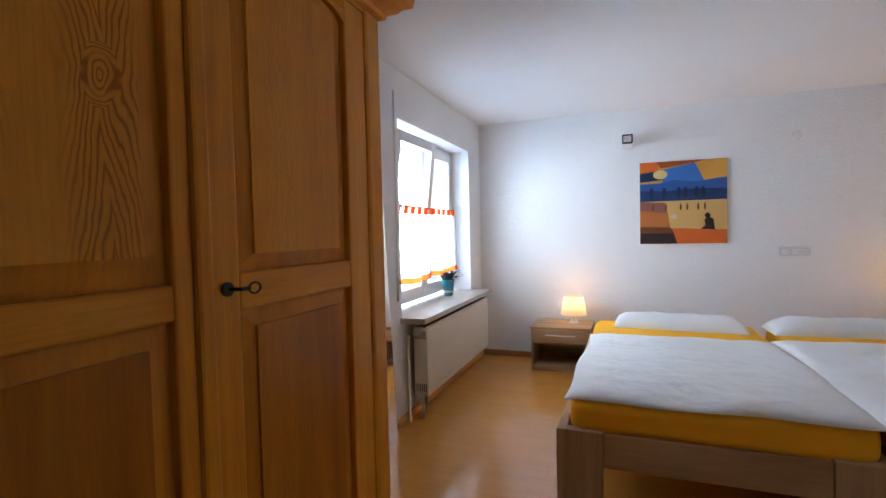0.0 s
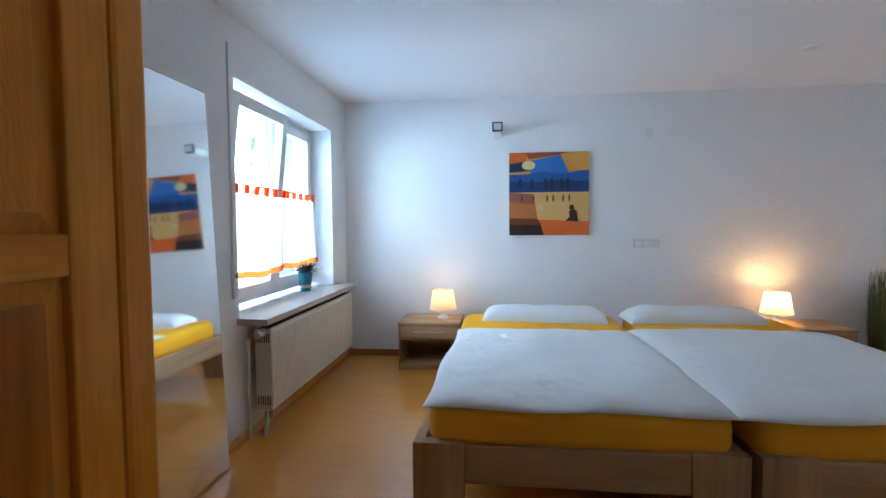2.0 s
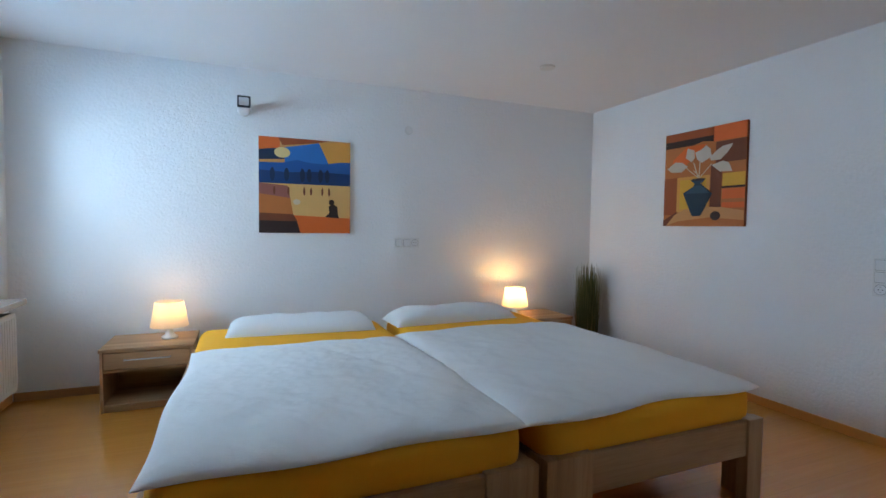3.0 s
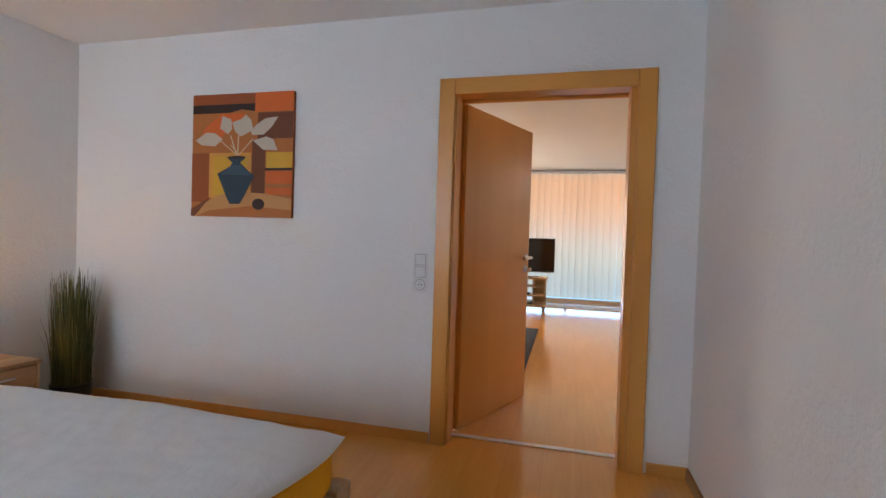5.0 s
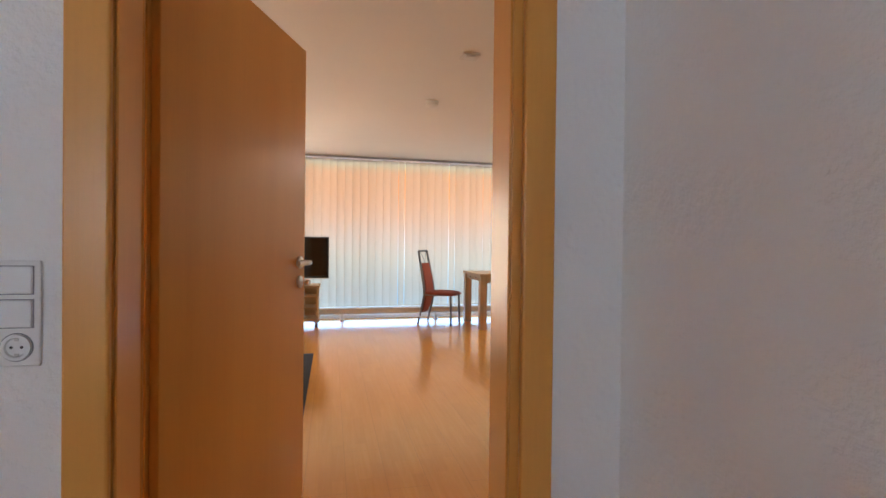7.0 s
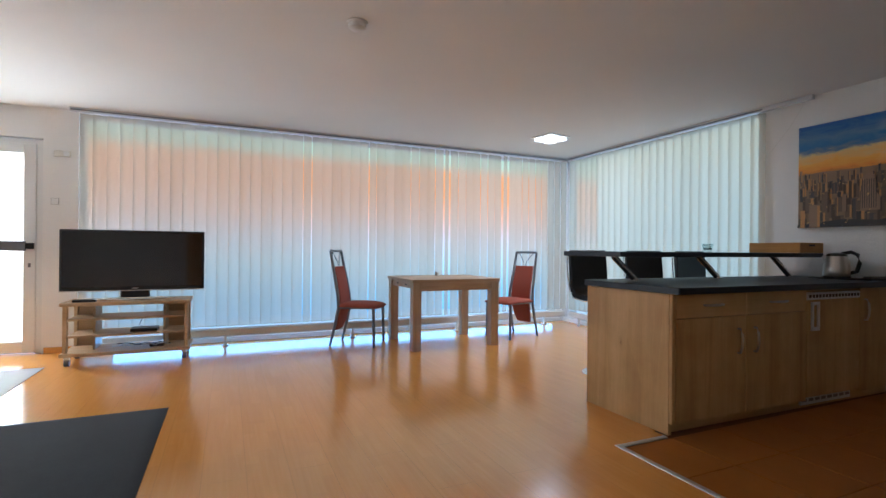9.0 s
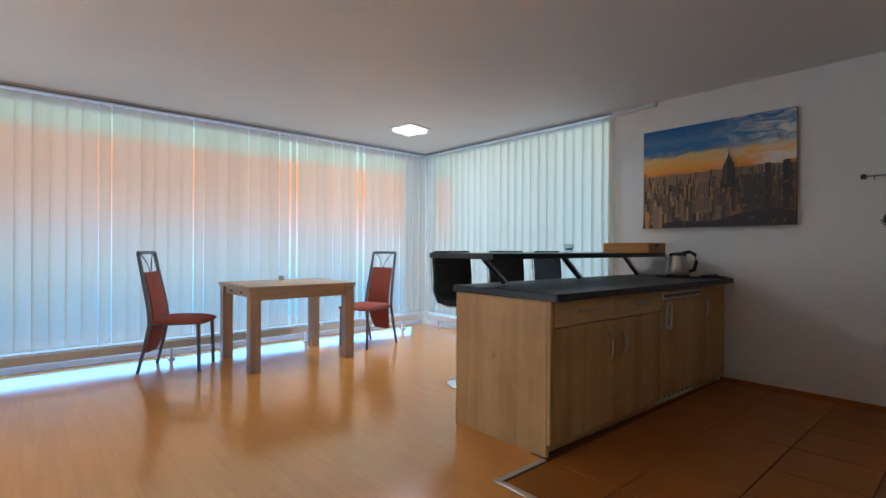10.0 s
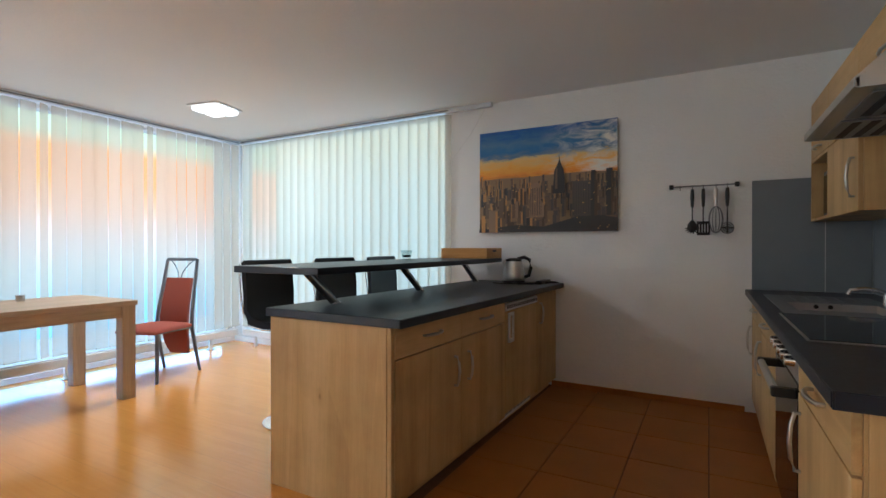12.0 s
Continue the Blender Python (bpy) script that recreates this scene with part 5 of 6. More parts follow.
box("lock_bar", (x - 0.05, x - 0.018, 4.40, 5.18, 1.02, 1.12), M["greymetal"], leafp, 0.006, "dark grey security bar")
box("lock_case", (x - 0.055, x - 0.018, 4.335, 4.40, 1.04, 1.10), M["black"], leafp, 0.004, "black lock case")
box("keyhole_plate", (x - 0.024, x - 0.018, 4.362, 4.384, 0.86, 0.90), M["greymetal"], leafp, 0.002, "small grey lock plate")
plate("wall_switch", "small white switch beside the terrace door", "switch", (LE, 4.17, 1.52), -90, ["switch"], True, 0.062)
sens = thing("wall_sensor", "small cream sensor box beside the terrace door", "sensor", (LE, 4.11, 2.0))
box("sensor_body", (-0.035, 0.0, -0.07, 0.07, -0.032, 0.032), M["radiator"], sens, 0.012)
box("sensor_cap", (-0.045, -0.03, -0.062, -0.012, -0.026, 0.026), M["pvc"], sens, 0.006, "white sensor lens")


# ---- television on its stand ----
def tv_stand():
    y0, w, x0, dp = 2.93, 0.985, 10.10, 0.42
    s = thing("tv_stand", "maple decor television stand on castors with open shelves", "tv stand", (x0, y0, 0))
    box("top", (-0.02, dp, -0.02, w + 0.02, 0.535, 0.567), M["tvstand"], s, 0.006)
    box("bottom", (-0.02, dp, -0.02, w + 0.02, 0.085, 0.117), M["tvstand"], s, 0.006)
    for y in (0.0, w - 0.03):
        box("post", (0.0, 0.06, y, y + 0.03, 0.117, 0.535), M["tvstand"], s, 0.004)
        box("post", (dp - 0.06, dp - 0.005, y, y + 0.03, 0.117, 0.535), M["tvstand"], s, 0.004)
    for y in (0.20, w - 0.22):
        box("divider", (0.12, dp - 0.03, y, y + 0.02, 0.117, 0.535), M["tvstand"], s, 0.002)
    for y in (0.03, w - 0.20):
        box("side_back", (dp - 0.03, dp - 0.018, y, y + 0.17, 0.117, 0.535), M["tvstand"], s, 0.001)
    for z in (0.25, 0.40):
        box("shelf", (0.01, dp - 0.01, 0.03, w - 0.03, z, z + 0.02), M["tvstand"], s, 0.003)
    for y in (0.03, w - 0.03):
        for xx in (0.03, dp - 0.05):
            bm = bmesh.new()
            tube(bm, [(xx, y - 0.018, 0.03), (xx, y + 0.018, 0.03)], 0.03, 16)
            c = part("castor", bm, M["greymetal"], s, "grey castor", smooth=40)
            box("castor_fork", (xx - 0.012, xx + 0.012, y - 0.022, y + 0.022, 0.055, 0.087), M["steel"], c, 0.003)
    return s


tv_stand()
tv = thing("television", "large black flat television with a chrome stand", "television", (10.26, 3.392, 0.568))
box("housing", (0.0, 0.05, -0.592, 0.592, 0.085, 0.66), M["black"], tv, 0.008)
box("back_bulge", (0.05, 0.09, -0.4, 0.4, 0.15, 0.55), M["black"], tv, 0.02)
box("screen", (-0.002, 0.002, -0.57, 0.57, 0.125, 0.64), M["blackglass"], tv, 0.001, "dark glossy screen")
box("lower_trim", (-0.004, 0.01, -0.592, 0.592, 0.083, 0.092), M["steel"], tv, 0.002, "steel trim")
box("badge", (-0.004, 0.0, -0.03, 0.03, 0.105, 0.112), M["alu"], tv, 0.001, "pale maker's bar")
box("neck", (0.01, 0.06, -0.12, 0.12, 0.02, 0.1), M["black"], tv, 0.008)
bm = bmesh.new()
arcp = [(-0.10 + 0.10 * (t / 10 - 1) ** 2 * 0.9, 0.34 * (t / 10 - 1), 0.012) for t in range(21)]
tube(bm, arcp, 0.009, 8)
part("stand_foot", bm, M["chrome"], tv, "curved chrome foot", smooth=50)
remote = thing("remote_control", "black remote control lying by the television", "remote", (10.13, 3.76, 0.567))
box("body", (-0.022, 0.022, -0.09, 0.09, 0.001, 0.022), M["black"], remote, 0.006)
box("buttons", (-0.014, 0.014, -0.07, 0.06, 0.022, 0.0245), M["greymetal"], remote, 0.001, "grey keys")
rec = thing("set_top_box", "flat black receiver on the stand's shelf", "receiver", (10.22, 3.30, 0.27))
box("case", (-0.08, 0.08, -0.11, 0.11, 0.004, 0.035), M["black"], rec, 0.004)
for dy in (-0.08, 0.08):
    box("rubber_foot", (-0.06, -0.04, dy - 0.01, dy + 0.01, 0.0, 0.005), M["grille"], rec, 0.001)
cab = thing("cable_bundle", "tangle of white and black cables on the lower shelf", "cables", (10.24, 3.3, 0.117))
rnd = random.Random(6)
for k in range(5):
    pts, p0 = [], Vector((rnd.uniform(-0.05, 0.08), 0.2, 0.01))
    for i in range(26):
        u = i / 25
        pts.append((p0.x + 0.05 * math.sin(u * 9 + k), 0.22 - 0.42 * u + 0.03 * math.sin(u * 14 + 2 * k), 0.008 + 0.012 * abs(math.sin(u * 8 + k)) + 0.004 * k))
    piped("cable", pts, 0.004, M["white"] if k % 2 == 0 else M["black"], cab, 6)
box("plug_strip", (-0.05, 0.0, -0.16, -0.04, 0.0, 0.035), M["black"], cab, 0.005, "black plug strip")
piped("hanging_cable", [(0.07, 0.02, 0.30), (0.06, 0.06, 0.2), (0.05, -0.02, 0.165), (0.06, -0.1, 0.175)], 0.0035, M["black"], cab, 6)


# ---- rugs ----
rug = soft("rug", "charcoal woven rug with straight edges on the laminate", "rug",
           dict(x0=6.25, x1=8.51, y0=2.935, y1=4.5, z0=0.001, thick=0.011, nx=60, ny=44, px=80, py=80, wrinkle=0.002, freq=3.0, seed=2.0), M["rug"])
soft("door_mat", "pale grey mat in front of the terrace door", "mat",
     dict(x0=9.15, x1=10.13, y0=4.045, y1=4.75, z0=0.001, thick=0.008, nx=24, ny=20, px=80, py=80, wrinkle=0.001, freq=3.0, seed=5.0), M["mat"])


# ---- dining table and chairs ----
def dining_table():
    x0, x1, y0, y1, h = 9.56, 10.40, -0.215, 0.815, 0.752
    t = thing("dining_table", "light oak decor dining table with square legs", "table", (x0, y0, 0))
    w, l = x1 - x0, y1 - y0
    box("tabletop", (-0.012, w + 0.012, -0.012, l + 0.012, h - 0.036, h), M["table"], t, 0.004)
    for xx in (0, w - 0.095):
        for yy in (0, l - 0.095):
            box("leg", (xx, xx + 0.095, yy, yy + 0.095, 0, h - 0.036), M["table_z"], t, 0.004)
    for xx in (0.012, w - 0.034):
        box("apron", (xx, xx + 0.022, 0.095, l - 0.095, h - 0.125, h - 0.036), M["table"], t, 0.002)
    for yy in (0.02, l - 0.05):
        box("apron", (0.095, w - 0.095, yy, yy + 0.03, h - 0.105, h - 0.036), M["table"], t, 0.008)
    for k in (0.3, 0.62):
        box("extension_slot", (w * k, w * k + 0.05, l - 0.0165, l - 0.0155 + 0.003, h - 0.075, h - 0.06), M["grille"], t, 0.001, "dark runner slot")
    return t


dining_table()
cup = thing("candle_glass", "small pale tea light on the table", "candle", (10.25, 0.25, 0.752))
turned("holder", [(0.0, 0.0), (0.026, 0.0), (0.03, 0.045), (0.027, 0.045), (0.024, 0.006), (0.0, 0.006)], M["marble"], cup, 20, capped=False)
turned("wax", [(0.0, 0.006), (0.022, 0.006), (0.022, 0.03), (0.0, 0.03)], M["white"], cup, 16, capped=False)


def dining_chair():
    """Faces local +y; the seat's back edge lies at y = 0."""
    c = thing("dining_chair", "grey steel chair with brick red seat and tall back panel", "chair", group="chairs at the table")
    hw = 0.205
    for s in (-1, 1):
        # one bent tube a side: back leg, bending into the raked back
        piped("back_post", [(s * 0.20, -0.10, 0.0), (s * 0.198, -0.045, 0.22), (s * 0.195, -0.005, 0.42), (s * 0.19, -0.015, 0.55), (s * 0.175, -0.065, 0.80), (s * 0.168, -0.11, 1.035)], [0.013, 0.016, 0.018, 0.018, 0.017, 0.016], M["greymetal"], c, 10)
        piped("front_leg", [(s * 0.20, 0.40, 0.0), (s * 0.195, 0.39, 0.425)], [0.015, 0.018], M["greymetal"], c, 10)
        piped("seat_rail", [(s * 0.193, 0.39, 0.425), (s * 0.193, 0.0, 0.42)], 0.011, M["greymetal"], c, 8)
    piped("cross_rail", [(-0.195, 0.39, 0.42), (0.195, 0.39, 0.42)], 0.011, M["greymetal"], c, 8)
    piped("top_rail", [(-0.168, -0.11, 1.035), (-0.16, -0.113, 1.045), (0.16, -0.113, 1.045), (0.168, -0.11, 1.035)], 0.016, M["greymetal"], c, 10)
    for s in (-1, 1):
        piped("back_ornament", [(s * 0.012, -0.077, 0.87), (s * 0.03, -0.086, 0.93), (s * 0.075, -0.1, 0.99), (s * 0.13, -0.112, 1.038)], 0.005, M["greymetal"], c, 6, "bent steel ornament")
    bm = bmesh.new()
    # padded seat, rounded in plan and drooping to the front
    nx, ny = 16, 16
    grid = []
    for lay, zz in ((0, 0.425), (1, 0.0)):
        rows = []
        for j in range(ny + 1):
            row = []
            for i in range(nx + 1):
                u, v = 2 * i / nx - 1, 2 * j / ny - 1
                k = math.sqrt(max(1e-6, 1 - 0.5 * min(1, v * v))) if abs(u) > 0 else 1
                xx, yy = u * math.sqrt(1 - v * v * 0.16) * 0.225, 0.21 + v * math.sqrt(1 - u * u * 0.14) * 0.235
                dome = (1 - u ** 4) ** 0.5 * (1 - v ** 4) ** 0.5 if abs(u) < 1 and abs(v) < 1 else 0
                z = 0.432 - 0.008 * dome if lay == 0 else 0.446 + 0.03 * dome
                row.append(bm.verts.new((xx, yy, z - (0.012 * max(0, v) ** 2))))
            rows.append(row)
        grid.append(rows)
    for lay, rows in enumerate(grid):
        for j in range(ny):
            for i in range(nx):
                q = (rows[j][i], rows[j][i + 1], rows[j + 1][i + 1], rows[j + 1][i])
                bm.faces.new(q if lay else q[::-1])
    rim = lambda r: [r[0][i] for i in range(nx + 1)] + [r[j][nx] for j in range(1, ny + 1)] + [r[ny][i] for i in range(nx - 1, -1, -1)] + [r[j][0] for j in range(ny - 1, 0, -1)]
    a, b = rim(grid[0]), rim(grid[1])
    for i in range(len(a)):
        j = (i + 1) % len(a)
        bm.faces.new((a[i], a[j], b[j], b[i]))
    part("seat", bm, M["redcloth"], c, "brick red padded seat", smooth=60)
    # long upholstered back, running down behind the seat
    bm = bmesh.new()
    prof = [(-0.075, 0.16, 0.10), (-0.04, 0.25, 0.125), (-0.008, 0.40, 0.145), (-0.006, 0.50, 0.15), (-0.03, 0.65, 0.145), (-0.06, 0.78, 0.14), (-0.079, 0.87, 0.137)]
    fr, bk = [], []
    for y, z, w in prof:
        fr.append([bm.verts.new((u * w, y + 0.014 + 0.006 * (1 - u * u), z)) for u in (-1, -0.6, 0, 0.6, 1)])
        bk.append([bm.verts.new((u * w, y - 0.014, z)) for u in (-1, -0.6, 0, 0.6, 1)])
    for k in range(len(prof) - 1):
        for i in range(4):
            bm.faces.new((fr[k][i], fr[k + 1][i], fr[k + 1][i + 1], fr[k][i + 1]))
            bm.faces.new((bk[k][i], bk[k][i + 1], bk[k + 1][i + 1], bk[k + 1][i]))
        for i in (0, 4):
            bm.faces.new((fr[k][i], bk[k][i], bk[k + 1][i], fr[k + 1][i]))
    for k in (0, -1):
        for i in range(4):
            bm.faces.new((fr[k][i], fr[k][i + 1], bk[k][i + 1], bk[k][i]))
    part("backrest", bm, M["redcloth"], c, "brick red upholstered back panel", smooth=50)
    return c


chair = dining_chair()
chair.matrix_basis = pose(10.31, 1.36, 0, 0, 0, math.degrees(math.atan2(-0.848, -0.53)) - 90)
chair2 = copy_thing(chair, pose(10.06, -0.83, 0, 0, 0, math.degrees(math.atan2(0.966, -0.26)) - 90))


# ---- kitchen island with bar ----
IX0, IX1, IY0 = 6.84, 7.50, 0.235
ISLE = Matrix.Translation((IX0, IY0, 0)) @ pose(0, 0, 0, 0, 0, -1.2) @ Matrix.Translation((-IX0, -IY0, 0))   # the island stands slightly askew


def bow_handle(name, c, along, length, parent, out=(-1, 0, 0), material="steel"):
    o, a = Vector(out), Vector(along)
    c = Vector(c)
    pts = [c - a * length / 2, c - a * length / 2 + o * 0.016, c - a * length * 0.3 + o * 0.027, c + o * 0.031, c + a * length * 0.3 + o * 0.027, c + a * length / 2 + o * 0.016, c + a * length / 2]
    return piped(name, pts, [0.006, 0.0065, 0.007, 0.0075, 0.007, 0.0065, 0.006], M[material], parent, 10, "bowed steel handle")


def base_unit(name, label, y1, y0, kind):
    """An island unit between y0 and y1 (y1 the larger), fronts facing -x."""
    u = thing(name, label, "cabinet", (0, 0, 0), group="island units")
    u.matrix_basis = ISLE
    box("carcass", (IX0 + 0.02, IX1 - 0.02, y0 + 0.001, y1 - 0.001, 0.10, 0.822), M["kit"], u, 0.001)
    box("plinth", (IX0 + 0.06, IX1 - 0.02, y0 + 0.001, y1 - 0.001, 0.0, 0.10), M["kit_y"], u, 0.0)
    g = 0.0025
    if kind == "drawer":
        mid = (y0 + y1) / 2
        for a, b, hy in ((y0, mid, mid - 0.045), (mid, y1, mid + 0.045)):
            d = box("door", (IX0, IX0 + 0.019, a + g, b - g, 0.07, 0.675), M["kit"], u, 0.002)
            bow_handle("handle", (IX0, hy + (0.03 if hy > mid else -0.03), 0.52), (0, 0, 1), 0.15, d)
        for a, b in ((y0, mid), (mid, y1)):
            d = box("drawer", (IX0, IX0 + 0.019, a + g if a == y0 else a, b - g, 0.681, 0.818), M["kit_y"], u, 0.002)
            bow_handle("handle", (IX0, (a + b) / 2, 0.752), (0, 1, 0), 0.15, d)
    elif kind == "fridge":
        d = box("door", (IX0, IX0 + 0.019, y0 + g, y1 - g, 0.09, 0.745), M["kit"], u, 0.002)
        v = box("vent", (IX0 - 0.004, IX0 + 0.019, y0 + g, y1 - g, 0.75, 0.80), M["white"], u, 0.004, "white ventilation grille")
        n = 16
        for i in range(n):
            yy = y0 + 0.03 + (y1 - y0 - 0.06) * i / (n - 1)
            box("vent_slot", (IX0 - 0.0055, IX0 - 0.0035, yy - 0.012, yy + 0.012, 0.764, 0.786), M["grille"], v, 0.0)
        bm = bmesh.new()
        yc, w2 = y1 - 0.085, 0.042
        for b in ((yc - w2, yc - w2 + 0.018, 0.54, 0.735), (yc + w2 - 0.018, yc + w2, 0.54, 0.735), (yc - w2, yc + w2, 0.54, 0.565), (yc - w2, yc + w2, 0.715, 0.735)):
            slab(bm, IX0 - 0.012, IX0 + 0.001, *b, 0.003)
        part("grip_frame", bm, M["white"], d, "white grip frame")
        lv = box("floor_vent", (IX0 + 0.045, IX0 + 0.06, y0 + 0.02, y1 - 0.02, 0.02, 0.085), M["white"], u, 0.003, "white plinth grille")
        for i in range(8):
            yy = y0 + 0.06 + (y1 - y0 - 0.12) * i / 7
            box("vent_slot", (IX0 + 0.043, IX0 + 0.046, yy - 0.025, yy + 0.025, 0.042, 0.062), M["gap"], lv, 0.0)
    else:
        d = box("door", (IX0, IX0 + 0.019, y0 + g, y1 - g, 0.07, 0.818), M["kit"], u, 0.002)
        bow_handle("handle", (IX0, y1 - 0.06, 0.66), (0, 0, 1), 0.15, d)
    return u


end = thing("end_panel", "knotty oak side panel closing the island", "panel", (0, 0, 0))
box("board", (IX0 + 0.025, IX1 + 0.06, IY0 - 0.02, IY0 + 0.006, 0.0, 0.822), M["kit"], end, 0.002)
box("edge_strip", (IX0, IX0 + 0.022, IY0 - 0.02, IY0 + 0.006, 0.07, 0.822), M["kit"], end, 0.003)
base_unit("base_cabinet", "knotty oak island cabinet with two drawers over doors", IY0 - 0.022, -0.99, "drawer")
base_unit("built_in_fridge", "built in fridge behind a knotty oak front with white grille", -0.99, -1.60, "fridge")
base_unit("base_cabinet", "narrow knotty oak island cabinet beside the wall", -1.60, -2.075, "door")
top = thing("worktop", "anthracite worktop lying on the island", "worktop", (0, 0, 0))
box("slab", (6.775, 7.585, -2.08, 0.265, 0.825, 0.865), M["worktop"], top, 0.004)
box("edge_band", (6.7725, 6.7748, -2.075, 0.26, 0.828, 0.862), M["worktop"], top, 0.0008)
box("edge_band", (6.78, 7.58, 0.2652, 0.2675, 0.828, 0.862), M["worktop"], top, 0.0008)
top.matrix_basis = ISLE
bar = thing("bar_counter", "raised anthracite bar counter on slanting chrome tubes", "bar counter", (0, 0, 0))
box("bar_top", (7.24, 7.82, -1.99, 0.25, 1.032, 1.067), M["worktop"], bar, 0.004)
for y in (-0.045, -0.90, -1.80):
    bm = bmesh.new()
    tube(bm, [(7.395, y, 0.866), (7.44, y + 0.16, 1.032)], 0.021, 18)
    s = part("support_tube", bm, M["chrome"], bar, "slanting chrome tube", smooth=40)
    turned("foot_disc", [(0.0, 0.8655), (0.03, 0.8655), (0.03, 0.872), (0.0, 0.872)], M["chrome"], s, 20, c=(7.395, y), capped=False)


# ---- bar stools ----
def bar_stool():
    s = thing("bar_stool", "black padded bar stool with a chrome pedestal", "stool", group="bar stools")
    turned("base", [(0.0, 0.0), (0.20, 0.0), (0.205, 0.008), (0.19, 0.016), (0.06, 0.026), (0.035, 0.05), (0.0, 0.05)], M["chrome"], s, 36, capped=False)
    piped("column", [(0, 0, 0.04), (0, 0, 0.62)], [0.028, 0.028], M["chrome"], s, 18)
    bm = bmesh.new()
    ringp = [(-0.06 - 0.15 * math.cos(a), 0.16 * math.sin(a), 0.28) for a in [radians(-110 + 22 * i) for i in range(11)]]
    tube(bm, [(0, -0.0, 0.28)] + ringp[:1], 0.008, 8)
    tube(bm, ringp, 0.010, 8)
    part("footrest", bm, M["chrome"], s, "chrome foot ring", smooth=50)
    # one bent shell: seat rolling up into the back
    bm = bmesh.new()
    prof = [(-0.20, 0.655), (-0.215, 0.675), (-0.20, 0.695), (-0.1, 0.69), (0.05, 0.685), (0.15, 0.70), (0.20, 0.75), (0.22, 0.85), (0.235, 1.0), (0.24, 1.06), (0.255, 1.075), (0.272, 1.06), (0.27, 0.98), (0.255, 0.83), (0.235, 0.72), (0.18, 0.655), (0.08, 0.635), (-0.1, 0.635)]
    cols = []
    for k in range(9):
        u = k / 4 - 1
        w = 0.215
        cols.append([bm.verts.new((px + 0.02 * (u * u) * (-1 if pz > 0.76 else 0), u * w, pz)) for px, pz in prof])
    for a, b in zip(cols, cols[1:]):
        for i in range(len(prof)):
            j = (i + 1) % len(prof)
            bm.faces.new((a[i], a[j], b[j], b[i]))
    bm.faces.new(cols[0])
    bm.faces.new(cols[-1][::-1])
    part("seat_shell", bm, M["leather"], s, "black padded shell", smooth=50)
    for sy in (-0.218, 0.218):
        piped("shell_rim", [(px, sy, pz) for px, pz in ((-0.2, 0.645), (0.06, 0.637), (0.18, 0.655), (0.235, 0.74), (0.262, 0.9), (0.268, 1.05))], 0.006, M["chrome"], s, 8, "chrome rim")
    return s


stool = bar_stool()
stool.matrix_basis = pose(8.10, -0.44, 0, 0, 0, 4)
copy_thing(stool, pose(8.12, -1.12, 0, 0, 0, -3))
copy_thing(stool, pose(8.13, -1.79, 0, 0, 0, 2))


# ---- things on the island ----
def kettle():
    k = thing("kettle", "brushed steel electric kettle with a black handle", "kettle", (7.10, -1.90, 0.866))
    turned("base", [(0.0, 0.0), (0.092, 0.0), (0.094, 0.018), (0.0, 0.02)], M["black"], k, 28, capped=False)
    turned("body", [(0.0, 0.02), (0.088, 0.02), (0.091, 0.03), (0.088, 0.10), (0.07, 0.178), (0.0, 0.18)], M["steel"], k, 32, capped=False)
    turned("lid", [(0.07, 0.178), (0.062, 0.196), (0.03, 0.205), (0.0, 0.207)], M["black"], k, 24, capped=False)
    piped("handle", [(-0.03, -0.01, 0.198), (-0.085, -0.028, 0.212), (-0.125, -0.042, 0.19), (-0.135, -0.045, 0.125), (-0.118, -0.04, 0.06), (-0.08, -0.027, 0.045)], 0.015, M["black"], k, 10, "black handle")
    bm = bmesh.new()
    tube(bm, [(0.05, 0.03, 0.15), (0.074, 0.045, 0.182)], [0.024, 0.014], 10)
    part("spout", bm, M["steel"], k, smooth=50)
    return k


kettle()
cord = thing("power_cable", "black cable and plug strip lying on the worktop", "cable", (7.0, -1.75, 0.866))
piped("cable", [(0.1, -0.1, 0.006), (0.0, 0.02, 0.006), (-0.1, -0.06, 0.006), (-0.16, -0.16, 0.006), (-0.2, -0.26, 0.008), (-0.235, -0.3, 0.0), (-0.24, -0.29, -0.03), (-0.235, -0.24, -0.04)], 0.008, M["black"], cord, 8)
box("plug_strip", (-0.17, -0.12, -0.3, -0.05, 0.0, 0.028), M["black"], cord, 0.006, "black plug strip")
piped("cable", [(0.22, 0.0, 0.006), (0.12, 0.08, 0.006), (0.02, 0.05, 0.006), (-0.06, -0.05, 0.006)], 0.005, M["black"], cord, 8)
tray = thing("bamboo_box", "low honey coloured bamboo box on the bar", "box", (7.24, -1.985, 1.068))
for b in ((0.0, 0.42, 0.0, 0.012, 0, 0.085), (0.0, 0.42, 0.308, 0.32, 0, 0.085), (0.0, 0.012, 0.012, 0.308, 0, 0.085), (0.408, 0.42, 0.012, 0.308, 0, 0.085)):
    box("side", b, M["box"], tray, 0.002)
box("lid", (0.012, 0.408, 0.012, 0.308, 0.075, 0.083), M["box"], tray, 0.001)
box("bottom", (0.012, 0.408, 0.012, 0.308, 0.0, 0.01), M["box"], tray, 0.001)
box("grip_hole", (-0.001, 0.001, 0.12, 0.2, 0.055, 0.07), M["grille"], tray, 0.0, "dark grip hole")
gl = thing("glass_bowl", "small clear glass bowl on the bar", "glass", (7.64, -1.10, 1.068))
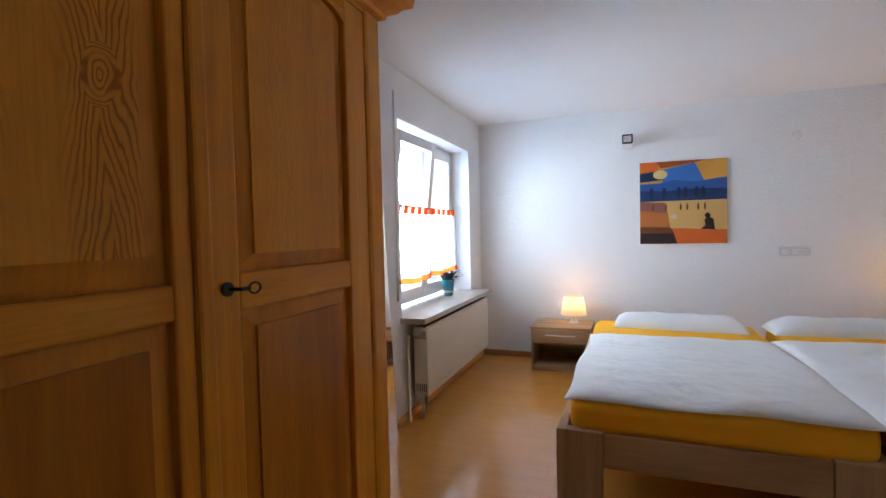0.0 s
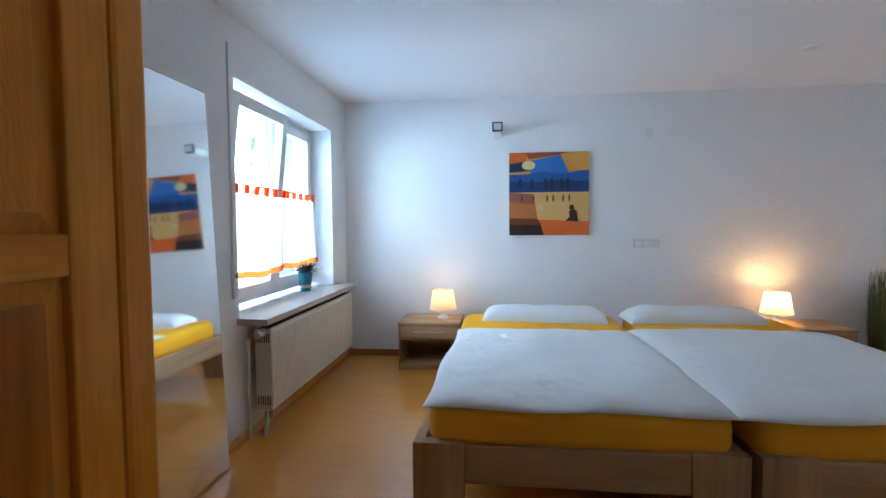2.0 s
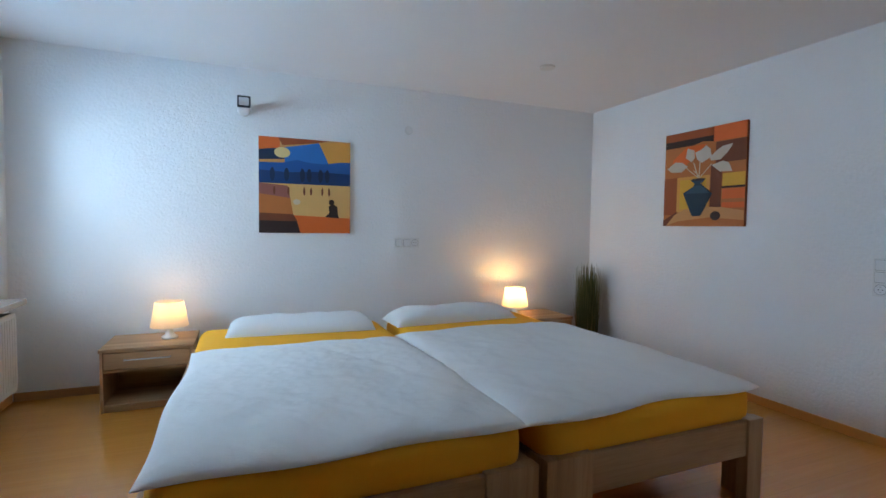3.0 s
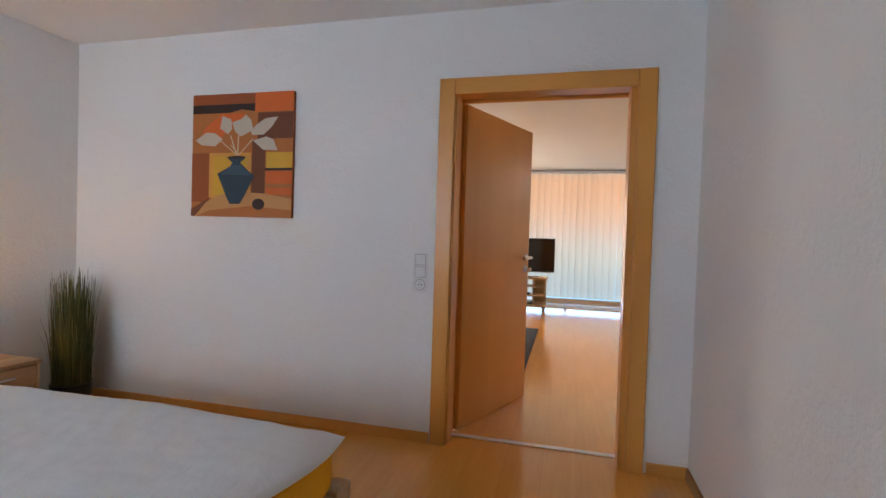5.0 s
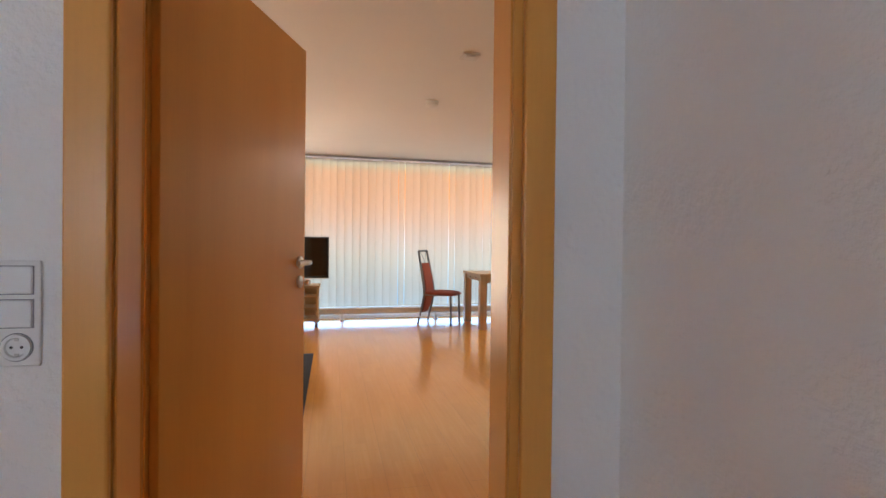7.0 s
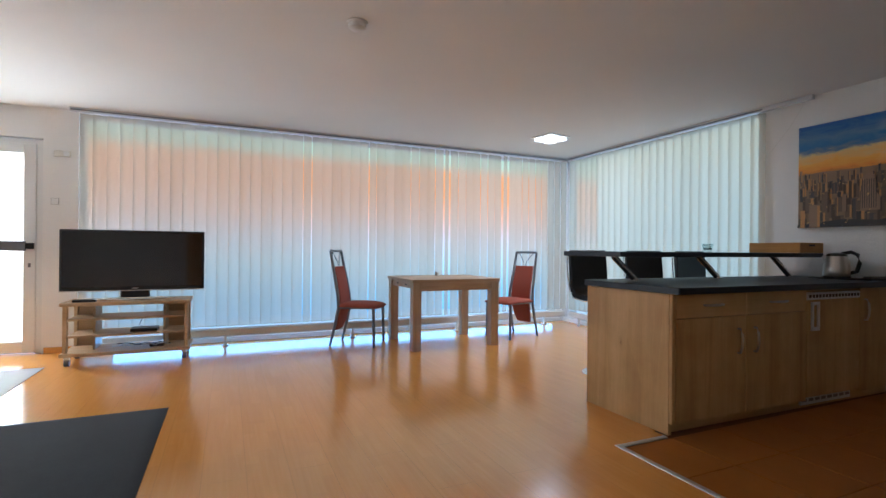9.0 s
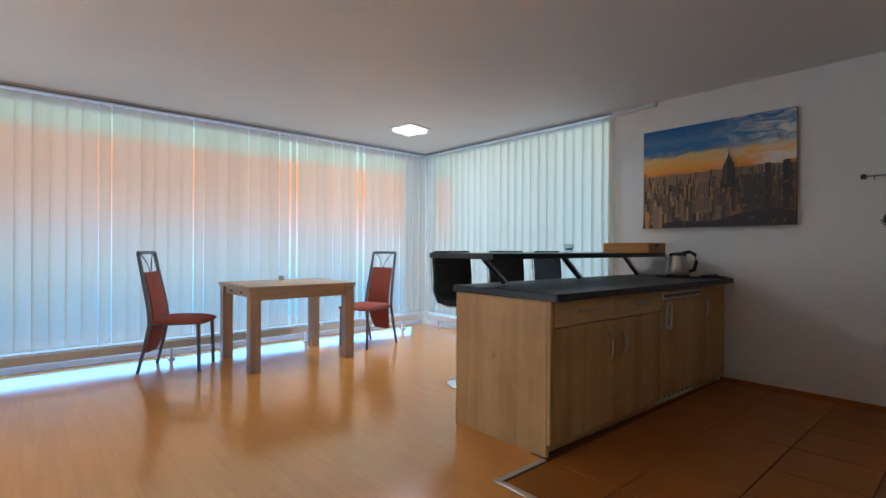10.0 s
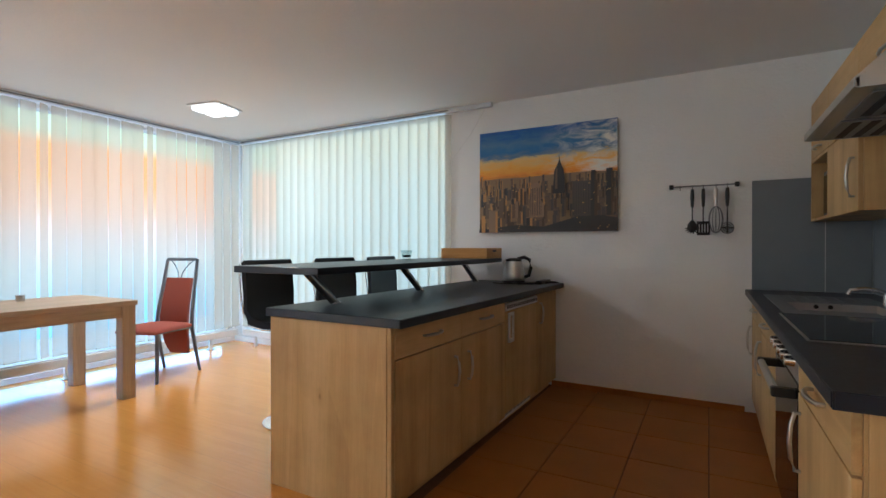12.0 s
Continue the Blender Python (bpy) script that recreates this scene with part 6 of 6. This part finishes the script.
turned("bowl", [(0.0, 0.0), (0.032, 0.0), (0.045, 0.07), (0.042, 0.07), (0.03, 0.02), (0.0, 0.02)], M["clear"], gl, 28, capped=False)
turned("wax", [(0.0, 0.02), (0.029, 0.02), (0.031, 0.035), (0.0, 0.035)], M["worktop"], gl, 20, capped=False, label="dark filling")


# ---- skyline picture ----
def skyline_mat():
    m, nt, b = nodes_of("printed evening sky")
    v = coords(nt)
    sep, mr = nt.nodes.new("ShaderNodeSeparateXYZ"), nt.nodes.new("ShaderNodeMapRange")
    nt.links.new(v, sep.inputs[0])
    mr.inputs["From Min"].default_value, mr.inputs["From Max"].default_value = 0.44, 0.86
    cl = noise_tex(nt, coords(nt, (2.2, 1, 6.5)), 2.4, 7, 0.62, 0.8)
    add = nt.nodes.new("ShaderNodeMath")
    add.operation, add.inputs[1].default_value = "MULTIPLY_ADD", 0.20
    nt.links.new(cl, add.inputs[0])
    nt.links.new(sep.outputs["Z"], add.inputs[2])
    off = nt.nodes.new("ShaderNodeMath")
    off.operation, off.inputs[1].default_value = "SUBTRACT", 0.10
    nt.links.new(add.outputs[0], off.inputs[0])
    nt.links.new(off.outputs[0], mr.inputs["Value"])
    c = ramp(nt, mr.outputs["Result"], [(0.0, (0.50, 0.17, 0.02)), (0.10, (0.85, 0.30, 0.02)), (0.28, (0.92, 0.46, 0.05)), (0.44, (0.80, 0.56, 0.22)), (0.52, (0.16, 0.24, 0.34)), (0.62, (0.02, 0.16, 0.42)), (0.8, (0.10, 0.24, 0.42)), (1.0, (0.01, 0.12, 0.42))])
    edge = nt.nodes.new("ShaderNodeMapRange")
    edge.inputs["From Min"].default_value, edge.inputs["From Max"].default_value = 0.55, 1.05
    nt.links.new(sep.outputs["X"], edge.inputs["Value"])
    white = nt.nodes.new("ShaderNodeMath")
    white.operation = "MULTIPLY"
    nt.links.new(edge.outputs["Result"], white.inputs[0])
    nt.links.new(ramp(nt, cl, [(0.42, (0, 0, 0)), (0.62, (1, 1, 1))]), white.inputs[1])
    c = blend(nt, "MIX", white.outputs[0], c, (0.85, 0.83, 0.76))
    nt.links.new(c, b.inputs["Base Color"])
    b.inputs["Roughness"].default_value = 0.45
    return m


M["print_sky"] = skyline_mat()
for n, c in {"haze": (0.30, 0.19, 0.10), "t1": (0.085, 0.055, 0.035), "t2": (0.18, 0.115, 0.07), "t3": (0.32, 0.20, 0.12), "t4": (0.58, 0.29, 0.09), "t5": (0.045, 0.04, 0.042), "t6": (0.085, 0.075, 0.065), "spark": (0.85, 0.52, 0.16)}.items():
    C[n] = flat_col("print " + n, c)
rnd = random.Random(21)
city = [(M["print_sky"], rect(0, 1, 0, 1)), (C["haze"], [(0, 0)] + [(1, 0), (1, 0.53), (0.8, 0.545), (0.6, 0.54), (0.35, 0.53), (0.15, 0.535), (0, 0.52)])]
for row in range(9):
    base = 0.50 - row * 0.058
    for i in range(34 - 2 * row):
        xx, w = rnd.random(), rnd.uniform(0.008, 0.02) * (1 + row * 0.24)
        h = rnd.uniform(0.012, 0.04) * (1 + row * 0.3) * (1.6 if rnd.random() < 0.15 else 1)
        x1 = min(1, xx + w)
        warm = rnd.random() < 0.75 - xx * 0.8
        k = rnd.choice(["t1", "t2", "t5", "t1", "t6", "t2"])
        lo = max(0, base - 0.07)
        city.append((C[k], rect(xx, x1, lo, base + h)))
        if x1 - xx > 0.006:
            city.append((C["t4" if warm else "t2"], rect(xx + (x1 - xx) * 0.62, x1, lo, base + h - 0.004)))
            city.append((C["t3" if warm else "t6"], rect(xx, x1, base + h - 0.006, base + h)))
city.append((C["t5"], [(0, 0), (1, 0), (1, 0.12), (0.8, 0.16), (0.5, 0.05), (0.3, 0.07), (0, 0.03)]))
for a, b, h, k in ((0.02, 0.05, 0.17, "t4"), (0.08, 0.15, 0.22, "t3"), (0.16, 0.21, 0.34, "t2"), (0.29, 0.32, 0.30, "t3"), (0.705, 0.87, 0.46, "t6"), (0.93, 0.97, 0.56, "t5"), (0.83, 0.86, 0.55, "t5")):
    city.append((C[k], rect(a, b, 0.0 if h < 0.3 else 0.14, h)))
    city.append((C["t4" if h < 0.3 else "t1"], rect(a + (b - a) * 0.75, b, 0.0 if h < 0.3 else 0.14, h - 0.01)))
for i in range(9):
    city.append((C["t5"], rect(0.712 + i * 0.0165, 0.716 + i * 0.0165, 0.16, 0.44)))
city += [(C["t3"], [(0.395, 0.14), (0.505, 0.14), (0.505, 0.26), (0.48, 0.3), (0.475, 0.45), (0.46, 0.47), (0.43, 0.47), (0.405, 0.44)])]
for i in range(7):
    city.append((C["t5"], rect(0.405 + i * 0.0125, 0.409 + i * 0.0125, 0.16, 0.42)))
city += [(C["t5"], [(0.565, 0.36), (0.655, 0.36), (0.65, 0.5), (0.642, 0.58), (0.63, 0.61), (0.618, 0.66), (0.6125, 0.72), (0.608, 0.66), (0.594, 0.61), (0.58, 0.58), (0.574, 0.5)]), (C["t2"], [(0.582, 0.4), (0.6, 0.4), (0.6, 0.6), (0.588, 0.58)])]
for i in range(60):
    xx, zz = rnd.uniform(0, 0.95), rnd.uniform(0.02, 0.45)
    city.append((C["spark"], rect(xx, xx + rnd.uniform(0.003, 0.012), zz, zz + 0.006)))
canvas("skyline_picture", "large printed canvas of a city skyline at sunset", 1.185, 0.89, 0.025, city, (7.487, LS + 0.027, 1.29), 180, C["t2"])


# ---- utensil rail ----
def utensils():
    r = thing("utensil_rail", "black wall rail with hanging hooks", "rail", (5.50, LS, 1.607))
    for xx in (0.0, 0.42):
        box("bracket", (xx - 0.014, xx + 0.014, 0.0, 0.045, -0.016, 0.016), M["black"], r, 0.003)
    piped("rod", [(0.0, 0.034, 0.0), (0.42, 0.034, 0.0)], 0.005, M["greymetal"], r, 8)
    for i, xx in enumerate((0.36, 0.28, 0.21, 0.13, 0.06)):
        piped("hook", [(xx, 0.034, 0.008), (xx, 0.044, 0.004), (xx, 0.045, -0.02), (xx, 0.05, -0.03), (xx, 0.056, -0.022)], 0.0025, M["black"], r, 6)
    for xx, kind in ((0.28, "spaghetti_server"), (0.21, "slotted_turner"), (0.13, "whisk"), (0.06, "skimmer")):
        u = thing(kind, "black plastic " + kind.replace("_", " ") + " hanging from the rail", "utensil", (5.50 + xx, LS + 0.05, 1.583), group="hanging utensils")
        piped("handle", [(0, 0, 0), (0, 0, -0.06), (0, 0.002, -0.13)], [0.011, 0.015, 0.010], M["black"] if kind != "whisk" else M["steel"], u, 10)
        if kind != "whisk":
            piped("shaft", [(0, 0.002, -0.13), (0, 0.006, -0.24)], 0.0045, M["black"], u, 8)
        bm = bmesh.new()
        if kind == "skimmer":
            for i in range(3):
                rr = [bm.verts.new((0.042 * math.cos(a) * k, 0.012 - 0.01 * k, -0.285 + 0.042 * math.sin(a) * k)) for k in (1.0 - 0.3 * i,) for a in [j * 0.3927 for j in range(16)]]
                r2 = [bm.verts.new((0.042 * math.cos(a) * k, 0.014 - 0.01 * k, -0.285 + 0.042 * math.sin(a) * k)) for k in (0.86 - 0.3 * i,) for a in [j * 0.3927 for j in range(16)]]
                for j in range(16):
                    bm.faces.new((rr[j], rr[(j + 1) % 16], r2[(j + 1) % 16], r2[j]))
            for a in (0, 1.57):
                slab(bm, -0.04 if a == 0 else -0.004, 0.04 if a == 0 else 0.004, 0.006, 0.01, -0.289 if a == 0 else -0.325, -0.281 if a == 0 else -0.245)
        elif kind == "slotted_turner":
            for i in range(5):
                slab(bm, -0.044 + i * 0.018, -0.032 + i * 0.018, 0.004, 0.009, -0.32, -0.25, 0.002)
            slab(bm, -0.044, 0.04, 0.004, 0.009, -0.255, -0.235, 0.002)
            slab(bm, -0.044, 0.04, 0.004, 0.009, -0.335, -0.315, 0.002)
        elif kind == "spaghetti_server":
            tube(bm, [(0, 0.004, -0.23), (0, 0.012, -0.26), (0, 0.014, -0.29), (0, 0.01, -0.315)], [0.012, 0.032, 0.034, 0.012], 14)
            for i in range(8):
                a = radians(180 + i * 25.7)
                tube(bm, [(0.03 * math.cos(a), 0.012, -0.285 + 0.026 * math.sin(a)), (0.045 * math.cos(a), 0.03, -0.285 + 0.04 * math.sin(a))], [0.005, 0.003], 6)
        else:
            for i in range(6):
                a = i * math.pi / 6
                tube(bm, [(0.045 * math.sin(t) * math.cos(a), 0.004 + 0.045 * math.sin(t) * math.sin(a), -0.13 - 0.19 * (1 - math.cos(t)) / 2) for t in [k * math.pi / 10 for k in range(11)]], 0.0026, 5)
                tube(bm, [(-0.045 * math.sin(t) * math.cos(a), 0.004 - 0.045 * math.sin(t) * math.sin(a), -0.13 - 0.19 * (1 - math.cos(t)) / 2) for t in [k * math.pi / 10 for k in range(11)]], 0.0026, 5)
        part("head", bm, M["black"] if kind != "whisk" else M["greymetal"], u, smooth=50)


utensils()


# ---- kitchen row along the middle wall ----
KX = 5.408
def row_unit(name, label, y0, y1, kind):
    u = thing(name, label, "cabinet" if kind != "oven" else "oven", (0, 0, 0), group="" if kind == "oven" else "kitchen row units")
    box("carcass", (LW + 0.02, KX - 0.02, y0 + 0.001, y1 - 0.001, 0.10, 0.822), M["kit"], u, 0.001)
    box("plinth", (LW + 0.02, KX - 0.06, y0 + 0.001, y1 - 0.001, 0.0, 0.10), M["kit_y"], u, 0.0)
    if kind == "oven":
        p = box("control_panel", (KX - 0.02, KX, y0 + 0.003, y1 - 0.003, 0.70, 0.818), M["steel"], u, 0.003, "steel control panel")
        for i in range(5):
            yy = y0 + 0.09 + (y1 - y0 - 0.18) * i / 4
            bm = bmesh.new()
            tube(bm, [(KX, yy, 0.76), (KX + 0.012, yy, 0.76), (KX + 0.03, yy, 0.76)], [0.021, 0.019, 0.016], 16)
            part("knob", bm, M["chrome"], p, "chrome knob", smooth=40)
        d = box("oven_door", (KX - 0.02, KX + 0.002, y0 + 0.003, y1 - 0.003, 0.13, 0.695), M["blackglass"], u, 0.003, "black glass oven door")
        piped("door_handle", [(KX + 0.06, y0 + 0.04, 0.655), (KX + 0.06, y1 - 0.04, 0.655)], 0.014, M["steel"], d, 12, "steel bar handle")
        for yy in (y0 + 0.05, y1 - 0.05):
            box("handle_mount", (KX, KX + 0.074, yy - 0.018, yy + 0.018, 0.638, 0.672), M["black"], d, 0.006, "black handle mount")
    else:
        g = 0.0025
        d = box("drawer", (KX - 0.019, KX, y0 + g, y1 - g, 0.681, 0.818), M["kit_y"], u, 0.002)
        bow_handle("handle", (KX, (y0 + y1) / 2, 0.752), (0, 1, 0), 0.16, d, (1, 0, 0))
        d = box("door", (KX - 0.019, KX, y0 + g, y1 - g, 0.105, 0.675), M["kit"], u, 0.002)
        bow_handle("handle", (KX, y0 + 0.05, 0.52), (0, 0, 1), 0.19, d, (1, 0, 0))
    return u


row_unit("base_cabinet", "knotty oak corner cabinet with drawer beside the splashback", -2.09, -1.46, "door")
row_unit("base_cabinet", "knotty oak cabinet with drawer under the sink", -1.46, -0.71, "door")
row_unit("built_in_oven", "built in oven with black glass door and chrome knobs", -0.71, -0.095, "oven")
row_unit("base_cabinet", "knotty oak cabinet with drawer at the end of the row", -0.095, 0.60, "door")
ep = thing("end_panel", "knotty oak side panel closing the kitchen row", "panel", (0, 0, 0))
box("board", (LW + 0.005, KX - 0.027, 0.600, 0.604, 0.0, 0.822), M["kit"], ep, 0.003)
wt = thing("worktop", "anthracite worktop over the kitchen row", "worktop", (0, 0, 0))
bm = bmesh.new()
hole = [(4.93, -1.26), (5.31, -1.26), (5.31, -0.80), (4.93, -0.80)]
rim = [(LW + 0.002, -2.097), (5.447, -2.097), (5.447, 0.64), (LW + 0.002, 0.64)]
rows = [[bm.verts.new((px, py, pz)) for px, py in loop] for loop, pz in ((rim, 0.825), (rim, 0.865), (hole, 0.865), (hole, 0.825))]
for a, b in zip(rows, rows[1:] + rows[:1]):
    for i in range(4):
        bm.faces.new((a[i], a[(i + 1) % 4], b[(i + 1) % 4], b[i]))
part("slab", bm, M["worktop"], wt)
box("edge_band", (5.4472, 5.4495, -2.09, 0.635, 0.828, 0.862), M["worktop"], wt, 0.0008)
box("edge_band", (LW + 0.01, 5.443, 0.6402, 0.6425, 0.828, 0.862), M["worktop"], wt, 0.0008)
sp = thing("splashback", "blue grey splashback panel over the worktop", "splashback", (0, 0, 0))
box("panel", (LW + 0.012, 5.41, LS, LS + 0.01, 0.866, 1.625), M["slate"], sp, 0.001)
box("panel", (LW, LW + 0.01, LS + 0.01, 0.64, 0.866, 1.33), M["slate"], sp, 0.001)
box("joint_strip", (5.0, 5.004, LS + 0.01, LS + 0.012, 0.866, 1.625), M["alu"], sp, 0.0, "pale joint strip")
sink = thing("kitchen_sink", "steel inset sink with drainer in the worktop", "sink", (0, 0, 0))
for b in ((4.87, 4.935, -1.70, -0.72), (5.305, 5.375, -1.70, -0.72), (4.935, 5.305, -1.70, -1.255), (4.935, 5.305, -0.805, -0.72)):
    box("rim", (*b, 0.8655, 0.8685), M["greymetal"], sink, 0.001)
for b in ((4.932, 4.936, -1.258, -0.802), (5.304, 5.308, -1.258, -0.802), (4.936, 5.304, -1.258, -1.254), (4.936, 5.304, -0.806, -0.802)):
    box("basin_wall", (*b, 0.828, 0.868), M["steel"], sink, 0.0005)
box("basin", (4.936, 5.304, -1.254, -0.806, 0.827, 0.83), M["greymetal"], sink, 0.0, "dark basin floor")
for k in (-0.03, 0.03):
    o = turned("overflow_hole", [(0.0, 0.0), (0.011, 0.0), (0.011, 0.002), (0.0, 0.002)], M["black"], sink, 14, capped=False, label="dark overflow hole")
    o.matrix_basis = Matrix.Translation((5.15 + k, -1.2538, 0.850)) @ Euler((radians(-90), 0, 0)).to_matrix().to_4x4()
for i in range(5):
    box("drainer_rib", (4.96 + i * 0.07, 4.975 + i * 0.07, -1.64, -1.32, 0.8685, 0.8715), M["greymetal"], sink, 0.001)
tap = thing("kitchen_tap", "chrome mixer tap with dark lever at the sink", "tap", (4.89, -1.25, 0.8695))
turned("base", [(0.0, 0.0), (0.026, 0.0), (0.024, 0.05), (0.02, 0.06), (0.0, 0.06)], M["chrome"], tap, 20, capped=False)
piped("spout", [(0, 0, 0.04), (0.01, 0, 0.06), (0.04, 0, 0.075), (0.10, 0, 0.08), (0.15, 0, 0.072), (0.16, 0, 0.05)], 0.012, M["chrome"], tap, 12)
piped("lever", [(0, 0, 0.06), (0.0, 0.03, 0.10), (-0.01, 0.10, 0.13)], 0.009, M["black"], tap, 8)
hob = thing("hob", "black glass hob with a steel rim", "hob", (0, 0, 0))
box("rim", (4.85, 5.40, -0.69, 0.02, 0.8655, 0.870), M["steel"], hob, 0.001, "steel rim")
box("glass", (4.857, 5.393, -0.683, 0.013, 0.8702, 0.8725), M["blackglass"], hob, 0.0005)


def upper(name, label, y0, y1, z0, z1, kind):
    u = thing(name, label, "cabinet", (0, 0, 0), group="wall cabinets")
    X1 = 5.08
    if kind == "niche":
        for b in ((LW, X1, y0, y0 + 0.018, z0, z1), (LW, X1, y1 - 0.018, y1, z0, z1), (LW, X1, y0 + 0.018, y1 - 0.018, z0, z0 + 0.018), (LW, X1, y0 + 0.018, y1 - 0.018, z1 - 0.018, z1), (LW, LW + 0.01, y0 + 0.018, y1 - 0.018, z0 + 0.018, z1 - 0.018)):
            box("board", b, M["kit"], u, 0.001)
    else:
        box("carcass", (LW, X1 - 0.02, y0 + 0.001, y1 - 0.001, z0, z1), M["kit"], u, 0.001)
        d = box("door", (X1 - 0.019, X1, y0 + 0.0025, y1 - 0.0025, z0, z1 - 0.003), M["kit"] if kind == "door" else M["kit_y"], u, 0.002)
        if kind == "door":
            bow_handle("handle", (X1, y1 - 0.07, z0 + 0.16), (0, 0, 1), 0.18, d, (1, 0, 0))
        else:
            bow_handle("handle", (X1, (y0 + y1) / 2, z0 + 0.045), (0, 1, 0), 0.16, d, (1, 0, 0))
    return u


upper("wall_cabinet", "open knotty oak niche holding a microwave", -2.08, -1.56, 1.33, 1.73, "niche")
upper("wall_cabinet", "knotty oak wall cabinet with an upright handle", -1.56, -0.92, 1.33, 1.73, "door")
for a, b in ((-2.08, -1.56), (-1.56, -0.92), (-0.92, -0.02), (-0.02, 0.56)):
    upper("top_cabinet", "knotty oak flap cabinet under the ceiling", a, b, 1.735 if b < -0.5 else 1.86, 2.10, "flap")
mw = thing("microwave", "small dark microwave in the niche", "microwave", (4.80, -2.04, 1.349))
box("case", (0.0, 0.22, 0.0, 0.44, 0.0, 0.30), M["black"], mw, 0.006)
box("door_glass", (0.219, 0.224, 0.02, 0.3, 0.03, 0.27), M["blackglass"], mw, 0.001, "dark glass")
turned("dial", [(0.0, 0.0), (0.03, 0.0), (0.028, 0.012), (0.0, 0.014)], M["alu"], mw, 20, label="pale dial", capped=False).matrix_basis = Matrix.Translation((0.222, 0.375, 0.14)) @ Euler((0, radians(90), 0)).to_matrix().to_4x4()

hood = thing("cooker_hood", "steel cooker hood with a slanting front over the hob", "cooker hood", (0, 0, 0))
bm = bmesh.new()
hy0, hy1 = -0.925, -0.03
pts = [(LW, 1.66), (5.27, 1.66), (5.275, 1.695), (5.10, 1.86), (LW, 1.86)]
a = [bm.verts.new((px, hy0, pz)) for px, pz in pts]
b = [bm.verts.new((px, hy1, pz)) for px, pz in pts]
for i in range(len(pts)):
    j = (i + 1) % len(pts)
    bm.faces.new((a[i], a[j], b[j], b[i]))
bm.faces.new(a[::-1])
bm.faces.new(b)
part("shell", bm, M["steel"], hood)
for k in range(2):
    g = box("filter", (LW + 0.06, 5.22, hy0 + 0.05 + k * 0.42, hy0 + 0.42 + k * 0.42, 1.652, 1.659), M["greymetal"], hood, 0.002, "dark grease filter")
    for i in range(6):
        box("filter_slot", (LW + 0.1 + i * 0.06, LW + 0.13 + i * 0.06, hy0 + 0.08 + k * 0.42, hy0 + 0.39 + k * 0.42, 1.650, 1.6525), M["grille"], g, 0.0)
box("front_strip", (5.262, 5.279, hy0, hy1, 1.662, 1.694), M["steel"], hood, 0.002)


# ---- ceiling fittings ----
cl = thing("ceiling_light", "lit white ceiling lamp of four rounded squares", "light", (9.66, -0.98, CEIL))
for i in range(4):
    dx, dy = (-0.078, 0.078)[i % 2], (-0.078, 0.078)[i // 2]
    bm = bmesh.new()
    slab(bm, dx - 0.066, dx + 0.066, dy - 0.066, dy + 0.066, -0.055, -0.012, 0.022)
    part("diffuser", bm, M["led"], cl, "glowing white diffuser")
box("mount", (-0.165, 0.165, -0.165, 0.165, -0.014, 0.0), M["white"], cl, 0.002)
cl.matrix_basis = pose(9.66, -0.98, CEIL, 0, 0, 12)
for i in range(4):
    p = cl.matrix_basis @ Vector(((-0.078, 0.078)[i % 2], (-0.078, 0.078)[i // 2], -0.064))
    lobe = area("ceiling_lamp_light", p, (p.x, p.y, 0), 0.125, 0.125, 5.5, (1.0, 0.97, 0.94))
    lobe.data.shape = "DISK"
sd = thing("smoke_detector", "round white smoke detector on the ceiling", "detector", (7.74, 1.875, CEIL))
turned("base", [(0.0, 0.0), (0.062, 0.0), (0.062, -0.012), (0.0, -0.012)], M["white"], sd, 28, capped=False)
turned("body", [(0.054, -0.012), (0.052, -0.035), (0.04, -0.046), (0.0, -0.048)], M["white"], sd, 28, capped=False)
sd2 = thing("ceiling_sensor", "flat white cover plate on the ceiling", "sensor", (6.62, 1.84, CEIL))
box("plate", (-0.06, 0.06, -0.06, 0.06, -0.012, 0.0), M["white"], sd2, 0.003)
box("raised_ring", (-0.035, 0.035, -0.035, 0.035, -0.018, -0.011), M["pvc"], sd2, 0.004)


# ---- kitchen floor tiles ----
bm = bmesh.new()
slab(bm, -0.191, 0.191, -0.191, 0.191, -0.009, 0.001, 0.003)
tile = finish(bm, M["terracotta"])
PX, PY = 0.388, 0.388
bm = bmesh.new()
slab(bm, -0.191, 0.191, -0.191, 0.154, -0.009, 0.001, 0.003)
cut_tile = finish(bm, M["terracotta"])
bm = bmesh.new()
slab(bm, -0.191, 0.191, 0.10, 0.191, -0.009, 0.001, 0.003)
edge_tile = finish(bm, M["terracotta"])
for i in range(-2, 4):
    for j in range(-1, 7):
        cx, cy = 5.865 + (i - 1) * PX, -1.88 + j * PY
        if cx + 0.19 > 6.86 or cx - 0.19 < 4.78:
            continue
        o = new("tile", cut_tile if j == 6 else edge_tile if j == -1 else tile)
        o.parent = kitchen_floor
        o.location = (cx, cy, 0)
